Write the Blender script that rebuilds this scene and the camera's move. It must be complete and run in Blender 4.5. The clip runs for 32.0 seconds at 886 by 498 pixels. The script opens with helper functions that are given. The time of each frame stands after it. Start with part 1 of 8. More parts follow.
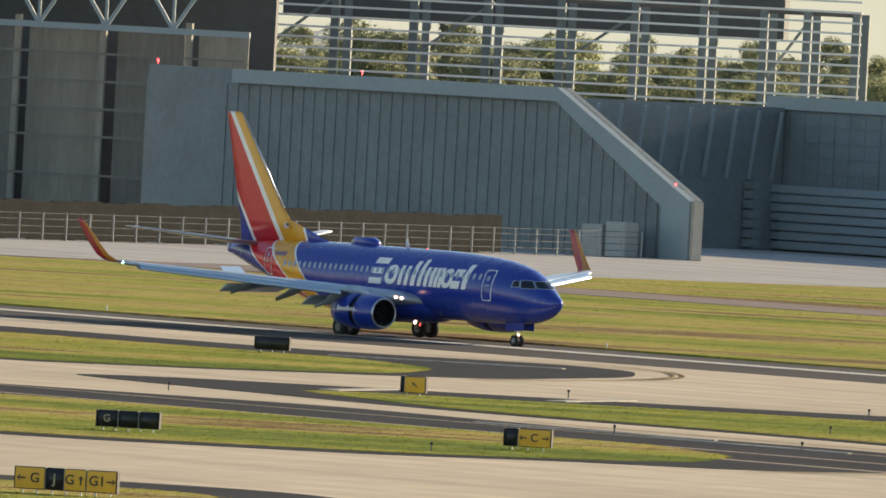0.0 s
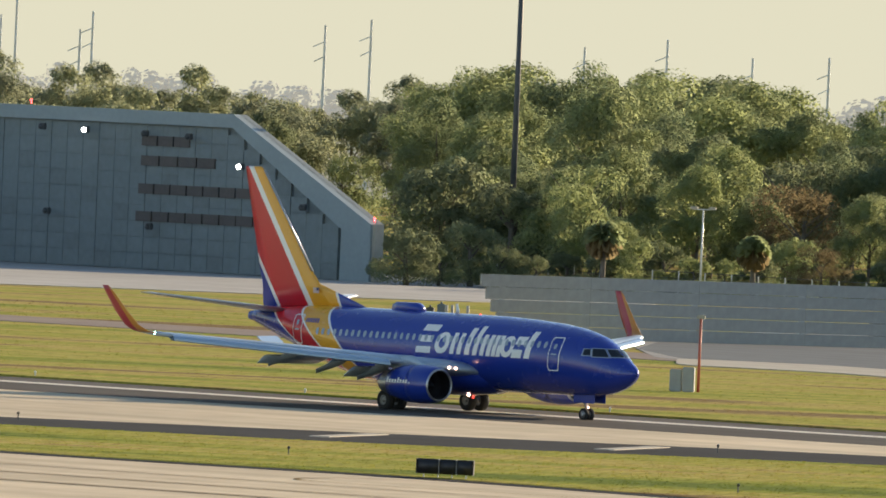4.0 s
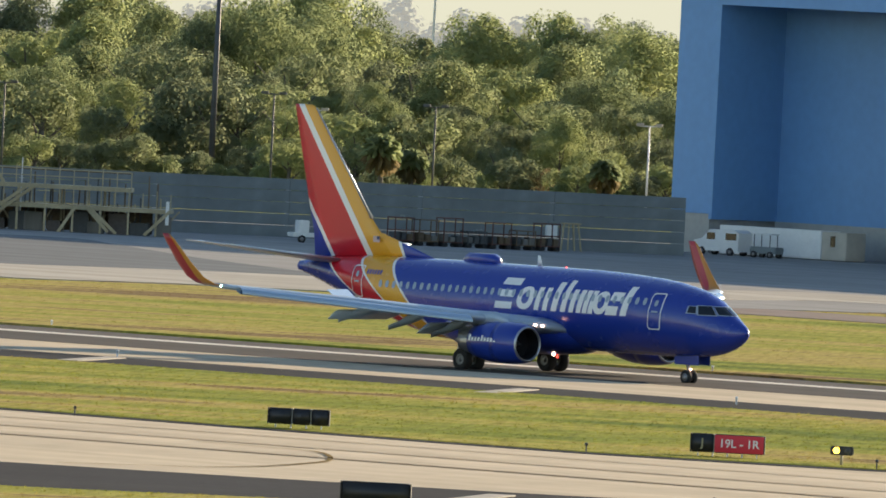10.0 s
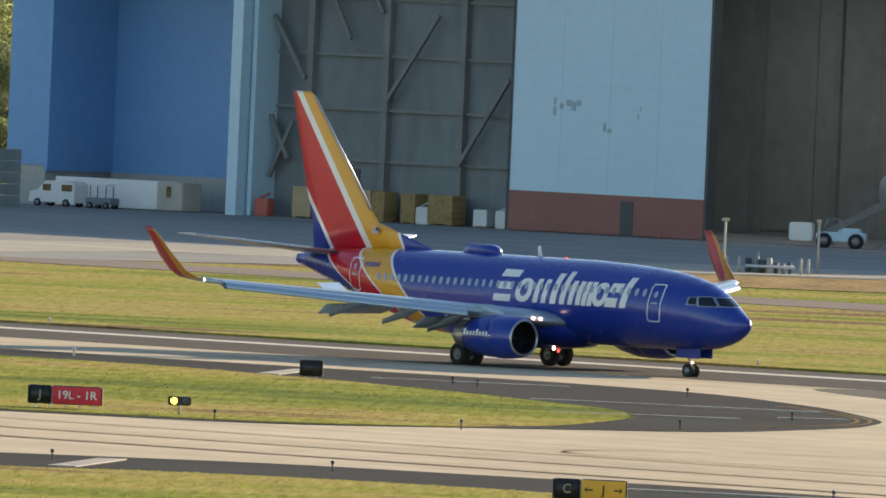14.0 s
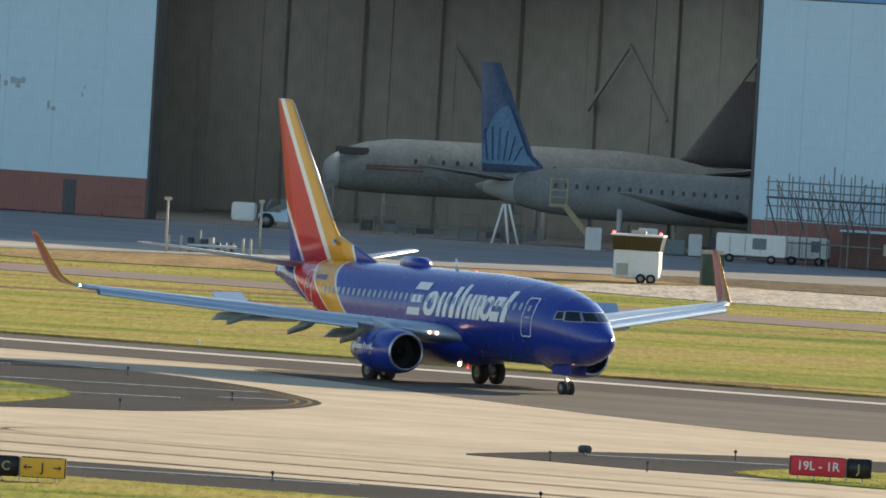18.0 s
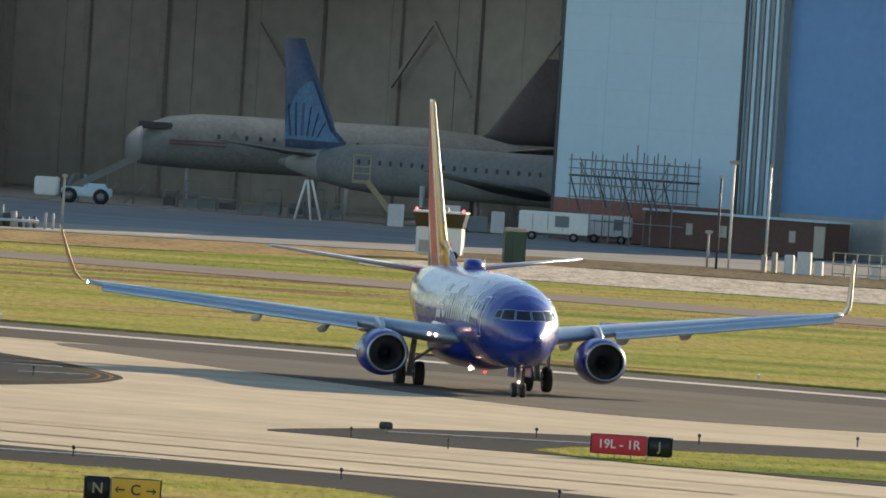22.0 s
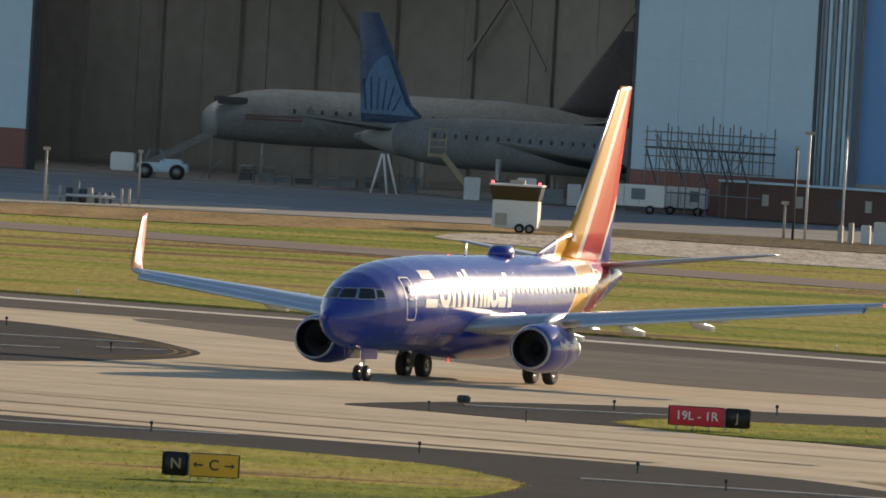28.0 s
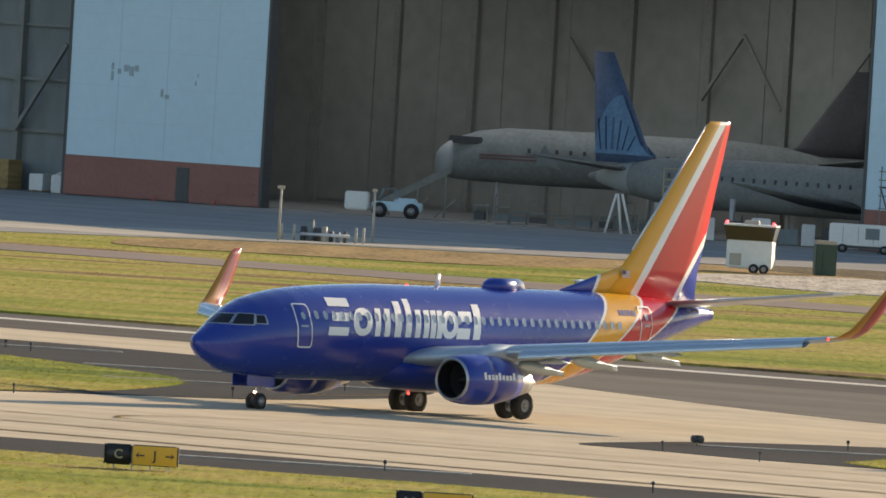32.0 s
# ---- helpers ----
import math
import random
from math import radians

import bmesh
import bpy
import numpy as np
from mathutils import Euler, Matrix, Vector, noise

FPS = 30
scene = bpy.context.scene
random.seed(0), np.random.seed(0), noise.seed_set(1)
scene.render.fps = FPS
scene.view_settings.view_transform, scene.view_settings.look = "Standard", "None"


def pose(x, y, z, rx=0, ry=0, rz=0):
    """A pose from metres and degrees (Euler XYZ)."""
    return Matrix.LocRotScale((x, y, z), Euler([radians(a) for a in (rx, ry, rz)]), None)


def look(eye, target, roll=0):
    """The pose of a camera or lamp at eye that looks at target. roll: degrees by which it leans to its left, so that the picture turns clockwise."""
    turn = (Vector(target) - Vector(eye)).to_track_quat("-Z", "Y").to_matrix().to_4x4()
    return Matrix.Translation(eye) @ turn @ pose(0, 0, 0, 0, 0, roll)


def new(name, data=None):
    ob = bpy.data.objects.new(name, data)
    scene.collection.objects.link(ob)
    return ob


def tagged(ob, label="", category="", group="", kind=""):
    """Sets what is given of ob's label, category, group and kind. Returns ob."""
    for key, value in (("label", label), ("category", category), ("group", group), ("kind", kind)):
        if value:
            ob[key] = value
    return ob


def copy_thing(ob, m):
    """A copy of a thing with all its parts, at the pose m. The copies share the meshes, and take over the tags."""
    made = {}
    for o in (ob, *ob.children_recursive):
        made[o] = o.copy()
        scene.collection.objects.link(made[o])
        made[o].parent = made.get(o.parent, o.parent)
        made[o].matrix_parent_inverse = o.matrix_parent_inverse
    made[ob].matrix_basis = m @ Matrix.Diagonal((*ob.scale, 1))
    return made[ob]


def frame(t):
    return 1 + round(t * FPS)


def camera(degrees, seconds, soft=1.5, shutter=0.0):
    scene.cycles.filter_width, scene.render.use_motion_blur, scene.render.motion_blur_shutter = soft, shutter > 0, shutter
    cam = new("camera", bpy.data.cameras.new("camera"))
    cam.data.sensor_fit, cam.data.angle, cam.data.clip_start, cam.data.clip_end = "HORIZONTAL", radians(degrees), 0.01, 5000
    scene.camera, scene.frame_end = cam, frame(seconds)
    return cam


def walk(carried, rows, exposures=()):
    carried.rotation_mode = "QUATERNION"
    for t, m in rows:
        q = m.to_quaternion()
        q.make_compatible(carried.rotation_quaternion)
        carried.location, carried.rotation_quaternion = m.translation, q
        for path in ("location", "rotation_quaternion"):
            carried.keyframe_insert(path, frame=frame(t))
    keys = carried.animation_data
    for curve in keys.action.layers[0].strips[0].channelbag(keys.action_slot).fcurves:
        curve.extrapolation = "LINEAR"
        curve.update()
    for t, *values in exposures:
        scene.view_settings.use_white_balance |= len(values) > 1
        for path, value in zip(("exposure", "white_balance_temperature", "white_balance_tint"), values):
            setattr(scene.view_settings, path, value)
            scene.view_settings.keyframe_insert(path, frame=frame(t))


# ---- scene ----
# Camera: stands on an upper deck and pans after the airliner with a long lens.
EYE = Vector((0.0, 0.0, 18.17))
cam = camera(2.8956, 32.0, soft=1.7)
CAM_ROWS = [
    (0, -11.6053, -0.7281, 3.073), (0.5, -11.0641, -0.6670, 2.961), (1, -10.5378, -0.6211, 2.842), (1.5, -10.0968, -0.6062, 2.694), (2, -9.7250, -0.6390, 2.660),
    (2.5, -9.3639, -0.6747, 2.580), (3, -8.9602, -0.6784, 2.474), (3.5, -8.4941, -0.6280, 2.469), (4, -7.9849, -0.5864, 2.499), (4.5, -7.5619, -0.5721, 2.614),
    (6.5, -6.1886, -0.7495, 2.511), (7, -5.8456, -0.7423, 2.414), (7.5, -5.5407, -0.7365, 2.522), (8, -5.2575, -0.7396, 2.366), (8.5, -4.9535, -0.7643, 2.346),
    (9, -4.6606, -0.7737, 2.348), (9.5, -4.3921, -0.7943, 2.806), (10, -4.1336, -0.8213, 2.917), (10.5, -3.8446, -0.8694, 2.754), (11, -3.5207, -0.8934, 2.665),
    (11.5, -3.1943, -0.8727, 2.580), (12, -2.9082, -0.8450, 2.664), (12.5, -2.7081, -0.8333, 2.634), (13, -2.5074, -0.8515, 2.358), (13.5, -2.2578, -0.8834, 2.460),
    (14, -1.9586, -0.8804, 2.453), (14.5, -1.6046, -0.8589, 2.423), (15, -1.2624, -0.8216, 2.478), (15.5, -1.0243, -0.8156, 2.788), (17.5, -0.2939, -0.8584, 3.330),
    (18, -0.1338, -0.8585, 3.252), (18.5, 0.0161, -0.8810, 3.181), (19, 0.1380, -0.8644, 3.266), (19.5, 0.2575, -0.8407, 3.184), (20, 0.4163, -0.7983, 3.211),
    (20.5, 0.5579, -0.7855, 3.490), (21, 0.6247, -0.7953, 3.658), (21.5, 0.5696, -0.8646, 3.674), (22, 0.5155, -0.8972, 3.669), (22.5, 0.5082, -0.8656, 3.626),
    (23, 0.5145, -0.8262, 3.437), (23.5, 0.5545, -0.8221, 3.515), (24, 0.5838, -0.8636, 3.351), (24.5, 0.5650, -0.9144, 3.289), (26.5, 0.4476, -0.9222, 2.888),
    (27, 0.3990, -0.9751, 3.579), (27.5, 0.3369, -0.9952, 3.484), (28, 0.2712, -0.9996, 3.244), (28.5, 0.1918, -0.9816, 2.842), (29, 0.1205, -0.9767, 2.746),
    (29.5, 0.0577, -0.9970, 2.863), (30, -0.0119, -0.9859, 2.780), (30.5, -0.0831, -0.9651, 2.732), (31, -0.2003, -0.9156, 2.611), (31.5, -0.3470, -0.8993, 3.085),
    (32, -0.5006, -0.9146, 3.402),
]

def aim(t, yaw, pitch, roll):
    a, e = radians(yaw), radians(pitch)
    return t, look(EYE, EYE + Vector((math.sin(a) * math.cos(e), math.cos(a) * math.cos(e), math.sin(e))) * 800, roll)


walk(cam, [aim(*row) for row in CAM_ROWS], [(0, 0.9, 6600, 10), (4, 0.9, 6600, 10), (8, 1.01, 6480, 10), (20, 0.99, 6480, 9), (23, 0.78, 6560, 9), (24, 0.84, 6560, 10), (27, 0.42, 6740, 13), (28, 0.34, 6740, 14), (29, 0.26, 6740, 14), (30, 0.44, 6740, 14), (31, 0.6, 6740, 14), (32, 0.86, 6740, 12)])

# Light: low sun ahead and to the right, hazy warm sky.
SUN_EL, SUN_AZ = 16.0, 51.0   # azimuth from +X towards +Y
world = bpy.data.worlds.new("sky")
scene.world = world
world.use_nodes = True
wn = world.node_tree
sky = wn.nodes.new("ShaderNodeTexSky")
sky.sky_type = "NISHITA"
sky.sun_disc = False
sky.sun_elevation = radians(SUN_EL)
sky.sun_rotation = radians(90 - SUN_AZ)
sky.air_density, sky.dust_density, sky.ozone_density = 1.0, 0.12, 1.0
wn.nodes["Background"].inputs[1].default_value = 0.098
wn.links.new(sky.outputs[0], wn.nodes["Background"].inputs[0])
sun = new("sun", bpy.data.lights.new("sun", "SUN"))
sun.data.energy, sun.data.angle, sun.data.color = 5.0, radians(0.6), (1.0, 0.80, 0.55)
sd = Vector((math.cos(radians(SUN_AZ)) * math.cos(radians(SUN_EL)), math.sin(radians(SUN_AZ)) * math.cos(radians(SUN_EL)), math.sin(radians(SUN_EL))))
sun.matrix_world = look(sd * 400, (0, 0, 0))


# ---- materials ----
def material(name, color, rough=0.7, metal=0.0, spread=0.15, scale=1.0, bump=0.0, fine=8.0, coat=0.0, emit=None, power=0.0, other=None, stretch=(1, 1, 1), gloss=0.5):
    """A surface with mottling at two scales, and fine relief."""
    m = bpy.data.materials.new(name)
    m.use_nodes = True
    nt = m.node_tree
    b = nt.nodes["Principled BSDF"]
    b.inputs["Roughness"].default_value, b.inputs["Metallic"].default_value = rough, metal
    b.inputs["Coat Weight"].default_value, b.inputs["Coat Roughness"].default_value = coat, 0.08
    b.inputs["Specular IOR Level"].default_value = gloss
    if emit:
        b.inputs["Emission Color"].default_value = (*emit, 1)
        b.inputs["Emission Strength"].default_value = power
    geo = nt.nodes.new("ShaderNodeTexCoord")
    mp = nt.nodes.new("ShaderNodeMapping")
    mp.inputs["Scale"].default_value = stretch
    nt.links.new(geo.outputs["Object"], mp.inputs[0])
    n1, n2 = nt.nodes.new("ShaderNodeTexNoise"), nt.nodes.new("ShaderNodeTexNoise")
    n1.inputs["Scale"].default_value, n2.inputs["Scale"].default_value = scale, scale * fine
    n1.inputs["Detail"].default_value, n2.inputs["Detail"].default_value = 4, 3
    for n in (n1, n2):
        nt.links.new(mp.outputs[0], n.inputs["Vector"])
    add = nt.nodes.new("ShaderNodeMath")
    add.operation = "ADD"
    nt.links.new(n1.outputs[0], add.inputs[0])
    nt.links.new(n2.outputs[0], add.inputs[1])
    ramp = nt.nodes.new("ShaderNodeValToRGB")
    ramp.color_ramp.elements[0].position, ramp.color_ramp.elements[1].position = 0.3, 0.7
    half = nt.nodes.new("ShaderNodeMath")
    half.operation = "MULTIPLY"
    half.inputs[1].default_value = 0.5
    nt.links.new(add.outputs[0], half.inputs[0])
    nt.links.new(half.outputs[0], ramp.inputs[0])
    other = other or tuple(min(1, c * (1 + spread)) for c in color)
    ramp.color_ramp.elements[0].color = (*[c * (1 - spread) for c in color], 1)
    ramp.color_ramp.elements[1].color = (*other, 1)
    nt.links.new(ramp.outputs[0], b.inputs["Base Color"])
    if bump:
        bp = nt.nodes.new("ShaderNodeBump")
        bp.inputs["Strength"].default_value, bp.inputs["Distance"].default_value = 0.6, bump
        nt.links.new(n2.outputs[0], bp.inputs["Height"])
        nt.links.new(bp.outputs[0], b.inputs["Normal"])
    return m


# ---- building kit ----
def mesh_of(name, verts, faces, mats, smooth=False, index=None):
    me = bpy.data.meshes.new(name)
    me.from_pydata([tuple(v) for v in verts], [], faces)
    for m in (mats if isinstance(mats, (list, tuple)) else [mats]):
        me.materials.append(m)
    if index:
        me.polygons.foreach_set("material_index", index)
    if smooth:
        me.polygons.foreach_set("use_smooth", [True] * len(me.polygons))
    me.update()
    return me


def put(name, me, parent=None, m=None, label=""):
    ob = new(name, me)
    if parent:
        ob.parent = parent
    if m is not None:
        ob.matrix_basis = m
    if label:
        ob["label"] = label
    return ob


def part(name, bm, mat, parent=None, label="", smooth=False, m=None):
    """Links a bmesh as one mesh object under a thing or a part."""
    me = bpy.data.meshes.new(name)
    bmesh.ops.recalc_face_normals(bm, faces=bm.faces[:])
    if smooth:
        for f in bm.faces:
            f.smooth = True
    bm.to_mesh(me)
    bm.free()
    for x in (mat if isinstance(mat, (list, tuple)) else [mat]):
        me.materials.append(x)
    return put(name, me, parent, m, label)


def thing(name, m, label, category, group="", kind=""):
    e = new(name)
    e.matrix_basis = m
    return tagged(e, label, category, group, kind)


def box(bm, cx, cy, z0, sx, sy, sz, bevel=0.0, turn=0.0, mat=0):
    """A box on z0; turn: degrees about z."""
    r = bmesh.ops.create_cube(bm, size=1, matrix=pose(cx, cy, z0 + sz / 2, 0, 0, turn) @ Matrix.Diagonal((sx, sy, sz, 1)))
    fs = list({f for v in r["verts"] for f in v.link_faces})
    for f in fs:
        f.material_index = mat
    if bevel:
        es = list({e for f in fs for e in f.edges})
        for f in bmesh.ops.bevel(bm, geom=es, offset=bevel, segments=2, affect="EDGES")["faces"]:
            f.material_index = mat
    return fs


def rod(bm, a, b, r, r2=None, seg=8, mat=0):
    """A round bar from a to b."""
    a, b = Vector(a), Vector(b)
    d = b - a
    q = d.to_track_quat("Z", "Y").to_matrix().to_4x4()
    g = bmesh.ops.create_cone(bm, cap_ends=True, segments=seg, radius1=r, radius2=r if r2 is None else r2, depth=d.length,
                              matrix=Matrix.Translation((a + b) / 2) @ q)
    for f in {f for v in g["verts"] for f in v.link_faces}:
        f.material_index = mat
        f.smooth = len(f.verts) == 4 and seg > 6


def beam(bm, a, b, w, h, mat=0):
    """A square bar from a to b, w wide and h high."""
    a, b = Vector(a), Vector(b)
    d = b - a
    q = d.to_track_quat("Z", "Y").to_matrix().to_4x4()
    g = bmesh.ops.create_cube(bm, size=1, matrix=Matrix.Translation((a + b) / 2) @ q @ Matrix.Diagonal((w, h, d.length, 1)))
    for f in {f for v in g["verts"] for f in v.link_faces}:
        f.material_index = mat


def lathe(bm, rows, seg=32, axis="x", at=(0, 0, 0), squash=1.0, mat=0, close=False):
    """A turned body: rows of (along, radius)."""
    rings = []
    for x, r in rows:
        ring = []
        for i in range(seg):
            a = 2 * math.pi * i / seg
            c, s = math.cos(a) * r, math.sin(a) * r
            if s < 0:
                s *= squash
            ring.append(bm.verts.new((at[0] + x, at[1] + c, at[2] + s) if axis == "x" else (at[0] + c, at[1] + s, at[2] + x) if axis == "z" else (at[0] + c, at[1] + x, at[2] + s)))
        rings.append(ring)
    for a, b in zip(rings, rings[1:]):
        for i in range(seg):
            f = bm.faces.new((a[i], a[(i + 1) % seg], b[(i + 1) % seg], b[i]))
            f.smooth, f.material_index = True, mat
    if close:
        for ring in (rings[0], rings[-1]):
            bm.faces.new(ring).material_index = mat
    return rings


def slab(name, outline, z0, z1, mat, label="", category="", kind="structure", parent=None):
    """A flat piece with a plan outline, from z0 up to z1."""
    bm = bmesh.new()
    top = [bm.verts.new((x, y, z1)) for x, y in outline]
    low = [bm.verts.new((x, y, z0)) for x, y in outline]
    bm.faces.new(top)
    for i in range(len(top)):
        j = (i + 1) % len(top)
        bm.faces.new((top[i], low[i], low[j], top[j]))
    bmesh.ops.triangulate(bm, faces=[f for f in bm.faces if len(f.verts) > 4])
    ob = part(name, bm, mat, parent)
    return tagged(ob, label, category, "", kind) if not parent else ob


def rounded(points, steps=6, cut=0.3):
    """A plan outline with its corners cut round."""
    out = []
    n = len(points)
    for i in range(n):
        a, b, c = Vector(points[i - 1]), Vector(points[i]), Vector(points[(i + 1) % n])
        p, q = b.lerp(a, cut), b.lerp(c, cut)
        for k in range(steps + 1):
            t = k / steps
            out.append(tuple(p * (1 - t) ** 2 + b * 2 * t * (1 - t) + q * t * t))
    return out


# ---- the airliner: x forward from the nose wheels, y to its left, z up from the ground ----
def striped(name, stops):
    """Livery paint whose bands run across the tail: stops of (place, colour)."""
    m = bpy.data.materials.new(name)
    m.use_nodes = True
    nt = m.node_tree
    b = nt.nodes["Principled BSDF"]
    b.inputs["Roughness"].default_value = 0.3
    b.inputs["Coat Weight"].default_value, b.inputs["Coat Roughness"].default_value = 0.32, 0.10
    tc = nt.nodes.new("ShaderNodeTexCoord")
    sp = nt.nodes.new("ShaderNodeSeparateXYZ")
    nt.links.new(tc.outputs["Object"], sp.inputs[0])

    def calc(op, a, c, d=None):
        n = nt.nodes.new("ShaderNodeMath")
        n.operation = op
        for i, v in enumerate((a, c) if d is None else (a, c, d)):
            if isinstance(v, (int, float)):
                n.inputs[i].default_value = v
            else:
                nt.links.new(v, n.inputs[i])
        return n.outputs[0]

    x, z = sp.outputs[0], sp.outputs[2]
    s = calc("DIVIDE", calc("SUBTRACT", 5.4, z), 2.1)
    w = calc("DIVIDE", calc("SUBTRACT", calc("ADD", x, 20.6), calc("MULTIPLY", s, 2.2)), calc("SUBTRACT", 2.6, calc("MULTIPLY", s, 0.6)))
    w = calc("MULTIPLY_ADD", w, 0.2, 0.6)
    ramp = nt.nodes.new("ShaderNodeValToRGB")
    ramp.color_ramp.interpolation = "CONSTANT"
    els = ramp.color_ramp.elements
    els[0].position, els[0].color = stops[0][0], (*stops[0][1], 1)
    els[1].position, els[1].color = stops[1][0], (*stops[1][1], 1)
    for pos, col in stops[2:]:
        e = els.new(pos)
        e.color = (*col, 1)
    nt.links.new(w, ramp.inputs[0])
    dirt = nt.nodes.new("ShaderNodeTexNoise")
    dirt.inputs["Scale"].default_value, dirt.inputs["Detail"].default_value = 1.3, 5
    nt.links.new(tc.outputs["Object"], dirt.inputs["Vector"])
    rough = nt.nodes.new("ShaderNodeMapRange")
    rough.inputs[3].default_value, rough.inputs[4].default_value = 0.20, 0.32
    nt.links.new(dirt.outputs[0], rough.inputs[0])
    nt.links.new(rough.outputs[0], b.inputs["Roughness"])
    nt.links.new(ramp.outputs[0], b.inputs["Base Color"])
    return m


BLUE, RED, YELLOW, WHITE = (0.013, 0.040, 0.30), (0.54, 0.010, 0.026), (0.74, 0.36, 0.022), (0.8, 0.8, 0.78)
M_BODY = striped("livery_body", [(0.0, BLUE), (0.169, WHITE), (0.187, RED), (0.391, WHITE), (0.409, YELLOW), (0.591, WHITE), (0.609, BLUE)])
M_BLUE = material("blue_paint", BLUE, 0.28, spread=0.06, scale=1.5, coat=0.3)
M_SILVER = material("bare_aluminium", (0.42, 0.44, 0.48), 0.34, 0.85, 0.06, 3)
# Grey wing paint made bluer: the reflected sky is put into the colour
M_WING = material("sky_tinted_wing_paint", (0.40, 0.49, 0.58), 0.34, 0.25, 0.08, 1.2, coat=0.2)
M_PALE = material("white_lettering", (0.80, 0.80, 0.79), 0.4, spread=0.03)
M_TYRE = material("tyre_rubber", (0.018, 0.018, 0.02), 0.8, spread=0.2, scale=6)
M_HUB = material("wheel_hub", (0.22, 0.22, 0.225), 0.4, 0.6, 0.1, 5)
M_STRUT = material("gear_leg_paint", (0.42, 0.43, 0.44), 0.45, 0.2, 0.15, 6)
M_FAN = material("dark_fan", (0.025, 0.025, 0.03), 0.45, 0.5, 0.3, 6)
M_PANE = material("cabin_window", (0.34, 0.40, 0.47), 0.15, spread=0.05, coat=0.5)
M_GLASS = material("cockpit_glass", (0.015, 0.02, 0.028), 0.10, spread=0.1, coat=0.15, gloss=0.3)
M_LAMP = material("landing_lamp", (0.9, 0.85, 0.8), 0.2, emit=(1.0, 0.56, 0.40), power=6)
M_BEACON = material("red_beacon", (0.6, 0.03, 0.03), 0.3, emit=(1.0, 0.07, 0.05), power=2)
# Tailplane grey made paler than the wings', sunlit look put into the paint
M_TAIL = material("lit_tailplane_paint", (0.62, 0.66, 0.70), 0.35, 0.1, 0.06, 1.2, coat=0.2)
# Slat grey carries the sky's blue reflection in its base colour too
M_SLAT = material("sky_tinted_slat_paint", (0.40, 0.52, 0.64), 0.26, 0.45, 0.06, 1.2, coat=0.3)
M_WFRAME = material("window_frame_paint", (0.30, 0.36, 0.46), 0.35, spread=0.05)

# the fuselage's stations: distance from the nose, half width, bottom, top
STATIONS = [(0, .03, 2.60, 2.66), (.06, .18, 2.44, 2.82), (.2, .32, 2.28, 2.96), (.5, .50, 2.04, 3.14), (1.0, .75, 1.78, 3.46), (1.6, 1.01, 1.58, 3.84),
            (2.2, 1.23, 1.44, 4.20), (2.9, 1.44, 1.36, 4.50), (3.8, 1.64, 1.31, 4.72), (4.8, 1.78, 1.29, 4.90), (6.2, 1.86, 1.28, 5.05), (8.2, 1.88, 1.28, 5.17), (10.5, 1.88, 1.28, 5.25), (19.7, 1.88, 1.28, 5.28),
            (21.7, 1.87, 1.42, 5.28), (23.7, 1.79, 1.85, 5.28), (25.7, 1.60, 2.42, 5.26), (27.7, 1.28, 3.02, 5.20), (29.7, .86, 3.62, 5.08), (31.1, .48, 4.02, 4.92), (31.9, .24, 4.25, 4.74)]
NOSE_X = 3.98


def station(s):
    for a, b in zip(STATIONS, STATIONS[1:]):
        if s <= b[0]:
            k = (s - a[0]) / (b[0] - a[0])
            return [a[i] + (b[i] - a[i]) * k for i in (1, 2, 3)]
    return list(STATIONS[-1][1:])


def skin(x, ang, out=0.0):
    """A point of the fuselage at x and an angle (0: left side, 90: top), out metres proud."""
    hw, zb, zt = station(NOSE_X - x)
    mid = zb + 0.5 * (zt - zb)
    c, s = math.cos(ang), math.sin(ang)
    return Vector((x, (hw + out) * c, mid + ((zt - mid) + out) * s))


def skin_at(x, z, side, out=0.0):
    hw, zb, zt = station(NOSE_X - x)
    mid = zb + 0.5 * (zt - zb)
    s = max(-1, min(1, (z - mid) / (zt - mid)))
    a = math.asin(s)
    return skin(x, a if side > 0 else math.pi - a, out)


def patch(bm, outline, side, out=0.012, mat=0):
    """A flat shape of (x, z) laid on the fuselage's side."""
    vs = [bm.verts.new(skin_at(x, z, side, out)) for x, z in outline]
    f = bm.faces.new(vs)
    f.material_index = mat
    return f


def oval(cx, cz, rx, rz, n=10, power=2.6, slant=0.0):
    out = []
    for i in range(n):
        a = 2 * math.pi * i / n
        c, s = math.cos(a), math.sin(a)
        x, z = rx * math.copysign(abs(c) ** (2 / power), c), rz * math.copysign(abs(s) ** (2 / power), s)
        out.append((cx + x + slant * z, cz + z))
    return out


def band(bm, outer, inner, side, out=0.012):
    """A closed ring between two outlines on the fuselage's side."""
    a = [bm.verts.new(skin_at(x, z, side, out)) for x, z in outer]
    b = [bm.verts.new(skin_at(x, z, side, out)) for x, z in inner]
    for i in range(len(a)):
        j = (i + 1) % len(a)
        bm.faces.new((a[i], a[j], b[j], b[i]))


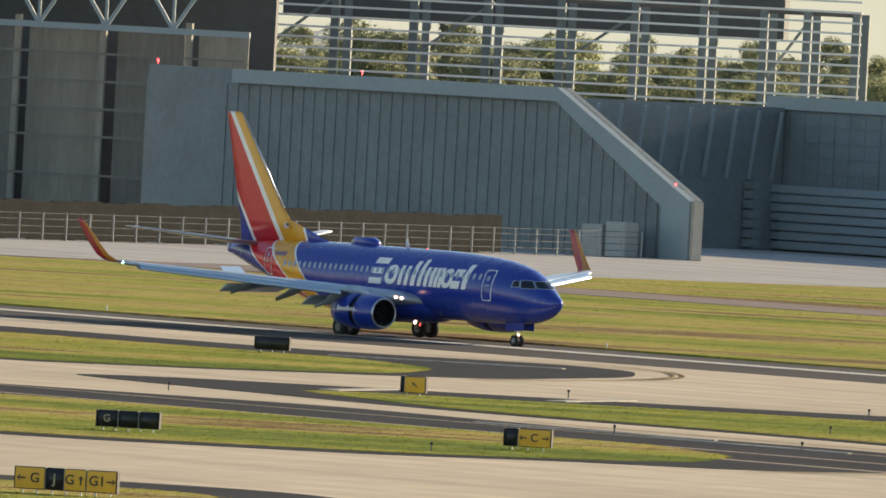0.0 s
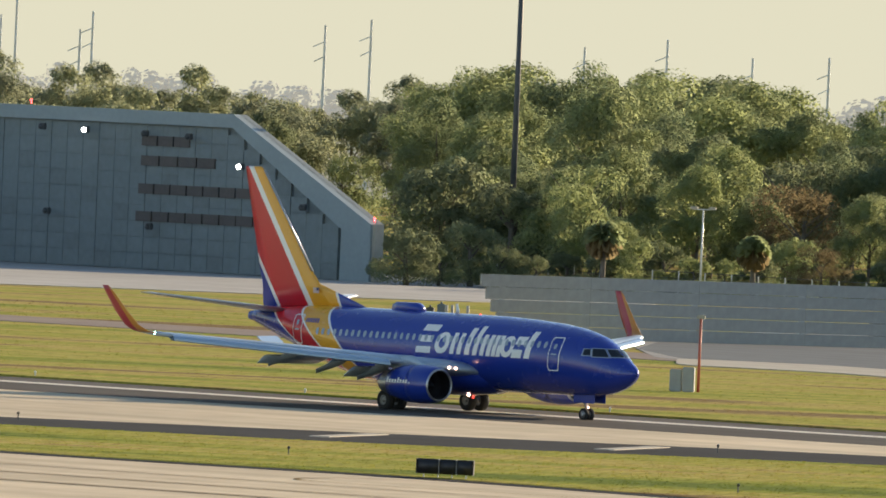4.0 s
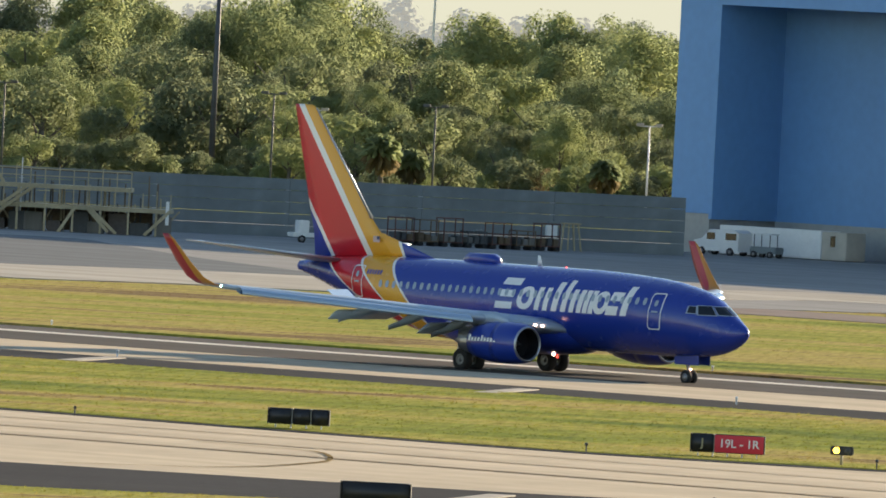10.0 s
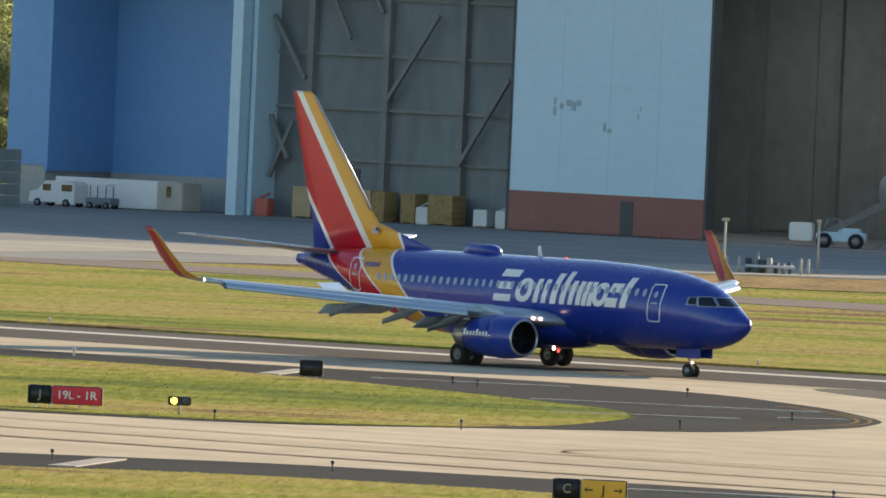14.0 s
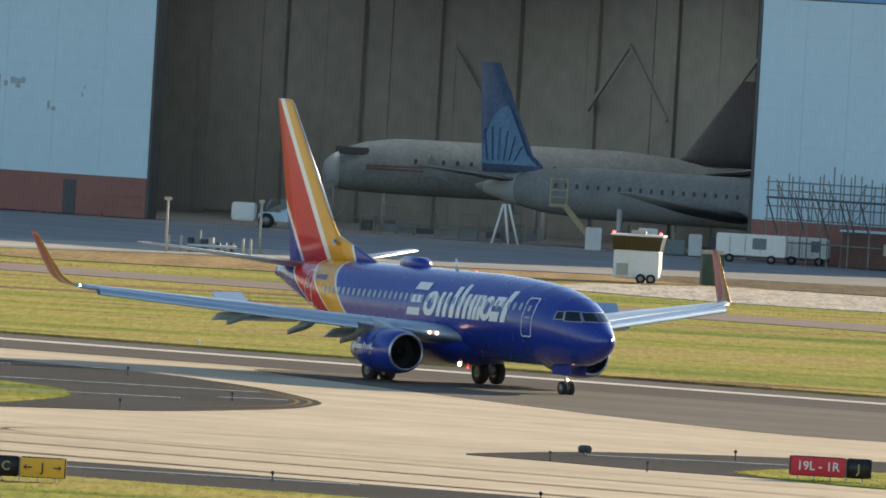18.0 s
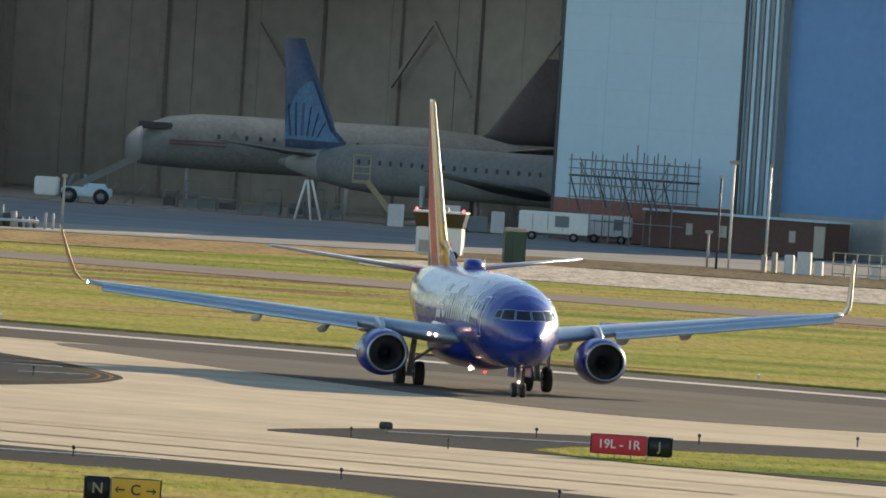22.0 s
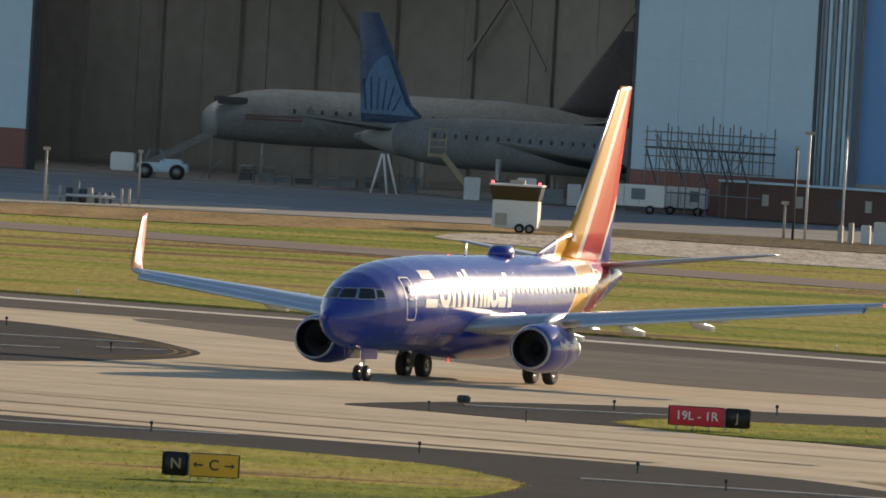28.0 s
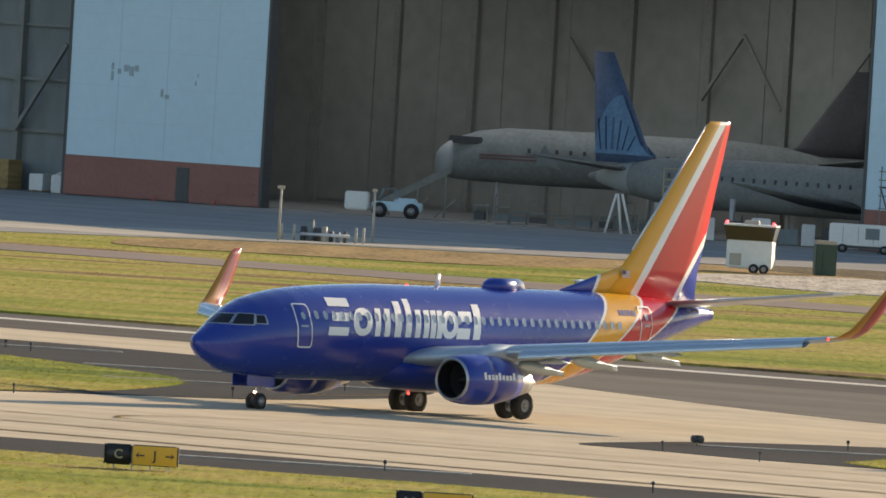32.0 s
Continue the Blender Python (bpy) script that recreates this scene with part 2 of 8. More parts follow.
def foil(bm, sections, mat=0, cap=True):
    """A wing skin lofted through sections: (x_lead, x_trail, y, z, thickness, twist_z_of_tail, vertical)."""
    prof = [(0, 0), (.02, .35), (.08, .68), (.2, .95), (.35, 1.0), (.55, .8), (.8, .36), (1, .03), (1, -.03), (.8, -.2), (.55, -.45), (.35, -.6), (.2, -.6), (.08, -.45), (.02, -.25)]
    rings = []
    for xl, xt, y, z, th, drop, up in sections:
        ring = []
        for u, v in prof:
            x, h = xl + (xt - xl) * u, v * th * 0.6
            ring.append(bm.verts.new((x, y + (h if up else 0), z + (0 if up else h) + drop * u)))
        rings.append(ring)
    n = len(prof)
    for a, b in zip(rings, rings[1:]):
        for i in range(n):
            f = bm.faces.new((a[i], a[(i + 1) % n], b[(i + 1) % n], b[i]))
            f.smooth, f.material_index = True, mat
    if cap:
        bm.faces.new(rings[0])
        bm.faces.new(rings[-1])


def build_airliner():
    plane = thing("airliner", pose(0, 0, 0), "blue twin-engine airliner with red and yellow tail taxiing on the runway", "airplane")
    # fuselage
    verts, faces, seg = [], [], 48
    xs = sorted({round(s[0], 3) for s in STATIONS} | {round(.25 * i, 3) for i in range(0, 26)} | {6.5 + .9 * i for i in range(15)} | {20 + .5 * i for i in range(25)})
    for s in xs:
        for i in range(seg):
            verts.append(skin(NOSE_X - s, 2 * math.pi * i / seg))
    for k in range(len(xs) - 1):
        for i in range(seg):
            j = (i + 1) % seg
            faces.append((k * seg + i, k * seg + j, (k + 1) * seg + j, (k + 1) * seg + i))
    faces += [tuple(range(seg)), tuple(range((len(xs) - 1) * seg, len(xs) * seg))]
    put("fuselage", mesh_of("fuselage", verts, faces, M_BODY, True), plane)
    # wing-to-body fairing
    bm = bmesh.new()
    lathe(bm, [(-5.6, .1), (-6.2, 1.0), (-7.5, 1.75), (-9.5, 2.05), (-13, 2.08), (-15.5, 1.7), (-17, .9), (-17.6, .1)], 32, "x", (0, 0, 2.0), 0.52)
    part("belly_fairing", bm, M_BLUE, plane, smooth=True)
    bm = bmesh.new()
    foil(bm, [(-21.0, -27.0, 0, 5.0, .42, 0, True), (-22.2, -27.15, 0, 6.3, .42, 0, True), (-22.95, -27.4, 0, 7.05, .38, 0, True), (-27.28, -28.82, 0, 12.35, .17, 0, True), (-27.55, -28.84, 0, 12.52, .08, 0, True)])
    part("fin", bm, FIN_PAINT, plane, smooth=True)
    bm = bmesh.new()
    rod(bm, (-22.98, 0, 7.05), (-27.30, 0, 12.35), .07, .04, 8)
    part("fin_leading_edge", bm, M_SILVER, plane, "bare metal leading edge of the fin", True)
    bm = bmesh.new()
    foil(bm, [(-17.9, -24, 0, 5.15, .12, 0, True), (-18.9, -24, 0, 5.44, .16, 0, True), (-20.7, -24, 0, 5.95, .2, 0, True), (-22.1, -24, 0, 6.35, .2, 0, True)])
    part("dorsal_fin", bm, DORSAL_PAINT, plane, smooth=True)
    for side in (1, -1):
        bm = bmesh.new()
        foil(bm, [(-24.3, -27.7, side * .5, 4.85, .32, 0, False), (-27.55, -28.85, side * 7.0, 5.62, .12, 0, False), (-27.9, -28.8, side * 7.17, 5.66, .04, 0, False)])
        tp = part("tailplane", bm, M_TAIL, plane, "grey swept tailplane", True)
        bm = bmesh.new()
        rod(bm, (-24.32, side * .5, 4.88), (-27.57, side * 7.0, 5.63), .085, .05, 8)
        part("leading_edge", bm, M_SILVER, tp, "bare metal leading edge", True)
        bm = bmesh.new()
        foil(bm, [(-6.6, -13.9, side * 1.2, 2.25, .95, -.1, False), (-8.0, -13.6, side * 2.6, 2.42, .85, -.1, False), (-9.45, -13.55, side * 5.2, 2.75, .62, -.05, False),
                  (-11.95, -14.8, side * 10.2, 3.26, .44, 0, False), (-15.0, -16.5, side * 16.6, 3.84, .26, 0, False), (-15.2, -16.6, side * 16.9, 3.9, .22, 0, False)])
        wing = part("wing", bm, M_WING, plane, "pale grey swept wing", True)
        bm = bmesh.new()
        secs = [(-15.2, -16.6, 16.9, 3.9, .2), (-15.65, -16.95, 17.18, 4.0, .18), (-16.2, -17.4, 17.4, 4.3, .15), (-16.95, -18.0, 17.58, 5.0, .12), (-17.95, -18.65, 17.8, 6.05, .08), (-18.3, -18.8, 17.85, 6.32, .03)]
        foil(bm, [(a, b, side * y, z, th, 0, True) for a, b, y, z, th in secs])
        part("winglet", bm, WINGLET_PAINT, plane, "red winglet with yellow leading edge", True)
        bm = bmesh.new()
        rod(bm, (-15.42, side * 16.85, 3.9), (-15.47, side * 16.95, 3.92), .06)
        part("position_light", bm, M_BEACON if side > 0 else M_GREENISH, plane)
        # engine
        ey, ez = side * 4.83, 1.56
        bm = bmesh.new()
        lathe(bm, [(-6.44, .785), (-6.36, .80), (-6.34, .835), (-6.37, .875), (-6.42, .905)], 36, "x", (0, ey, ez), .93)
        lip = part("engine", bm, M_SILVER, plane, "bare metal inlet lip of the engine", True)
        bm = bmesh.new()
        lathe(bm, [(-6.44, .785), (-6.6, .77), (-7.2, .79)], 36, "x", (0, ey, ez), .93)
        part("inlet_duct", bm, M_FAN, lip, "dark lining of the inlet", True)
        bm = bmesh.new()
        lathe(bm, [(-6.42, .905), (-6.52, .955), (-6.7, 1.0), (-7.1, 1.05), (-7.7, 1.07), (-8.03, 1.065), (-8.03, .92)], 36, "x", (0, ey, ez), .93)
        part("cowling", bm, M_BLUE, lip, "blue engine cowling", True)
        bm = bmesh.new()
        lathe(bm, [(-8.0, .93), (-8.0, 1.045), (-8.05, 1.058), (-8.8, 1.02), (-9.4, .90), (-9.9, .80), (-9.9, .72)], 36, "x", (0, ey, ez), .93)
        SLEEVES.append(part("reverser_sleeve", bm, M_BLUE, plane, "blue sliding rear sleeve of the engine", True))
        bm = bmesh.new()
        lathe(bm, [(-7.8, .90), (-8.8, .86)], 36, "x", (0, ey, ez), .93)
        part("cascade", bm, M_FAN, lip, "dark cascade under the sleeve", True)
        bm = bmesh.new()
        lathe(bm, [(-7.2, .79), (-7.25, .3), (-7.22, .28), (-6.95, .13), (-6.85, .01)], 36, "x", (0, ey, ez), .95)
        part("fan", bm, M_FAN, lip, "dark fan behind the inlet", True)
        bm = bmesh.new()
        lathe(bm, [(-9.7, .70), (-10.5, .56), (-10.9, .46), (-10.9, .34), (-11.5, .05)], 28, "x", (0, ey, ez))
        part("exhaust_nozzle", bm, M_SILVER, lip, "bare metal exhaust nozzle", True)
        bm = bmesh.new()
        foil(bm, [(-7.3, -10.4, ey, ez + .85, .4, 0, True), (-7.9, -11.0, ey, ez + 1.2, .34, 0, True), (-8.6, -11.4, ey, ez + 1.5, .3, 0, True)])
        part("pylon", bm, M_WING, plane, "grey engine pylon", True)
        for k in range(9):   # short bars where lettering stands on the cowling
            bm = bmesh.new()
            a = radians(28)
            x0 = (-9.35 + k * .22) if side < 0 else (-7.2 - k * .22)
            vs = [bm.verts.new((x, ey - 0 + side * 1.075 * math.cos(b), ez + 1.0 * math.sin(b))) for x, b in ((x0, radians(4)), (x0 - .15, radians(4)), (x0 - .15, radians(15 if k % 4 else 21)), (x0, radians(15 if k % 4 else 21)))]
            bm.faces.new(vs)
            part("cowling_lettering", bm, M_PALE, lip)
        # flaps, track fairings and a raised spoiler; hinged parts have their origin at the hinge
        for x, y, z, w, c in ((-13.25, 3.7, 2.32, 2.6, 1.05), (-14.0, 8.2, 2.88, 5.0, .85)):
            bm = bmesh.new()
            foil(bm, [(.15, -c, -w / 2, 0, .3, 0, False), (.15, -c * .92, w / 2, 0, .26, 0, False)] if side > 0 else [(.15, -c * .92, -w / 2, 0, .26, 0, False), (.15, -c, w / 2, 0, .3, 0, False)])
            fl = part("flap", bm, M_WING, plane, "pale grey wing flap", True, pose(x, side * y, z))
            FLAPS.append((fl, x, side * y, z, side, 1.0 if y < 5 else .9))
        for x, y, z, k in ((-12.8, 4.1, 2.28, .9), (-13.1, 6.7, 2.62, .9), (-13.6, 9.6, 2.95, .8)):
            bm = bmesh.new()
            foil(bm, [(1.3, -1.2, -.15 * k, -.1, .1, -.1, False), (1.5, -1.4, 0, -.14, .62 * k, -.24, False), (1.3, -1.2, .15 * k, -.1, .1, -.1, False)])
            cn = part("flap_fairing", bm, M_WING, plane, "pointed grey flap track fairing", True, pose(x, side * y, z))
            CANOES.append((cn, x, side * y, z))
        bm = bmesh.new()
        box(bm, -.42, 0, -.02, .84, 1.9, .04, .01)
        SPOILERS.append((part("spoiler", bm, M_SLAT, plane, "raised grey spoiler panel", False, pose(-14.3, side * 9.5, 3.3)), -14.3, side * 9.5, 3.3, side))
        # drooped slats along the leading edge
        for k in range(4):
            ends = [5.75 + 2.65 * q for q in (k, k + 1)]
            bm = bmesh.new()
            foil(bm, [(-9.72 - .487 * (y - 5.75) + .38, -9.72 - .487 * (y - 5.75) - .35, side * y, 2.79 + .0977 * (y - 5.75) - .24, .30, .30, False) for y in ends], 0, k in (0, 3) and False)
            part("slat", bm, M_SLAT, plane, "drooped pale grey leading edge slat", True)
        # main gear
        bm = bmesh.new()
        rod(bm, (-12.58, side * 2.86, .56), (-12.4, side * 2.7, 2.3), .13)
        rod(bm, (-12.58, side * 2.3, .56), (-12.58, side * 3.4, .56), .1)
        rod(bm, (-12.5, side * 2.8, 1.1), (-12.4, side * 1.5, 2.0), .07)
        box(bm, -12.5, side * 3.3, .95, .9, .06, 1.25, .02)
        leg = part("main_gear", bm, M_STRUT, plane, "grey main gear leg")
        for dy in (-.43, .43):
            bm = bmesh.new()
            lathe(bm, [(-.2, .27), (-.21, .4), (-.2, .5), (-.15, .55), (0, .565), (.15, .55), (.2, .5), (.21, .4), (.2, .27)], 28, "y", (-12.58, side * 2.86 + dy, .565))
            tyre = part("main_wheel", bm, M_TYRE, leg, "black tyre", True)
            bm = bmesh.new()
            lathe(bm, [(-.2, .02), (-.2, .09), (-.14, .11), (-.15, .2), (-.195, .275), (.195, .275), (.15, .2), (.14, .11), (.2, .09), (.2, .02)], 20, "y", (-12.58, side * 2.86 + dy, .565), close=True)
            part("wheel_hub", bm, M_HUB, leg, "grey wheel hub", True)
        # landing lights in the wing root
        for z in (0, .26):
            bm = bmesh.new()
            bmesh.ops.create_uvsphere(bm, u_segments=10, v_segments=6, radius=.075, matrix=pose(-7.84 - z * .9, side * (2.5 + z), 2.43 + z * .1))
            LAMPS.append((part("landing_light", bm, M_LAMP, plane, "lit landing light in the wing root", True), -.65, 0))
        # cabin windows and doors
        for k in range(38):
            x = -1.55 - .508 * k
            if x < -20.9:
                continue
            bm = bmesh.new()
            patch(bm, oval(x, 3.93, .125, .18), side, .022)
            part("cabin_window", bm, M_PANE, plane)
        for name, x0, x1, z0, z1 in (("front_door", -1.2, -.38, 2.6, 4.35), ("rear_door", -22.75, -21.85, 3.2, 4.75)):
            bm = bmesh.new()
            cx, cz, rx, rz = (x0 + x1) / 2, (z0 + z1) / 2, (x1 - x0) / 2, (z1 - z0) / 2
            o, i = oval(cx, cz, rx, rz, 40, 9), oval(cx, cz, rx - .055, rz - .055, 40, 9)
            band(bm, o, i, side, .035)
            door = part(name, bm, M_PALE, plane, "white outline round a cabin door")
            bm = bmesh.new()
            patch(bm, oval(cx, cz + rz * .45, .11, .15), side, .03)
            part("door_window", bm, M_PANE, door)
            bm = bmesh.new()
            patch(bm, [(cx - .2, cz - .05), (cx + .2, cz - .05), (cx + .2, cz + .03), (cx - .2, cz + .03)], side, .03)
            part("door_handle", bm, M_WFRAME, door)
        # the name along the cabin: plain white slanted bars and rings, nine groups of them
        sl, low, mid_h, high = (-.2 if side > 0 else .2), 3.16, 4.28, 4.62
        shapes = [("bar", .72, 1.26, 4.30, 4.64), ("bar", .72, 1.0, 3.72, 4.06), ("bar", .62, 1.2, 3.14, 3.48), ("ring", 2.06, 1.14, low, mid_h)]
        shapes += [("bar", c, .33, low, mid_h) for c in (2.98, 3.56, 5.44, 5.96, 6.38, 6.78)]
        shapes += [("bar", 4.22, .4, low, 4.58), ("bar", 4.86, .36, low, high + .08), ("ring", 7.40, 1.0, low, mid_h), ("bar", 8.34, .8, 3.86, mid_h), ("bar", 8.26, .8, low, 3.6), ("bar", 9.1, .44, low, 4.58)]
        for form, c, w, z0, z1 in shapes:
            cz, rz, rx = (z0 + z1) / 2, (z1 - z0) / 2, w / 2
            cx = (-2.2 - c if side > 0 else -11.85 + c) + sl * (cz - 3.8)
            bm = bmesh.new()
            if form == "ring":
                band(bm, oval(cx, cz, rx, rz, 28, 2.3, sl), oval(cx, cz, rx * .45, rz * .5, 28, 2.2, sl), side, .014)
            else:
                grid_patch(bm, cx, cz, rx, rz, side, sl)
            part("name_shape", bm, M_PALE, plane, "plain white shape of the painted name")
        for k in range(6):   # registration as bars
            bm = bmesh.new()
            x0 = -20.5 - k * .2
            patch(bm, [(x0, 4.36), (x0 - .12, 4.36), (x0 - .13, 4.58), (x0 - .01, 4.58)], side, .014)
            part("registration_bar", bm, M_BLUE, plane)
        # flag on the fin root
        for (x0, x1, z0, z1), mat, y in (((-22.1, -22.58, 5.9, 6.2), M_FLAG, .235), ((-22.1, -22.32, 6.04, 6.2), M_FLAGBLUE, .24)):
            bm = bmesh.new()
            bm.faces.new([bm.verts.new((x, side * y, z)) for x, z in ((x0, z0), (x1, z0), (x1, z1), (x0, z1))])
            part("flag_patch", bm, mat, plane)
    # cockpit windows: three panes a side, each in a pale frame
    for side in (1, -1):
        for q0, q1, lo, hi in ((.04, .46, 3.46, 3.84), (.52, .84, 3.44, 3.86), (.875, 1.0, 3.50, 3.82)):
            for name, grow, out, mat in (("window_frame", .022, .008, M_WFRAME), ("cockpit_window", 0, .018, M_GLASS)):
                bm = bmesh.new()
                rows = [[bm.verts.new(cockpit_point(q0 - grow + (q1 - q0 + 2 * grow) * i / 6, lo - grow * 1.6 + (hi - lo + 3.2 * grow) * j / 3, side, out)) for j in range(4)] for i in range(7)]
                for r, q in zip(rows, rows[1:]):
                    for j in range(3):
                        bm.faces.new((r[j], r[j + 1], q[j + 1], q[j])).smooth = True
                part(name, bm, mat, plane, "dark cockpit window" if not grow else "pale frame round a cockpit window")
    # nose gear
    bm = bmesh.new()
    rod(bm, (0, 0, .35), (-.15, 0, 1.7), .09)
    rod(bm, (0, -.3, .35), (0, .3, .35), .07)
    rod(bm, (-.05, 0, .8), (-.9, 0, 1.5), .05)
    leg = part("nose_gear", bm, M_STRUT, plane, "grey nose gear leg")
    for dy in (-.2, .2):
        bm = bmesh.new()
        lathe(bm, [(-.1, .2), (-.1, .3), (-.06, .34), (.06, .34), (.1, .3), (.1, .2)], 24, "y", (0, dy, .345))
        part("nose_wheel", bm, M_TYRE, leg, "black nose tyre", True)
        bm = bmesh.new()
        lathe(bm, [(-.09, .02), (-.1, .2), (.1, .2), (.09, .02)], 16, "y", (0, dy, .345), close=True)
        part("wheel_hub", bm, M_HUB, leg, "", True)
        bm = bmesh.new()
        box(bm, .2, dy * 1.9, .95, 1.7, .04, .5, .015)
        part("gear_door", bm, M_BLUE, leg, "blue nose gear door")
    bm = bmesh.new()
    bmesh.ops.create_uvsphere(bm, u_segments=10, v_segments=6, radius=.05, matrix=pose(.12, 0, .72))
    part("taxi_light", bm, M_LAMP, leg, "lit taxi light", True)
    # roof dome, blade aerials, beacons
    bm = bmesh.new()
    foil(bm, [(-13.6, -16.3, .0, 5.2, 1.0, 0, True), (-13.75, -16.15, .0, 5.5, .95, 0, True), (-14.05, -15.85, 0, 5.68, .66, 0, True)])
    part("antenna_dome", bm, M_BLUE, plane, "blue antenna dome on the roof", True)
    for x, z, h in ((-10.6, 5.22, .55), (-9.0, 1.12, -.3), (-5.0, 5.0, .15)):
        bm = bmesh.new()
        foil(bm, [(x, x - .35, 0, z, .05, 0, True), (x - .18, x - .36, 0, z + h, .03, 0, True)])
        part("blade_aerial", bm, M_PALE, plane)
    for x, y, r in ((-8.8, -.75, .085), (-9.0, -.6, .05)):
        bm = bmesh.new()
        bmesh.ops.create_uvsphere(bm, u_segments=10, v_segments=6, radius=r, matrix=pose(x, y, 1.0))
        LAMPS.append((part("landing_light", bm, M_LAMP, plane, "lit landing light under the belly", True), 0, .5))
    for x, z in ((-8.9, 5.24), (-9.3, .86)):
        bm = bmesh.new()
        bmesh.ops.create_uvsphere(bm, u_segments=8, v_segments=6, radius=.065, matrix=pose(x, 0, z))
        part("beacon", bm, M_BEACON, plane, "red beacon", True)
    return plane


def grid_patch(bm, cx, cz, rx, rz, side, slant):
    """A slanted upright bar laid on the fuselage's side."""
    rows = []
    for j in range(7):
        z = cz - rz + 2 * rz * j / 6
        rows.append([bm.verts.new(skin_at(cx + u * rx + slant * (z - cz), z, side, .014)) for u in (-1, 0, 1)])
    for a, b in zip(rows, rows[1:]):
        for i in range(2):
            bm.faces.new((a[i], a[i + 1], b[i + 1], b[i]))


def cockpit_point(q, z, side, out):
    """A point of the windscreen at height z, from the nose's middle (q 0) back to the last pane's end (q 1)."""
    def half(x):
        hw, zb, zt = station(NOSE_X - x)
        mid = .5 * (zb + zt)
        k = (z - mid) / (zt - mid)
        return hw * math.sqrt(max(0, 1 - k * k)) if k < 1 else -1
    back = half(1.08)
    y, lo, hi = q * back, 1.0, 3.9
    for _ in range(30):
        m = (lo + hi) / 2
        lo, hi = (m, hi) if half(m) > y else (lo, m)
    return Vector((lo + out * (1 - q), side * (y + out * q), z + out * .6))


def flat_bands(name, kx, stops):
    """Paint in bands across u = x + kx * z: a list of (upper u, colour), then the colour beyond."""
    m = bpy.data.materials.new(name)
    m.use_nodes = True
    nt = m.node_tree
    b = nt.nodes["Principled BSDF"]
    b.inputs["Roughness"].default_value = 0.3
    b.inputs["Coat Weight"].default_value, b.inputs["Coat Roughness"].default_value = 0.22, 0.14
    tc = nt.nodes.new("ShaderNodeTexCoord")
    dot = nt.nodes.new("ShaderNodeVectorMath")
    dot.operation = "DOT_PRODUCT"
    dot.inputs[1].default_value = (1, 0, kx)
    nt.links.new(tc.outputs["Object"], dot.inputs[0])
    mr = nt.nodes.new("ShaderNodeMapRange")
    lo, hi = stops[0][0] - 1, stops[-2][0] + 1
    mr.inputs[1].default_value, mr.inputs[2].default_value = lo, hi
    nt.links.new(dot.outputs["Value"], mr.inputs[0])
    ramp = nt.nodes.new("ShaderNodeValToRGB")
    ramp.color_ramp.interpolation = "CONSTANT"
    els = ramp.color_ramp.elements
    pos = 0.0
    for i, (u, col) in enumerate(stops):
        e = els[i] if i < 2 else els.new(pos)
        e.position, e.color = pos, (*col, 1)
        pos = (u - lo) / (hi - lo) if u is not None else 1
    nt.links.new(mr.outputs[0], ramp.inputs[0])
    nt.links.new(ramp.outputs[0], b.inputs["Base Color"])
    return m


FIN_PAINT = flat_bands("livery_fin", .76, [(-21.9, BLUE), (-21.62, WHITE), (-19.1, RED), (-18.66, WHITE), (None, YELLOW)])
DORSAL_PAINT = flat_bands("livery_dorsal", .5, [(-17.95, YELLOW), (-17.75, WHITE), (None, BLUE)])
# Winglet red and yellow are darkened livery colours, shade included
WINGLET_PAINT = flat_bands("shaded_livery_winglet", .8, [(-13.28, (0.33, 0.014, 0.022)), (None, (0.46, 0.20, 0.02))])
M_GREENISH = material("green_light", (0.2, 0.6, 0.4), 0.2, emit=(0.5, 1.0, 0.8), power=6)
M_FLAG = material("flag_field", (0.52, 0.40, 0.40), 0.4, spread=0.3, scale=8, stretch=(.2, 1, 3))
M_FLAGBLUE = material("flag_corner", (0.03, 0.04, 0.12), 0.4, spread=0.2, scale=8)

FLAPS, CANOES, SPOILERS, SLEEVES, LAMPS = [], [], [], [], []
airliner = build_airliner()


# ---- plan: everything lines up with the runway ----
DEG = -38.4
DX, DY = math.cos(radians(DEG)), math.sin(radians(DEG))


def plan(a, o):
    """Plan point: a metres along the runway, o metres across it (nearer to the viewer is larger)."""
    return (a * DX + o * DY, a * DY - o * DX)


def strip(a0, a1, o0, o1):
    return [plan(a0, o0), plan(a1, o0), plan(a1, o1), plan(a0, o1)]


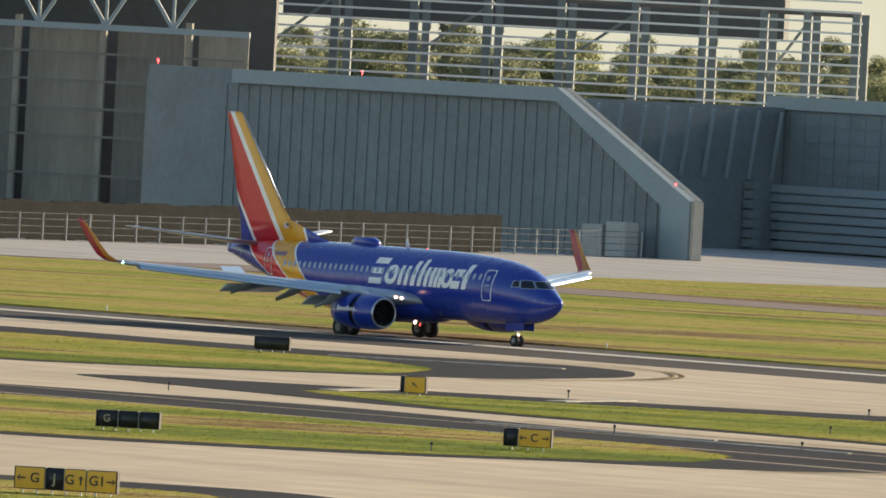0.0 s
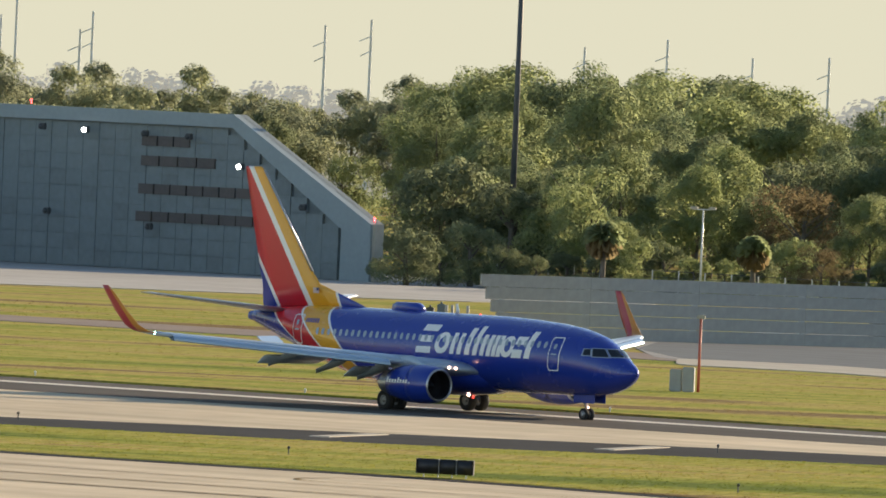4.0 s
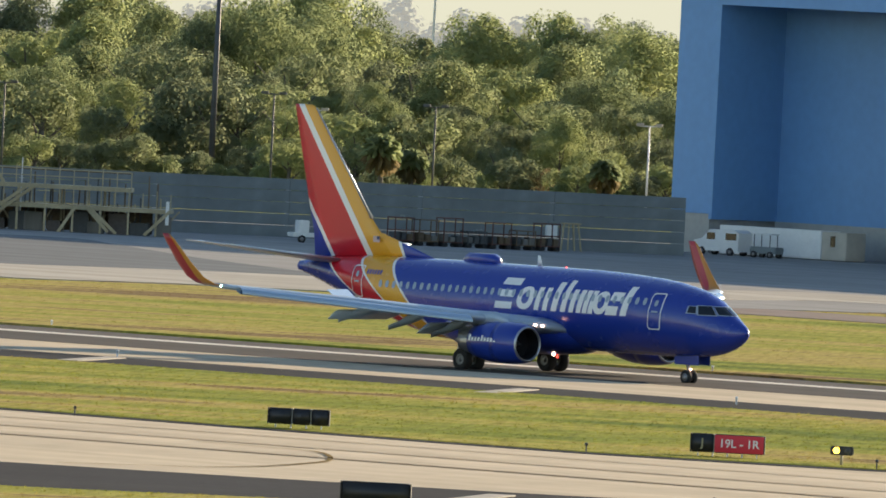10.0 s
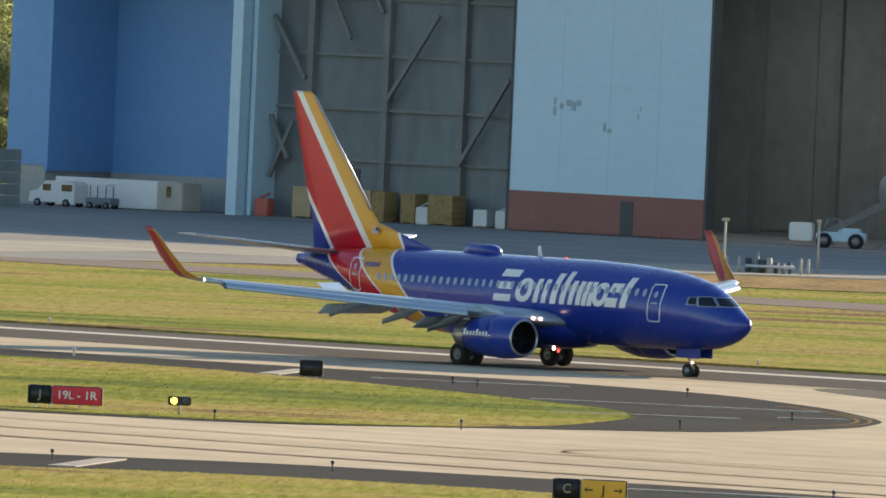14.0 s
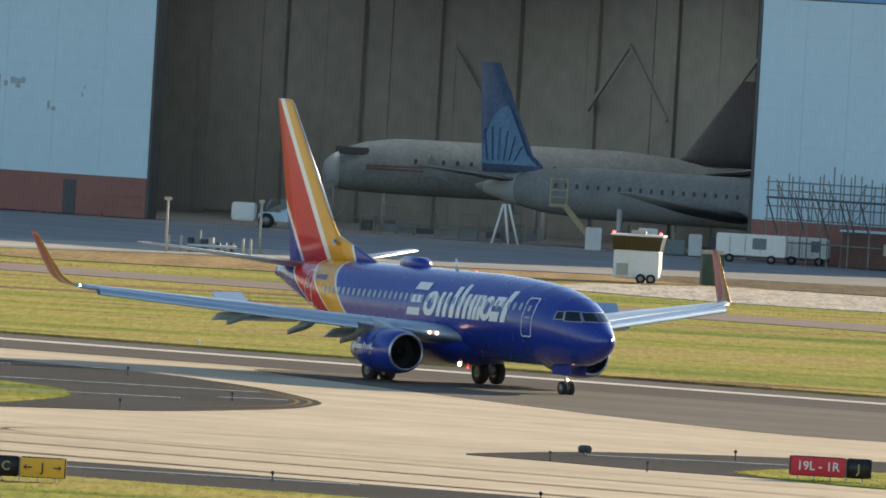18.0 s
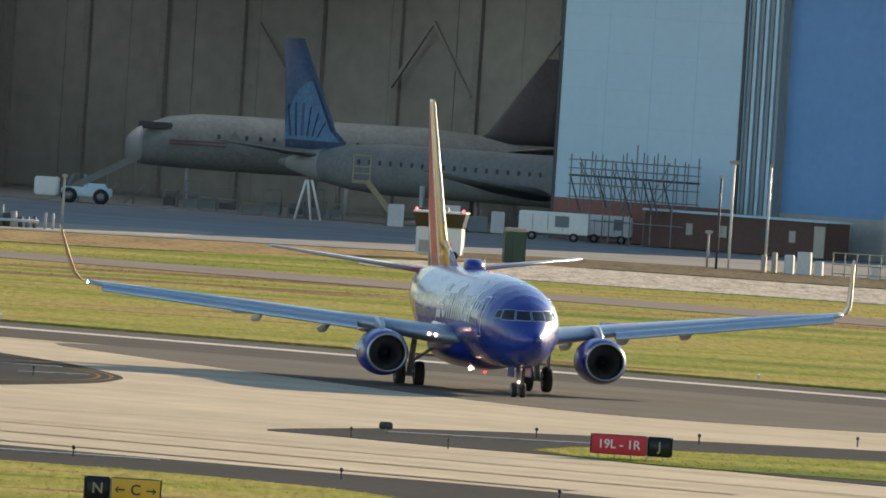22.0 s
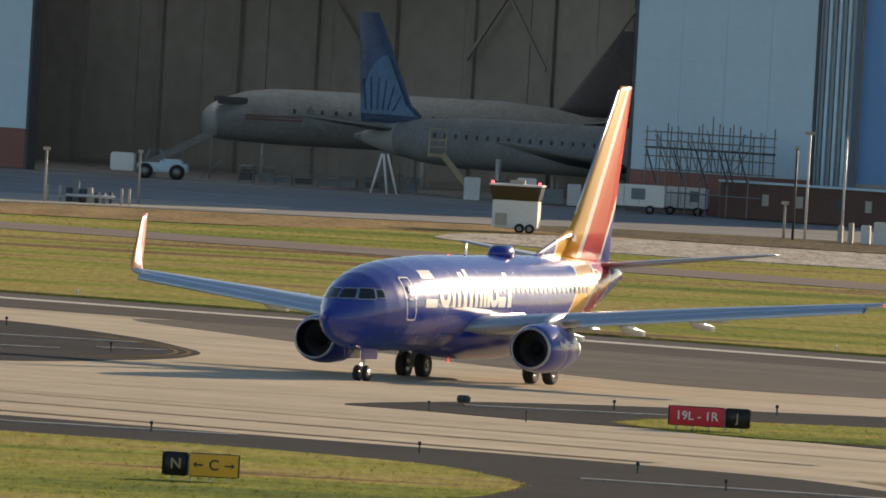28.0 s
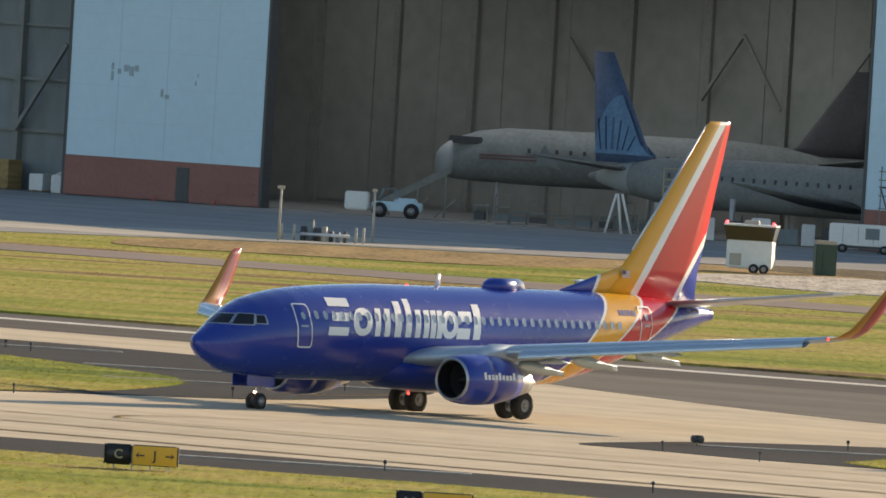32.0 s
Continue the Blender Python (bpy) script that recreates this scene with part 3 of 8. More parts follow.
def grass_colour(nt, dry=0.0):
    """Green, golden and brown patches of dry grass, streaked along the runway; gives the colour's socket."""
    tc, mp = nt.nodes.new("ShaderNodeTexCoord"), nt.nodes.new("ShaderNodeMapping")
    mp.inputs["Rotation"].default_value, mp.inputs["Scale"].default_value = (0, 0, radians(-DEG)), (0.30, 1, 1)
    nt.links.new(tc.outputs["Object"], mp.inputs[0])
    vals = []
    for scale, detail, rough in ((0.05, 4, 0.55), (0.13, 5, 0.66), (0.7, 4, 0.65)):
        n = nt.nodes.new("ShaderNodeTexNoise")
        n.inputs["Scale"].default_value, n.inputs["Detail"].default_value, n.inputs["Roughness"].default_value = scale, detail, rough
        nt.links.new(mp.outputs[0], n.inputs["Vector"])
        vals.append(n.outputs[0])
    for k in (0.36, 0.11):
        ad = nt.nodes.new("ShaderNodeMix")
        ad.inputs[0].default_value = k
        nt.links.new(vals[0], ad.inputs[2])
        nt.links.new(vals[1], ad.inputs[3])
        vals = [ad.outputs[0]] + vals[2:]
    shift = nt.nodes.new("ShaderNodeMath")
    shift.operation = "MULTIPLY_ADD"
    shift.inputs[1].default_value, shift.inputs[2].default_value = 1.3, dry - .15
    nt.links.new(vals[0], shift.inputs[0])
    ramp = nt.nodes.new("ShaderNodeValToRGB")
    els = ramp.color_ramp.elements
    els[0].position, els[0].color = 0.36, (0.115, 0.150, 0.026, 1)
    els[1].position, els[1].color = 0.63, (0.175, 0.118, 0.056, 1)
    for pos, c in ((0.43, (0.190, 0.215, 0.034, 1)), (0.50, (0.275, 0.265, 0.052, 1)), (0.57, (0.350, 0.280, 0.085, 1))):
        els.new(pos).color = c
    nt.links.new(shift.outputs[0], ramp.inputs[0])
    # fine upright clumps
    m2, clump, mr, mul = nt.nodes.new("ShaderNodeMapping"), nt.nodes.new("ShaderNodeTexNoise"), nt.nodes.new("ShaderNodeMapRange"), nt.nodes.new("ShaderNodeMix")
    m2.inputs["Scale"].default_value = (2.6, .16, 1)
    nt.links.new(tc.outputs["Object"], m2.inputs[0])
    nt.links.new(m2.outputs[0], clump.inputs["Vector"])
    clump.inputs["Scale"].default_value, clump.inputs["Detail"].default_value, clump.inputs["Roughness"].default_value = 1.0, 4, .65
    mr.inputs[1].default_value, mr.inputs[2].default_value, mr.inputs[3].default_value, mr.inputs[4].default_value = .3, .7, .74, 1.26
    nt.links.new(clump.outputs[0], mr.inputs[0])
    mul.data_type, mul.blend_type = "RGBA", "MULTIPLY"
    mul.inputs[0].default_value = 1
    nt.links.new(ramp.outputs[0], mul.inputs[6])
    nt.links.new(mr.outputs[0], mul.inputs[7])
    return mul.outputs[2]


def grass_paint(name, dry=0.0):
    """Mown grass seen as a sheet."""
    m = material(name, (0.2, 0.2, 0.06), 0.95, spread=0.3, scale=0.08, fine=25, bump=0.06, gloss=0.03)
    m.node_tree.links.new(grass_colour(m.node_tree, dry), m.node_tree.nodes["Principled BSDF"].inputs["Base Color"])
    return m


def blade_paint(name, dry=0.0):
    """Grass blades that let the low sun through."""
    m = bpy.data.materials.new(name)
    m.use_nodes = True
    nt = m.node_tree
    nt.nodes.remove(nt.nodes["Principled BSDF"])
    dif, tra, mix = nt.nodes.new("ShaderNodeBsdfDiffuse"), nt.nodes.new("ShaderNodeBsdfTranslucent"), nt.nodes.new("ShaderNodeMixShader")
    mix.inputs[0].default_value = 0.6
    geo, mr, mul = nt.nodes.new("ShaderNodeNewGeometry"), nt.nodes.new("ShaderNodeMapRange"), nt.nodes.new("ShaderNodeMix")
    mr.inputs[3].default_value, mr.inputs[4].default_value = 0.88, 1.02
    mul.data_type, mul.blend_type = "RGBA", "MULTIPLY"
    mul.inputs[0].default_value = 1
    nt.links.new(geo.outputs["Random Per Island"], mr.inputs[0])
    nt.links.new(grass_colour(nt, dry), mul.inputs[6])
    nt.links.new(mr.outputs[0], mul.inputs[7])
    for n in (dif, tra):
        nt.links.new(mul.outputs[2], n.inputs[0])
    nt.links.new(dif.outputs[0], mix.inputs[1])
    nt.links.new(tra.outputs[0], mix.inputs[2])
    nt.links.new(mix.outputs[0], nt.nodes["Material Output"].inputs[0])
    return m


def concrete_paint(name, color, seam, slabs=True, spread=0.1):
    """Paving concrete with slab joints, tyre streaks along the runway and stains."""
    m = material(name, color, 0.85, spread=spread, scale=0.05, fine=9, gloss=0.06, stretch=(1, .35, 1))
    nt = m.node_tree
    b = nt.nodes["Principled BSDF"]
    old = b.inputs["Base Color"].links[0].from_socket
    tc = nt.nodes.new("ShaderNodeTexCoord")
    mp = nt.nodes.new("ShaderNodeMapping")
    mp.inputs["Rotation"].default_value = (0, 0, radians(-DEG))
    nt.links.new(tc.outputs["Object"], mp.inputs[0])
    mp2 = nt.nodes.new("ShaderNodeMapping")
    mp2.inputs["Scale"].default_value = (0.022, 0.22, 1)
    nt.links.new(mp.outputs[0], mp2.inputs[0])
    streak = nt.nodes.new("ShaderNodeTexNoise")
    streak.inputs["Scale"].default_value, streak.inputs["Detail"].default_value, streak.inputs["Roughness"].default_value = 1.0, 3.5, .5
    nt.links.new(mp2.outputs[0], streak.inputs["Vector"])
    mr = nt.nodes.new("ShaderNodeMapRange")
    mr.inputs[1].default_value, mr.inputs[2].default_value, mr.inputs[3].default_value, mr.inputs[4].default_value = 0.32, 0.68, 0.83, 1.06
    nt.links.new(streak.outputs[0], mr.inputs[0])
    mul = nt.nodes.new("ShaderNodeMix")
    mul.data_type, mul.blend_type = "RGBA", "MULTIPLY"
    mul.inputs[0].default_value = 1
    nt.links.new(old, mul.inputs[6])
    nt.links.new(mr.outputs[0], mul.inputs[7])
    out = mul.outputs[2]
    if slabs:
        br = nt.nodes.new("ShaderNodeTexBrick")
        br.offset = 0
        br.inputs["Scale"].default_value = 1
        br.inputs["Brick Width"].default_value, br.inputs["Row Height"].default_value = 7.6, 7.6
        br.inputs["Mortar Size"].default_value = 0.05
        br.inputs["Color1"].default_value = br.inputs["Color2"].default_value = (1, 1, 1, 1)
        br.inputs["Color2"].default_value = (0.93, 0.93, 0.92, 1)
        br.inputs["Mortar"].default_value = (seam, seam, seam, 1)
        nt.links.new(mp.outputs[0], br.inputs["Vector"])
        m2 = nt.nodes.new("ShaderNodeMix")
        m2.data_type, m2.blend_type = "RGBA", "MULTIPLY"
        m2.inputs[0].default_value = 1
        nt.links.new(out, m2.inputs[6])
        nt.links.new(br.outputs[0], m2.inputs[7])
        out = m2.outputs[2]
    nt.links.new(out, b.inputs["Base Color"])
    return m


M_GRASS = grass_paint("mown_grass", -.012)
M_FIELD = grass_paint("dry_field_grass", .028)
M_CONC = concrete_paint("tan_concrete", (0.55, 0.462, 0.335), 0.92, True, 0.14)
M_ASPH = material("dark_asphalt", (0.044, 0.044, 0.046), 0.9, spread=0.25, scale=0.1, fine=20, gloss=0.03)
M_RUBBER = concrete_paint("rubber_dark_concrete", (0.082, 0.072, 0.064), 0.85)
M_SHOULDER = material("worn_asphalt", (0.115, 0.105, 0.097), 0.9, spread=0.2, scale=0.1, fine=20, gloss=0.03)
M_EARTH = material("dark_earth", (0.15, 0.12, 0.075), 0.95, spread=0.5, scale=0.5, fine=6, bump=0.05, gloss=0.03, stretch=(1, .1, 1))
M_APRON = concrete_paint("apron_concrete", (0.42, 0.40, 0.37), 0.9)
M_HANGAR_APRON = concrete_paint("darker_grey_apron", (0.30, 0.292, 0.277), 0.92)
M_EDGE_CONC = concrete_paint("pale_edge_concrete", (0.43, 0.395, 0.335), 0.92)
M_ROAD = material("service_road", (0.25, 0.205, 0.18), 0.9, spread=0.15, scale=0.1, fine=15, gloss=0.03)
M_DIRT = material("bare_earth", (0.30, 0.21, 0.10), 0.95, spread=0.45, scale=0.4, fine=6, bump=0.05, gloss=0.03, stretch=(1, .1, 1))
M_RUBBLE = material("broken_concrete", (0.46, 0.41, 0.34), 0.95, spread=0.5, scale=0.9, fine=4, bump=0.1, gloss=0.03, stretch=(1, .1, 1))
M_LINE = material("marking_paint", (0.62, 0.58, 0.50), 0.7, spread=0.15, scale=0.6, gloss=0.03)
M_BARP = material("dull_paint", (0.42, 0.39, 0.34), 0.8, spread=0.25, scale=0.5, gloss=0.03)
M_FAINT = material("worn_paint", (0.30, 0.29, 0.27), 0.8, spread=0.35, scale=0.5, gloss=0.03)
M_YLINE = material("yellow_marking", (0.20, 0.135, 0.045), 0.7, spread=0.25, scale=0.5, gloss=0.03)
M_SKID = material("tyre_marks", (0.42, 0.35, 0.26), 0.8, spread=0.2, scale=0.3, gloss=0.03)
M_GPANEL = material("grey_panel", (0.175, 0.208, 0.22), 0.6, spread=0.14, scale=0.25, fine=7)
M_GPANEL2 = material("grey_panel_dark", (0.162, 0.19, 0.20), 0.6, spread=0.18, scale=0.25, fine=7)
M_GTRIM = material("blue_grey_trim", (0.25, 0.30, 0.32), 0.5, spread=0.08, scale=0.3)
M_LOUVRE = material("brown_louvre", (0.10, 0.085, 0.08), 0.7, spread=0.2, scale=0.6)
M_HBLUE = material("blue_cladding", (0.14, 0.31, 0.58), 0.5, spread=0.06, scale=0.2, fine=8)
M_HSEAM = material("door_seam_paint", (0.43, 0.58, 0.68), 0.5, spread=0.05)
M_FLAKE = material("flaked_letter_paint", (0.30, 0.39, 0.45), 0.7, spread=0.3, scale=3)
M_HPALE = material("pale_blue_door", (0.48, 0.65, 0.76), 0.45, spread=0.05, scale=0.12, fine=12)
M_BRICK = material("red_brown_base", (0.27, 0.12, 0.10), 0.75, spread=0.12, scale=0.4)
M_INNER = material("hangar_lining", (0.23, 0.237, 0.23), 0.9, spread=0.14, scale=0.1, gloss=0.1)
# Shallow bay lining painted darker to hold the shade of a deeper bay
M_BAYLINING = material("bay_lining", (0.185, 0.205, 0.21), 0.85, spread=0.22, scale=0.12, fine=6, gloss=0.1, stretch=(1, 1, .4))
M_FLOOR = material("hangar_floor", (0.13, 0.13, 0.13), 0.6, spread=0.15, scale=0.1)
M_STEEL = material("galvanised_steel", (0.56, 0.58, 0.60), 0.45, 0.2, 0.12, 0.8)
M_INSTEEL = material("painted_grey_steel", (0.20, 0.207, 0.2), 0.85, spread=0.15, scale=0.5)
M_DSTEEL = material("dark_steel", (0.075, 0.08, 0.085), 0.6, 0.2, 0.2, 0.8)
M_CREAM = material("cream_panel", (0.42, 0.39, 0.33), 0.7, spread=0.12, scale=0.2)
M_WHITE = material("white_paint", (0.74, 0.74, 0.72), 0.5, spread=0.06, scale=0.5)
M_BLACK = material("black_sign_box", (0.018, 0.018, 0.02), 0.45, spread=0.2, scale=2)
M_SIGNY = material("yellow_sign", (0.55, 0.33, 0.03), 0.5, spread=0.08, scale=2, emit=(1.0, 0.52, 0.02), power=0.04)
M_SIGNR = material("red_sign", (0.45, 0.018, 0.04), 0.5, spread=0.08, scale=2, emit=(1.0, 0.03, 0.05), power=0.03)
M_YSTEEL = material("yellow_steel", (0.36, 0.305, 0.19), 0.6, spread=0.2, scale=0.7)
M_REDPOST = material("red_post", (0.42, 0.10, 0.07), 0.6, spread=0.15, scale=1)
M_WOOD = material("plywood", (0.40, 0.30, 0.17), 0.8, spread=0.12, scale=0.6, stretch=(1, 1, 6))
M_GREEN = material("dark_green_plastic", (0.03, 0.07, 0.05), 0.5, spread=0.15, scale=1)
M_TINT = material("tinted_glass", (0.03, 0.025, 0.02), 0.1, spread=0.1, coat=0.6)
M_GLOW = material("flood_lamp", (0.9, 0.9, 0.85), 0.3, emit=(1.0, 0.97, 0.88), power=9)
M_RLAMP = material("red_lamp", (0.6, 0.03, 0.03), 0.3, emit=(1.0, 0.05, 0.06), power=5)
M_YLAMP = material("amber_lamp", (0.8, 0.5, 0.05), 0.3, emit=(1.0, 0.62, 0.05), power=4)
M_CABIN_GREY = material("dull_blue_grey_box", (0.16, 0.19, 0.21), 0.7, spread=0.2, scale=0.8)
M_FOOTSHADE = material("wall_foot_shade", (0.02, 0.022, 0.021), 0.9, spread=0.35, scale=0.6, fine=6, gloss=0.05)
M_BARE = material("bare_metal_wall", (0.36, 0.36, 0.34), 0.6, 0.1, 0.12, 0.25, fine=8)

ground = slab("ground", [(-3000, -400), (3000, -400), (3000, 4760), (-3000, 4760)], -0.6, 0, M_FIELD, "dry green and yellow airfield grass reaching the horizon", "grass", "structure")
slab("runway", strip(-1600, 300, -656, -640), -.2, .03, M_SHOULDER, "grey asphalt edge of the runway", "runway")
slab("ground_verge", strip(-1600, 300, -662, -656), -.2, .15, M_FIELD, "raised grass verge along the runway", "grass")
slab("runway_edge", strip(-1600, 300, -647.2, -644.6), -.2, .06, M_LINE, "white edge line along the runway", "runway")
slab("runway_lane", strip(-1600, 300, -644.6, -630), -.2, .055, M_RUBBER, "rubber-darkened lane of the runway", "runway")
slab("pavement", strip(-1600, 600, -630.0, -330), -.2, .05, M_CONC, "tan concrete runway and taxiways", "taxiway")
# darkened fan where aircraft swing off the runway
slab("pavement_turn", rounded([(-14, 815), (12, 796), (48, 768), (40, 742), (16, 735), (7, 752), (-2, 778)], 6, .45), -.2, .062, concrete_paint("tyre_darkened_concrete", (0.145, 0.128, 0.108), 0.94), "tyre-darkened concrete at the turn-off", "taxiway")


LAWNS = []


def island(asphalt, grass, tag, lift=0.0):
    LAWNS.append(rounded(grass, 4, .3))
    slab("pavement_shoulder", rounded(asphalt, 4, .3), -.2, .075 + lift, M_ASPH, "dark asphalt shoulder round a grass island", "pavement")
    slab("ground_island", rounded(grass, 4, .3), -.2, .105 + lift, M_GRASS, tag, "grass")


island([(-192.5, 842), (-187, 849), (-164, 851), (-140, 855), (-98, 860), (-86, 848.5), (-63, 830), (-40, 810.5), (-22, 798), (-14, 787), (-9, 769), (-6.3, 750), (-7.5, 737), (-12.8, 720), (-19, 714), (-31, 701.5),
        (-46, 706), (-79, 735.5), (-108, 766.5), (-130, 779), (-148, 797), (-167, 811)],
       [(-180.5, 837.5), (-152, 840), (-120, 831), (-96, 837), (-85, 832), (-62, 814), (-39.5, 795), (-31, 781), (-23, 763), (-17.5, 748), (-17, 736), (-19.5, 719), (-24, 708.6), (-31, 703.8), (-46, 708), (-79, 737.6), (-107, 768.5), (-129, 781), (-147, 799), (-166, 813)],
       "mown grass island between runway and taxiway")
island([(-300, 1010), (-222, 958), (-199, 938), (-185.5, 938), (-180, 930), (-177, 914), (-179, 891), (-183, 884), (-192, 873), (-202, 866), (-260, 900), (-320, 960)],
       [(-300, 985), (-217, 938.6), (-200, 925), (-194, 921), (-186, 906), (-184.5, 888), (-191, 876), (-201, 869), (-255, 903), (-310, 955)],
       "mown grass island beside the runway")
island([(-240, 828), (-188, 812), (-170, 805), (-159, 793), (-149, 783), (-138, 776), (-130, 757), (-130.5, 742), (-136, 730), (-144, 727), (-150, 720), (-166, 716), (-240, 745)],
       [(-235, 800), (-183, 790), (-173.6, 785), (-163.7, 776), (-154.4, 769), (-147, 764), (-141, 752), (-140, 738), (-144, 730), (-150, 724), (-166.5, 720), (-235, 752)],
       "mown grass island between taxiways")
island([(-.9, 680.4), (4.5, 694.5), (10.7, 701.5), (24, 708), (60, 716), (110, 690), (90, 640), (45, 648), (24, 655), (15.4, 666.5), (11.5, 670.5), (6.5, 673), (2.5, 678)],
       [(9.9, 675), (12.3, 684.5), (18, 687.5), (24, 690), (55, 700), (95, 685), (80, 650), (45, 657), (23.5, 662.5), (15.2, 664.5), (12.1, 669)],
       "mown grass island by the hold sign")
island([(-95, 660), (-44, 643.5), (-28, 646), (-19, 641.5), (-12.8, 639.5), (-2.4, 631), (7.7, 624.3), (15.6, 616), (19, 606), (22, 585), (18, 540), (-20, 480), (-120, 500), (-130, 600)],
       [(-90, 640), (-62, 617), (-45, 622.5), (-30, 629), (-20.5, 625.5), (-12, 618), (-3, 614.5), (3.5, 606.5), (6.2, 591), (4, 572), (-12, 540), (-60, 500), (-115, 560)],
       "mown grass island nearest the viewer")
island([(-152, 656), (-140, 655), (-131, 640), (-133, 610), (-150, 590), (-170, 600), (-172, 640)], [(-150, 648), (-141, 645), (-137, 632), (-140, 612), (-152, 600), (-164, 612), (-164, 638)], "small mown grass island between taxiways")
island([(-72.6, 670.9), (-74.1, 679), (-76.1, 685), (-81, 695.5), (-86.9, 699.6), (-100, 708), (-113, 706), (-114, 690), (-104, 672), (-92, 658), (-83, 652), (-79.2, 655.8), (-75.6, 661.2)],
       [(-82.2, 667.3), (-83, 670.8), (-84.6, 674.5), (-86.7, 680.5), (-95, 694), (-106, 698), (-107, 688), (-98, 672), (-89, 661), (-83.4, 656.5), (-82.3, 659.3)], "small grass tongue between taxiways", .013)

BARS = ((-166.4, 848.7), (-145.9, 847.2), (-123.2, 848.2), (-109.3, 848.7), (-76.7, 832.7), (-55.3, 811), (-34, 794), (-34.3, 635.5), (-44.2, 633.7), (-176.9, 844.5))
# painted bars across the shoulders, and edge lines
for x, y in BARS:
    slab("marking_bar", [(x - 1.1, y - 6), (x - .1, y - 6), (x + 1.1, y + 6), (x + .1, y + 6)], .06, .12, M_BARP, "pale painted bar across the asphalt shoulder", "marking")
for x0, x1, y0, y1 in ((-22, -9.3, 762, 760), (-20.5, -12.5, 741, 742), (-30, -21, 788.5, 787.5), (-196, -183, 925, 924.6), (-11, -8, 747, 749), (-160, -147, 788, 779), (4.5, 13, 687, 689), (-16, -4, 631, 629), (8, 20, 600, 596), (-150, -139, 778, 769), (-82.4, -76, 677, 682.5), (-80, -73.6, 667.5, 670.5), (-86, -82.6, 684, 695)):
    slab("marking_line", [(x0, y0), (x1, y1), (x1, y1 + 1.0), (x0, y0 + 1.0)], .06, .125, M_FAINT, "worn pale painted line on dark asphalt", "marking")


def curve_marking(points, w, mat, label):
    """A narrow painted line that bends through plan points."""
    pts = [Vector(p) for p in points]
    fine = []
    for i in range(len(pts) - 1):
        p0, p1, p2, p3 = pts[max(i - 1, 0)], pts[i], pts[i + 1], pts[min(i + 2, len(pts) - 1)]
        for k in range(8):
            t = k / 8
            fine.append(.5 * (2 * p1 + (p2 - p0) * t + (2 * p0 - 5 * p1 + 4 * p2 - p3) * t * t + (3 * p1 - p0 - 3 * p2 + p3) * t ** 3))
    fine.append(pts[-1])
    verts, faces = [], []
    for i, p in enumerate(fine):
        d = (fine[min(i + 1, len(fine) - 1)] - fine[max(i - 1, 0)]).normalized()
        n = Vector((-d.y, d.x)) * w / 2
        verts += [(p.x + n.x, p.y + n.y, .085), (p.x - n.x, p.y - n.y, .085)]
    for i in range(len(fine) - 1):
        faces.append((2 * i, 2 * i + 1, 2 * i + 3, 2 * i + 2))
    return tagged(put("marking_curve", mesh_of("marking_curve", verts, faces, mat)), label, "marking", "", "structure")


YL = "worn yellow guide line curving over concrete"
for dx in (0, .55):
    curve_marking([(-11.5 + dx, 770), (-8.9 + dx, 760), (-7.6 + dx, 750), (-8.4 + dx, 740), (-12 + dx, 731)], .2, M_YLINE, YL)
    curve_marking([(-200 + dx, 941), (-184 + dx, 940.5), (-177 + dx, 925), (-176 + dx, 905), (-180 + dx, 884)], .22, M_YLINE, YL)
    curve_marking([(-160 + dx, 797), (-146 + dx, 785), (-136 + dx, 776), (-128.3 + dx, 756), (-129.5 + dx, 741), (-136 + dx, 728)], .22, M_YLINE, YL)
    curve_marking([(18 + dx, 617), (21 + dx, 603), (24 + dx, 580)], .22, M_YLINE, YL)
curve_marking([(-82.9, 700.6), (-79.2, 692.2), (-75.2, 685.2), (-73.0, 678.6), (-71.8, 671.5)], .2, M_YLINE, YL)
curve_marking([(-82.2, 701.2), (-78.4, 692.8), (-74.4, 685.8), (-72.2, 679), (-71.0, 671.5)], .2, M_YLINE, YL)
curve_marking([(-59.4, 692.8), (-55.8, 689.4), (-54.2, 687), (-53.1, 679.7), (-53, 671.4), (-55.4, 658.5), (-61.2, 652.4)], .22, M_YLINE, YL)
for tip in ((-18.2, 681), (-112, 757)):
    curve_marking([(tip[0] + 30, tip[1] + 8), (tip[0] + 13, tip[1] + 9), (tip[0] + 3, tip[1] + 5), (tip[0], tip[1] - 1), (tip[0] + 3, tip[1] - 6), (tip[0] + 14, tip[1] - 12), (tip[0] + 40, tip[1] - 26)][:7], .22, M_YLINE, YL)
for k in range(9):
    r = 24 + 3.1 * k
    curve_marking([(26 - 1.5 * k + r * math.cos(radians(q)), 745 + 4 * k + r * .85 * math.sin(radians(q))) for q in range(20, -75, -12)], .8, M_SKID, "dark tyre marks sweeping off the runway")
for k in range(3):
    o = -518 + k * 9.7
    curve_marking([plan(-660, o), plan(-560, o + 1), plan(-470, o - .5), plan(-380, o + 1.5)], .5 + .25 * (k % 3), M_SKID, "dark tyre streaks along the taxiway")

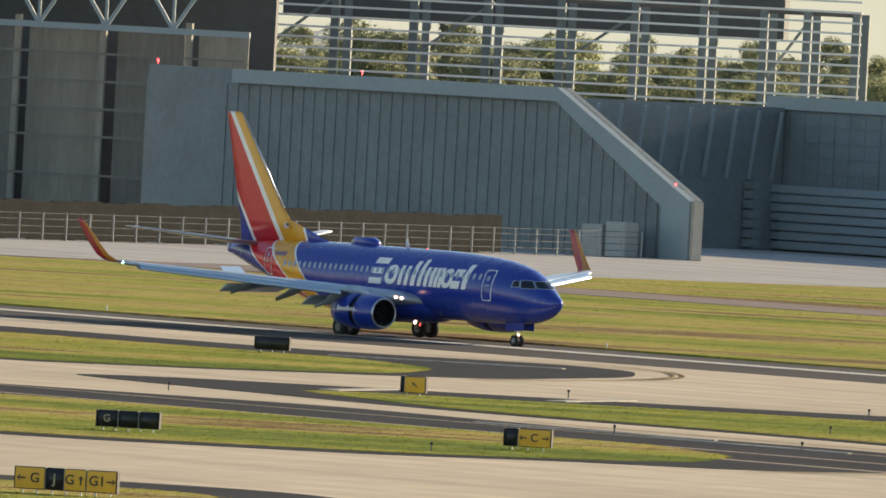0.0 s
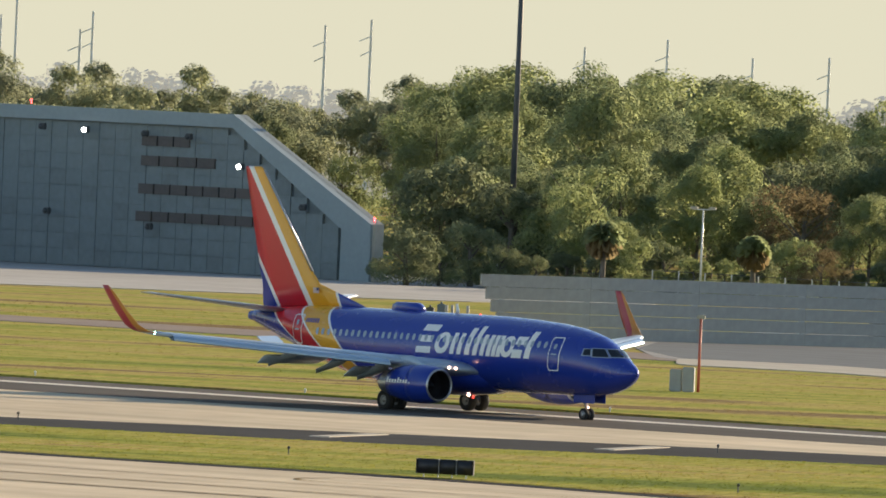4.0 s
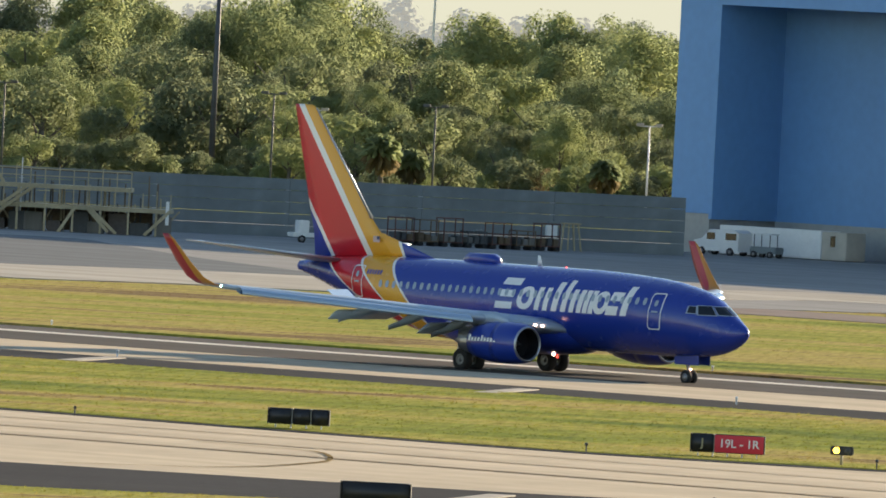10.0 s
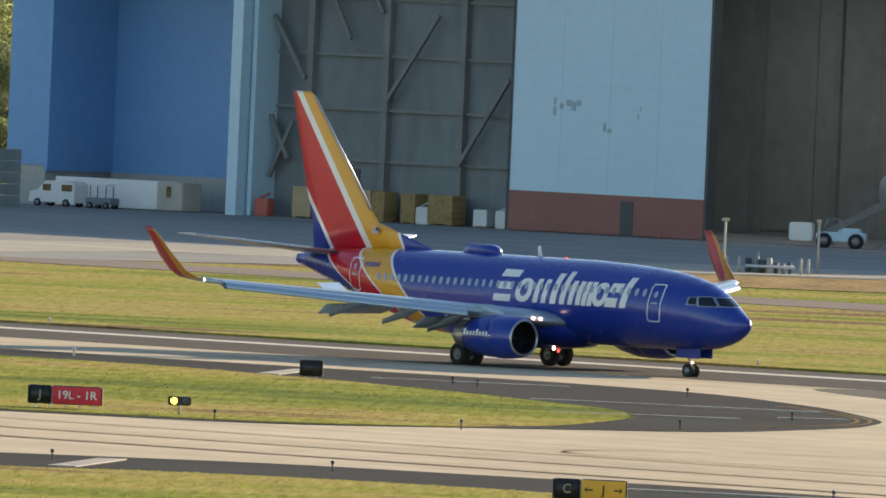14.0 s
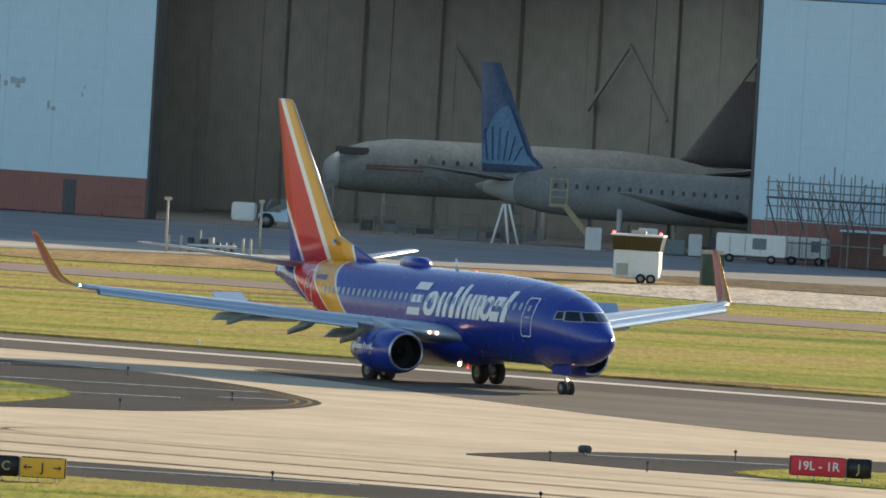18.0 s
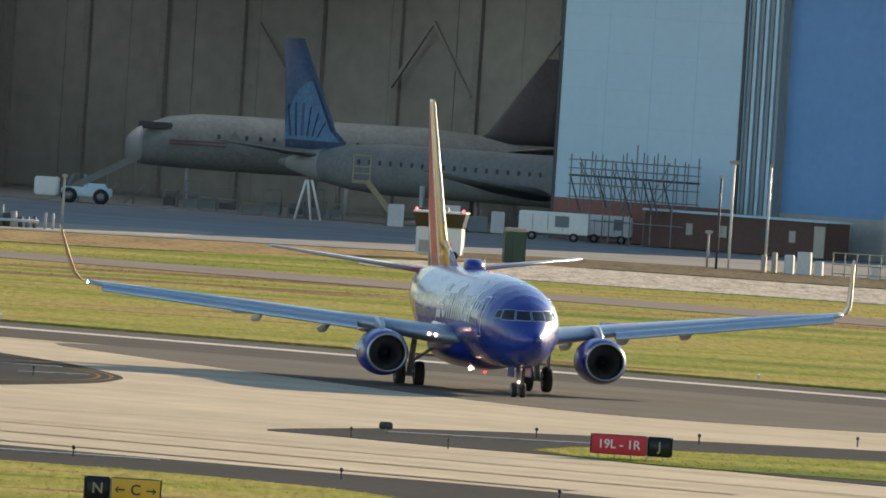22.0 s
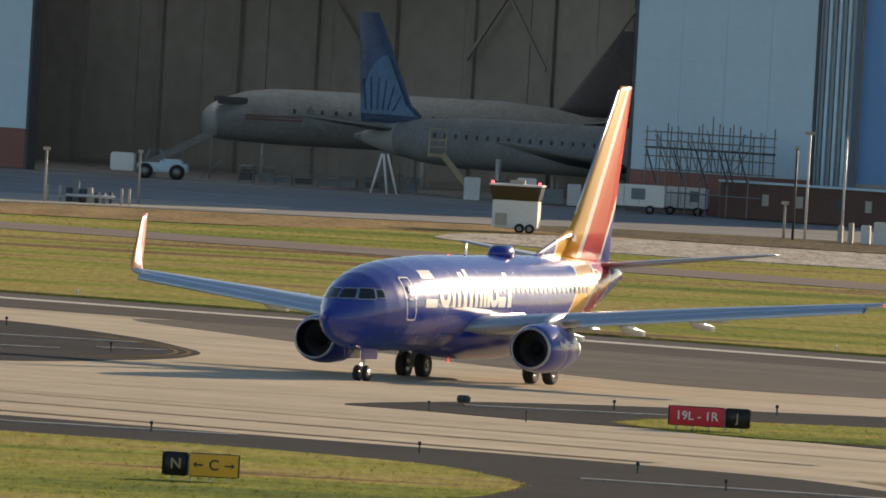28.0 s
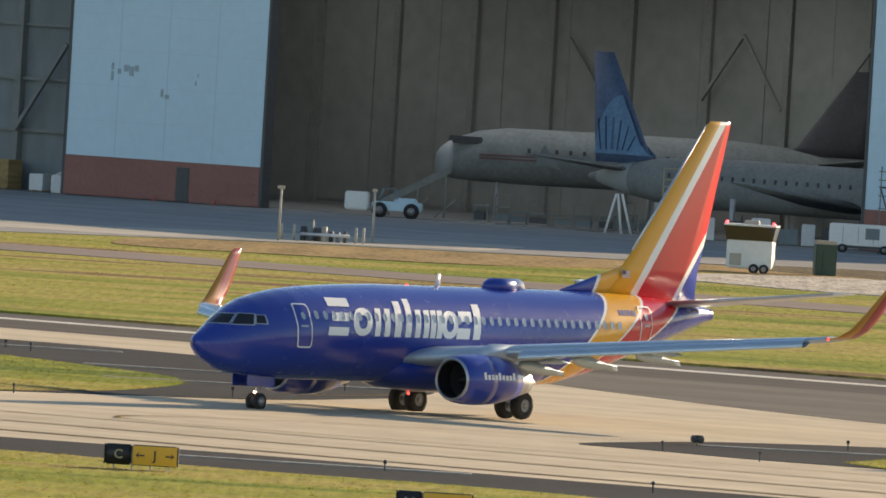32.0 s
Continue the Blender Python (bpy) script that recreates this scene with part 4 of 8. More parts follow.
# land beyond the runway
slab("road", strip(-1600, 300, -808, -791), -.2, .04, M_ROAD, "worn pinkish service road through the grass", "road")
slab("apron", rounded([(-158, 1216), (-150, 1165), (-144, 1129), (-120, 1109), (-101, 1082), (-62, 1070), (-21, 1124), (8, 1140), (45, 1152), (140, 1120), (260, 1400), (-60, 1420), (-150, 1330)], 3, .12), -.2, .05, M_HANGAR_APRON, "darker grey concrete apron before the hangars", "apron")
# Darker grey patch laid over the apron's left end
slab("apron_end", rounded([(-154, 1212), (-150, 1165), (-143, 1133), (-133, 1133), (-120, 1114), (-107, 1098), (-97, 1109), (-86, 1113), (-100, 1160), (-114, 1222)], 3, .1), -.2, .058, concrete_paint("dark_end_paving", (0.155, 0.165, 0.17), 0.95, False), "dark grey patch at the apron's end", "apron")
slab("apron_edge", rounded([(-143, 1131), (-133, 1131), (-120, 1112), (-107, 1096), (-97, 1107), (-77, 1116), (-69, 1132), (-59, 1149), (-45, 1147), (-31, 1146), (-22, 1161), (-4, 1166), (-8, 1136), (-21, 1126), (-30, 1117), (-44, 1118), (-57, 1118), (-66, 1090), (-73, 1058), (-92, 1058), (-102, 1046), (-121, 1090), (-130, 1104), (-140, 1107)], 3, .2), -.2, .066, M_EDGE_CONC, "pale concrete edge of the apron", "apron")
slab("apron_run_up", rounded([(-460, 1290), (-283, 1222), (-253, 1283), (-223, 1344), (-189, 1362), (-178, 1400), (-190, 1490), (-420, 1700), (-520, 1600)], 3, .15), -.2, .05, M_APRON, "pale concrete apron round the run-up walls", "apron")
slab("ground_bare_patch", rounded([(-30, 1106), (-20, 1120), (8, 1137), (30, 1141), (30, 1125), (4, 1106), (-8, 1080), (-30, 1076)], 4, .3), -.2, .055, M_DIRT, "brown bare earth beside the apron", "earth")
slab("ground_earth", rounded([(12, 1149), (30, 1153), (46, 1141), (60, 1136), (60, 1103), (46, 1107), (28, 1114), (16, 1119), (8, 1128)], 4, .25), -.2, .068, M_EARTH, "dark bare earth beside the apron", "earth")
slab("ground_rubble", rounded([(6, 1100), (16, 1116), (28, 1111), (46, 1104), (62, 1100), (62, 1050), (36, 1053), (14, 1058), (4, 1075)], 4, .3), -.2, .06, M_RUBBLE, "strip of broken pale concrete", "rubble")


# ---- run-up enclosure: two grey panel walls with sloping ends ----
def run_up_wall(name, a_end, o, inner, label):
    """A wall that runs back along the runway's line from its low nose at a_end."""
    top, low, deep, back = 13.6, 4.9, 1.5, (92 if inner else 72)
    w = thing(name, pose(0, 0, 0), label, "blast wall")
    prof = [(0, 0), (0, low), (-17.5, top), (-back, top), (-back, 0)]

    def face(outline, off, mat, nm, thick, lab=""):
        bm = bmesh.new()
        f = [bm.verts.new((*plan(a_end + u, o - off), z)) for u, z in outline]
        g = [bm.verts.new((*plan(a_end + u, o - off - thick), z)) for u, z in outline]
        bm.faces.new(f)
        bm.faces.new(g)
        for i in range(len(f)):
            j = (i + 1) % len(f)
            bm.faces.new((f[i], f[j], g[j], g[i]))
        return part(nm, bm, mat, w, lab)

    face(prof, .7, M_GPANEL2 if not inner else M_GPANEL, "core", deep - .7)
    # frame along nose, slope and top
    t = 1.15
    face([(0, 0), (0, low), (-17.5, top), (-back if inner else -60, top), (-back if inner else -60, top - t), (-17.5 - .1, top - t), (-3.6, low - .55), (-3.6, 0)], 0, M_GTRIM, "edge_beam", .9, "blue-grey beam round the wall's end")
    bm = bmesh.new()
    c = plan(a_end + .16, o - deep / 2)
    box(bm, c[0], c[1], 0, .3, deep - .3, low + .05, .1, DEG)
    part("nose_post", bm, M_CREAM, w, "pale weathered post at the wall's end")
    # panels
    cols, rows = (52, 9) if inner else (40, 1)
    for i in range(cols):
        u0 = -4.4 - i * (2.02 if inner else 1.45)
        for j in range(rows):
            hgt = 12.3 / rows
            z0, z1 = .1 + j * hgt, .1 + (j + 1) * hgt - .04
            lim = low - .6 + (-u0 - 3.6) * (top - t - low + .55) / 13.9
            if z0 > lim - .4:
                continue
            z1 = min(z1, max(z0 + .3, lim))
            bm = bmesh.new()
            if inner:
                c = plan(a_end + u0 - .97, o - .56 - .012 * ((i * 7 + j * 3) % 3))
                box(bm, c[0], c[1], z0, 1.97, .3, z1 - z0, 0, DEG)
                part("panel", bm, M_GPANEL if (i * 5 + j * 11) % 7 else M_GPANEL2, w)
            else:
                c = plan(a_end + u0 - .6, o - .72)
                box(bm, c[0], c[1], z0, .5, .2, z1 - z0, 0, DEG)
                part("rib", bm, M_GPANEL2, w)
    return w


wall_near = run_up_wall("run_up_wall", -1087, -938, False, "grey ribbed run-up wall with a sloping end")
wall_far = run_up_wall("run_up_wall", -1070, -1011, True, "grey panelled run-up wall with floodlights and louvres")


def strip_part(w, a0, a1, o, z0, z1, mat, nm, lab="", deep=.3):
    bm = bmesh.new()
    c = plan((a0 + a1) / 2, o - deep / 2)
    box(bm, c[0], c[1], z0, abs(a1 - a0), deep, z1 - z0, 0, DEG)
    return part(nm, bm, mat, w, lab)


for a0, a1, z in ((-1099.2, -1093.1, 10.6), (-1099.2, -1089.8, 8.9), (-1099.4, -1085.1, 6.5), (-1099.6, -1080.6, 4.15)):
    n = int((a1 - a0) / 2)
    for k in range(n):
        strip_part(wall_far, a0 + k * (a1 - a0) / n + .1, a0 + (k + 1) * (a1 - a0) / n - .1, -1011.25, z, z + .85, M_LOUVRE, "louvre", "brown louvre in the panel wall")
for a, z, lit in ((-1134.6, 11.9, 1), (-1105.5, 11.7, 1), (-1085.9, 9.2, 1), (-1142, 12.1, 0), (-1126, 11.9, 0), (-1118, 11.8, 0), (-1111, 11.8, 0), (-1098, 11.6, 0), (-1092.5, 11.5, 0), (-1078, 6.0, 0), (-1097, 3.7, 0), (-1110, 4.6, 0)):
    bm = bmesh.new()
    x, y = plan(a, -1010.6)
    box(bm, x, y, z - .25, .75, .35, .55, .08, DEG)
    lamp = part("floodlight", bm, M_DSTEEL, wall_far, "wall floodlight")
    bm = bmesh.new()
    x, y = plan(a, -1010.35)
    lathe(bm, [(0, .02), (.03, .2), (.12, .22), (.16, .02)], 16, "y", (x, y - .1, z))
    part("lens", bm, M_GLOW if lit else M_DSTEEL, lamp, "lit lens" if lit else "dark lens", True)
for a in (-1134.6, -1128.5):
    strip_part(wall_far, a, a + 1.5, -1010.7, .1, 3.0 if a < -1130 else 2.0, M_GPANEL2, "service_door", "dull door in the panel wall", .22)
for w, a, o, z in ((wall_near, -1158, -938, 13.7), (wall_near, -1089.6, -937.8, 5.9), (wall_far, -1070.4, -1011, 5.1), (wall_far, -1115, -1012, 13.7), (wall_near, -1132, -939, 13.7)):
    bm = bmesh.new()
    x, y = plan(a, o - .8)
    rod(bm, (x, y, z), (x, y, z + .25), .04)
    bmesh.ops.create_uvsphere(bm, u_segments=8, v_segments=6, radius=.1, matrix=pose(x, y, z + .3))
    part("warning_light", bm, M_RLAMP, w, "red warning light on the wall", True)
# curved back wall between the two, ribbed above and slatted below
back = thing("run_up_back_wall", pose(0, 0, 0), "grey ribbed back wall of the run-up enclosure", "blast wall")
for k in range(26):
    a = -1160 + (1.2 * math.sin(k / 25 * math.pi))
    o = -941 - k * 2.75
    bm = bmesh.new()
    x, y = plan(a, o)
    box(bm, x, y, 0, .8, 2.7, 12.6, 0, DEG)
    part("panel", bm, M_GPANEL2, back)
    bm = bmesh.new()
    x, y = plan(a + .55, o)
    beam(bm, (x, y, 6.2), (*plan(a + 1.6, o), 12.2), .22, .3)
    part("brace", bm, M_GTRIM, back, "pale raking brace")
for j in range(7):
    strip_part(back, -1159.2, -1157.9, -1006.5, .3 + j * .85, .95 + j * .85, M_GPANEL, "slat", "", 1.0)
for k in range(7):
    strip_part(wall_far, -1161, -1140, -1010.2 + .04 * k, .25 + k * .82, .93 + k * .82, M_GTRIM, "slat", "long blue-grey slat along the wall's foot", .35)
# low fence and cabinet before the near wall
fence = thing("chain_fence", pose(0, 0, 0), "low dark wire fence on thin posts before the run-up wall", "fence")
pf = [(-304.5 + 1.05 * k, 1303.5 + 3.55 * k) for k in range(31)]
for k, (x, y) in enumerate(pf):
    bm = bmesh.new()
    rod(bm, (x, y, 0), (x, y, 2.2), .07, seg=6)
    part("post", bm, M_BARE, fence, "grey fence post")
    if k:
        bm = bmesh.new()
        for z in (.1, .6, 1.15, 1.7, 2.15):
            rod(bm, (*pf[k - 1], z), (x, y, z), .022, seg=4)
        part("wire_panel", bm, M_DSTEEL, fence)
# Near-black strip added behind the fence for the shade at the wall's foot
barrier = thing("low_barrier", pose(0, 0, 0), "long low dark strip added as shade at the wall's foot", "barrier")
for k in range(-6, 24):
    x0, y0, x1, y1 = -306.5 + 1.05 * k, 1307 + 3.55 * k, -306.5 + 1.05 * (k + 1), 1307 + 3.55 * (k + 1)
    bm = bmesh.new()
    beam(bm, (x0, y0, 1.5 + .06 * (k % 3)), (x1, y1, 1.5 + .06 * (k % 3)), .35, 3.0)
    part("segment", bm, M_FOOTSHADE, barrier)
for dx, h, m_ in ((0, 2.6, M_BARE), (3.0, 2.9, M_BARE)):
    bm = bmesh.new()
    x, y = plan(-1094.8 + dx, -935)
    box(bm, x, y, 0, 2.6, 1.4, h, .06, DEG)
    tagged(part("equipment_cabinet", bm, m_), "pale grey metal equipment cabinet by the run-up wall", "cabinet")

# ---- steel frame of a building behind the enclosure ----
frame_b = thing("steel_frame_building", pose(0, 0, 0), "bare steel frame with pale horizontal wall rails", "building frame")
FY = 1600
for k, x in enumerate((-290.6, -295.2, -299.3, -305, -311.5, -318.5, -325.5, -332.5, -340, -347.6)):
    for dy in (0, 14):
        bm = bmesh.new()
        box(bm, x - dy * .12, FY + dy, 0, .75, .7, 21.3 if k < 3 else 22.5, .03)
        part("column", bm, M_GPANEL2, frame_b)
# Rails in white instead of steel: their sunlit brightness is in the colour
for k in range(13):
    z = 12.6 + k * .98
    bm = bmesh.new()
    beam(bm, (-290.0, FY - .6, z), (-348.2, FY - .6, z), .22, .2)
    part("wall_rail", bm, M_WHITE, frame_b, "pale horizontal rail")
for z in (21.2,):
    bm = bmesh.new()
    beam(bm, (-290.2, FY, z), (-348, FY, z), .4, .5)
    part("girder", bm, M_DSTEEL, frame_b)
for x0, x1 in ((-295, -299), (-311, -319), (-325, -333), (-340, -347)):
    bm = bmesh.new()
    beam(bm, (x0, FY + .2, 20.6), (x1, FY + .2, 15.0), .25, .25)
    part("brace", bm, M_GPANEL, frame_b)
bm = bmesh.new()
box(bm, -324, FY + 15, 18.6, 48, 2.5, 6.5)
part("roof_edge", bm, M_DSTEEL, frame_b, "dark underside of the roof")
M_HALL = material("weathered_cladding", (0.25, 0.235, 0.205), 0.85, spread=0.25, scale=0.12, fine=9, stretch=(3, 1, .4))
M_HALL2 = material("dull_cladding", (0.17, 0.165, 0.15), 0.85, spread=0.25, scale=0.12, fine=9, stretch=(3, 1, .4))
# tall dark hall at the far left with lattice girder and cream panels
hall = thing("hangar_hall", pose(0, 0, 0), "dark tall hall with cream panels and a lattice girder", "hangar")
HY = 1540
bm = bmesh.new()
box(bm, -390, HY + 25, 0, 104, 1, 34)
part("back_wall", bm, M_DSTEEL, hall)
bm = bmesh.new()
box(bm, -390, HY + 12, 30, 104, 26, 2)
part("roof", bm, M_DSTEEL, hall)
for k in range(12):
    x = -341 - k * 7.9
    bm = bmesh.new()
    box(bm, x, HY + 2, 0, .55, .8, 17.2)
    part("column", bm, M_HALL, hall, "weathered cream column")
    bm = bmesh.new()
    box(bm, x - 3.9, HY + 4, 0, 6.2 + .6 * (k % 3), .2, 16.4)
    part("cladding", bm, M_HALL if k % 2 else M_HALL2, hall, "weathered cream wall panel")
    for z in (3, 6.5, 9, 11.5, 14):
        bm = bmesh.new()
        beam(bm, (x, HY + 1.5, z), (x - 7.9, HY + 1.5, z), .12, .2)
        part("rail", bm, M_HALL2, hall)
bm = bmesh.new()
box(bm, -338.2, HY + 4, 0, 4.6, .2, 16.4)
part("cladding", bm, M_HALL, hall, "weathered cream wall panel")
for z in (3, 6.5, 9, 11.5, 14):
    bm = bmesh.new()
    beam(bm, (-335.6, HY + 1.5, z), (-341, HY + 1.5, z), .12, .2)
    part("rail", bm, M_HALL2, hall)
for z in (16.4, 21.6):
    bm = bmesh.new()
    beam(bm, (-335, HY, z), (-442, HY, z), .5, .55)
    part("girder_chord", bm, M_GTRIM, hall, "blue-grey girder chord")
for k in range(16):
    x = -339 - k * 6.2
    for x1 in (x - 3.1, x):
        bm = bmesh.new()
        beam(bm, (x1 if x1 == x else x - 6.2, HY, 21.4), (x - 3.1, HY, 16.5), .32, .32)
        part("girder_brace", bm, M_GTRIM, hall)
    bm = bmesh.new()
    beam(bm, (x - 3.1, HY, 16.5), (x - 3.1, HY, 21.6), .26, .26)
    part("girder_post", bm, M_GTRIM, hall)


# ---- large hangar ----
hangar = thing("aircraft_hangar", pose(0, 0, 0), "tall blue and pale grey hangar with open sliding doors", "hangar")
FO = -981.0     # line of its front


def block(nm, a0, a1, o0, o1, z0, z1, mat, lab="", parent=hangar):
    """A block between two places along the front and two depths."""
    bm = bmesh.new()
    c = plan((a0 + a1) / 2, (o0 + o1) / 2)
    box(bm, c[0], c[1], z0, abs(a1 - a0), abs(o1 - o0), z1 - z0, 0, DEG)
    return part(nm, bm, mat, parent, lab)


HZ = 18.7
block("pier", -877, -873.2, FO, FO - 8.2, 3.0, 31, M_HBLUE, "bright blue cladding pier")
block("pier_base", -877, -873.2, FO - .1, FO - 8.2, 0, 3.0, M_BARE, "grey pier base")
block("recess_side", -873.2, -872.9, FO, FO - 7.6, 2.6, 31, M_HBLUE, "blue side of the recess")
block("recess_wall", -872.9, -853.6, FO - 7.4, FO - 8.2, 2.6, 31, M_HBLUE, "blue wall of the recess")
block("recess_base", -872.9, -853.6, FO - 7.2, FO - 8.2, 0, 2.6, M_BARE, "grey lower wall")
block("door_post", -854.7, -853.7, FO + .4, FO - 1.2, 0, 31, M_HPALE, "pale door post")
block("side_wall", -877, -876.4, FO - 8.2, FO - 96, 0, 31, M_HBLUE)
block("side_wall", -718.6, -718, FO - .8, FO - 96, 0, 31, M_HBLUE)
block("back_wall", -877, -718, FO - 95, FO - 96, 0, 31, M_INNER)
block("roof", -877, -718, FO, FO - 96, 30.6, 31.4, M_BARE)
block("header", -873, -718, FO, FO - 1.2, HZ, 31, M_HBLUE, "blue header over the doors")
for k in range(40):
    block("header_vent", -812 + k * .95, -811.4 + k * .95, FO + .02, FO - .2, HZ + .05, HZ + .5, M_WOOD if k % 5 else M_DSTEEL)
# interior floor and lining
block("inner_floor", -875, -719, FO - .5, FO - 95, .05, .09, M_FLOOR, "grey hangar floor")
block("inner_lining", -853.1, -816, FO - 3.2, FO - 3.6, 0, 30, M_BAYLINING, "grey lining with steel columns")
block("side_lining", -853.5, -853.1, FO - .6, FO - 3.6, 0, 30, M_HPALE, "pale side lining")
block("inner_ceiling", -876, -719, FO - 1.2, FO - 95, 24, 24.3, M_INNER)
for k, a in enumerate((-849.6, -842.2, -834.8, -827.4, -820)):
    block("inner_column", a - .28, a + .28, FO - 2.6, FO - 3.2, 0, 24, M_INSTEEL, "steel column")
for z in (4.4, 8.2, 12.2, 16.4):
    block("inner_rail", -853.0, -816, FO - 2.9, FO - 3.2, z, z + .22, M_INSTEEL)
for a0, z0, a1, z1 in ((-853, 15, -849.8, 10.4), (-853, 3, -850.8, 7.2), (-853, 7.6, -851.2, 4.4), (-842.4, 15.5, -846.2, 21.5), (-849.2, 20, -845.5, 13.5), (-841.8, 9, -837, 15.5), (-834.6, 4.5, -830, 11)):
    bm = bmesh.new()
    beam(bm, (*plan(a0, FO - 2.4), z0), (*plan(a1, FO - 2.4), z1), .3, .3)
    part("inner_brace", bm, M_INSTEEL, hangar, "diagonal steel brace")
block("inner_doorway", -847.4, -844.7, FO - 3.1, FO - 3.22, 0, 3.9, M_DSTEEL, "dark inner doorway")
for k in range(13):
    a = -836.6 + k * 7.42
    block("inner_column", a - .28, a + .28, FO - 39.5, FO - 39.9, 0, 24, M_INSTEEL, "steel column")
for a0, z0, a1, z1 in ((-795.6, 14.6, -799.3, 9.6), (-795.6, 14.6, -791.8, 9.2), (-783.4, 14.4, -787.6, 9.4), (-783.4, 14.4, -779.6, 9.0), (-812, 13.6, -808.6, 9.4), (-768, 13.8, -771.6, 9.2)):
    bm = bmesh.new()
    beam(bm, (*plan(a0, FO - 38.8), z0), (*plan(a1, FO - 38.8), z1), .24, .24)
    part("inner_brace", bm, M_INSTEEL, hangar, "diagonal steel brace")
block("inner_lining", -852, -720, FO - 40, FO - 40.5, 0, 24, M_INNER, "grey rear lining")
for k in range(21):
    a = -850 + k * 6.2
    block("lining_panel", a, a + 6.14, FO - 39.9 - .03 * (k % 2), FO - 40, .4, 23.5, M_INNER)
# sliding doors
for nm, a0, a1 in (("left", -827.3, -808.8), ("right", -753.4, -737.6)):
    d = block("sliding_door", a0, a1, FO + .3, FO - .5, 3.0, HZ - .1, M_HPALE, "tall pale blue sliding door leaf")
    block("door_base", a0, a1, FO + .34, FO - .5, .12, 2.98, M_BRICK, "red-brown lower door band")
    for e in (a0 - .25, a1 + .05):
        block("door_edge", e, e + .25, FO + .36, FO - .6, .1, HZ, M_DSTEEL, "dark door edge")
    for k in range(1, 6):
        z = 3.0 + k * (HZ - 3.1) / 6
        block("door_seam", a0 + .05, a1 - .05, FO + .312, FO + .3, z, z + .03, M_HSEAM)
    n = 4
    for k in range(1, n):
        a = a0 + (a1 - a0) * k / n
        block("door_seam", a, a + .04, FO + .314, FO + .3, 3.05, HZ - .15, M_HSEAM)
for a, z, w, h in ((-823.4, 8.6, .25, .7), (-823.4, 9.4, .25, .5), (-822.8, 9.1, .35, .4), (-822.2, 9.3, .5, .5), (-821.7, 9.0, .45, .7), (-821.2, 9.35, .4, .45), (-818.6, 7.6, .25, .6), (-818.2, 7.5, .4, .3), (-815.4, 8.6, .16, .35), (-815.2, 9.2, .12, .3)):
    block("flaked_paint", a, a + w, FO + .318, FO + .3, z, z + h, M_FLAKE, "flaked old lettering")
block("wicket_door", -816.6, -815.4, FO + .38, FO + .3, .12, 2.6, M_DSTEEL, "small brown door")
block("low_rail", -813.5, -809.2, FO + .42, FO + .3, 1.6, 1.75, M_BRICK)
block("low_rail", -813.5, -809.2, FO + .42, FO + .3, .9, 1.05, M_BRICK)
for k in range(8):
    a = -737.5 + k * .42
    block("stacked_leaf", a, a + .26, FO + .25 - .05 * (k % 2), FO - .6, .1, HZ, M_HPALE if k % 2 == 0 else M_GTRIM, "edge of a stacked door leaf")
block("recess_wall", -734.2, -724.6, FO - .7, FO - 3.8, 3, 31, M_HBLUE, "blue wall of the recess")
block("recess_base", -734.2, -724.6, FO - .6, FO - 3.8, 0, 3.0, M_BARE, "grey lower wall")
block("pier", -724.6, -718, FO, FO - 3.8, 3.4, 31, M_HBLUE, "bright blue cladding pier")
block("pier_base", -724.6, -718, FO + .05, FO - 3.8, 0, 3.4, M_CREAM, "pale pier base")

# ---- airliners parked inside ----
# Jet whites darkened to grey: the hangar's dimness is put into the paint
M_JET = material("dimmed_white_jet_paint", (0.20, 0.213, 0.217), 0.75, spread=0.2, scale=0.4, gloss=0.12)
M_RADOME = material("radome_paint", (0.30, 0.32, 0.33), 0.7, spread=0.05)
M_JETLIGHT = material("pale_blue_fin", (0.10, 0.20, 0.34), 0.7, spread=0.3, scale=0.6)
M_JETBLUE = material("blue_jet_tail", (0.06, 0.10, 0.19), 0.7, spread=0.3, scale=0.4)
M_JETDARK = material("dark_jet_paint", (0.06, 0.06, 0.07), 0.7, spread=0.2, scale=0.4)
M_JETLINE = material("jet_stripe", (0.15, 0.075, 0.08), 0.7, spread=0.1)


def droop(bm, r):
    """Bends a jet's nose below its axis."""
    for v in bm.verts:
        if v.co.x > -5:
            v.co.z -= .34 * r * ((v.co.x + 5) / 5) ** 2


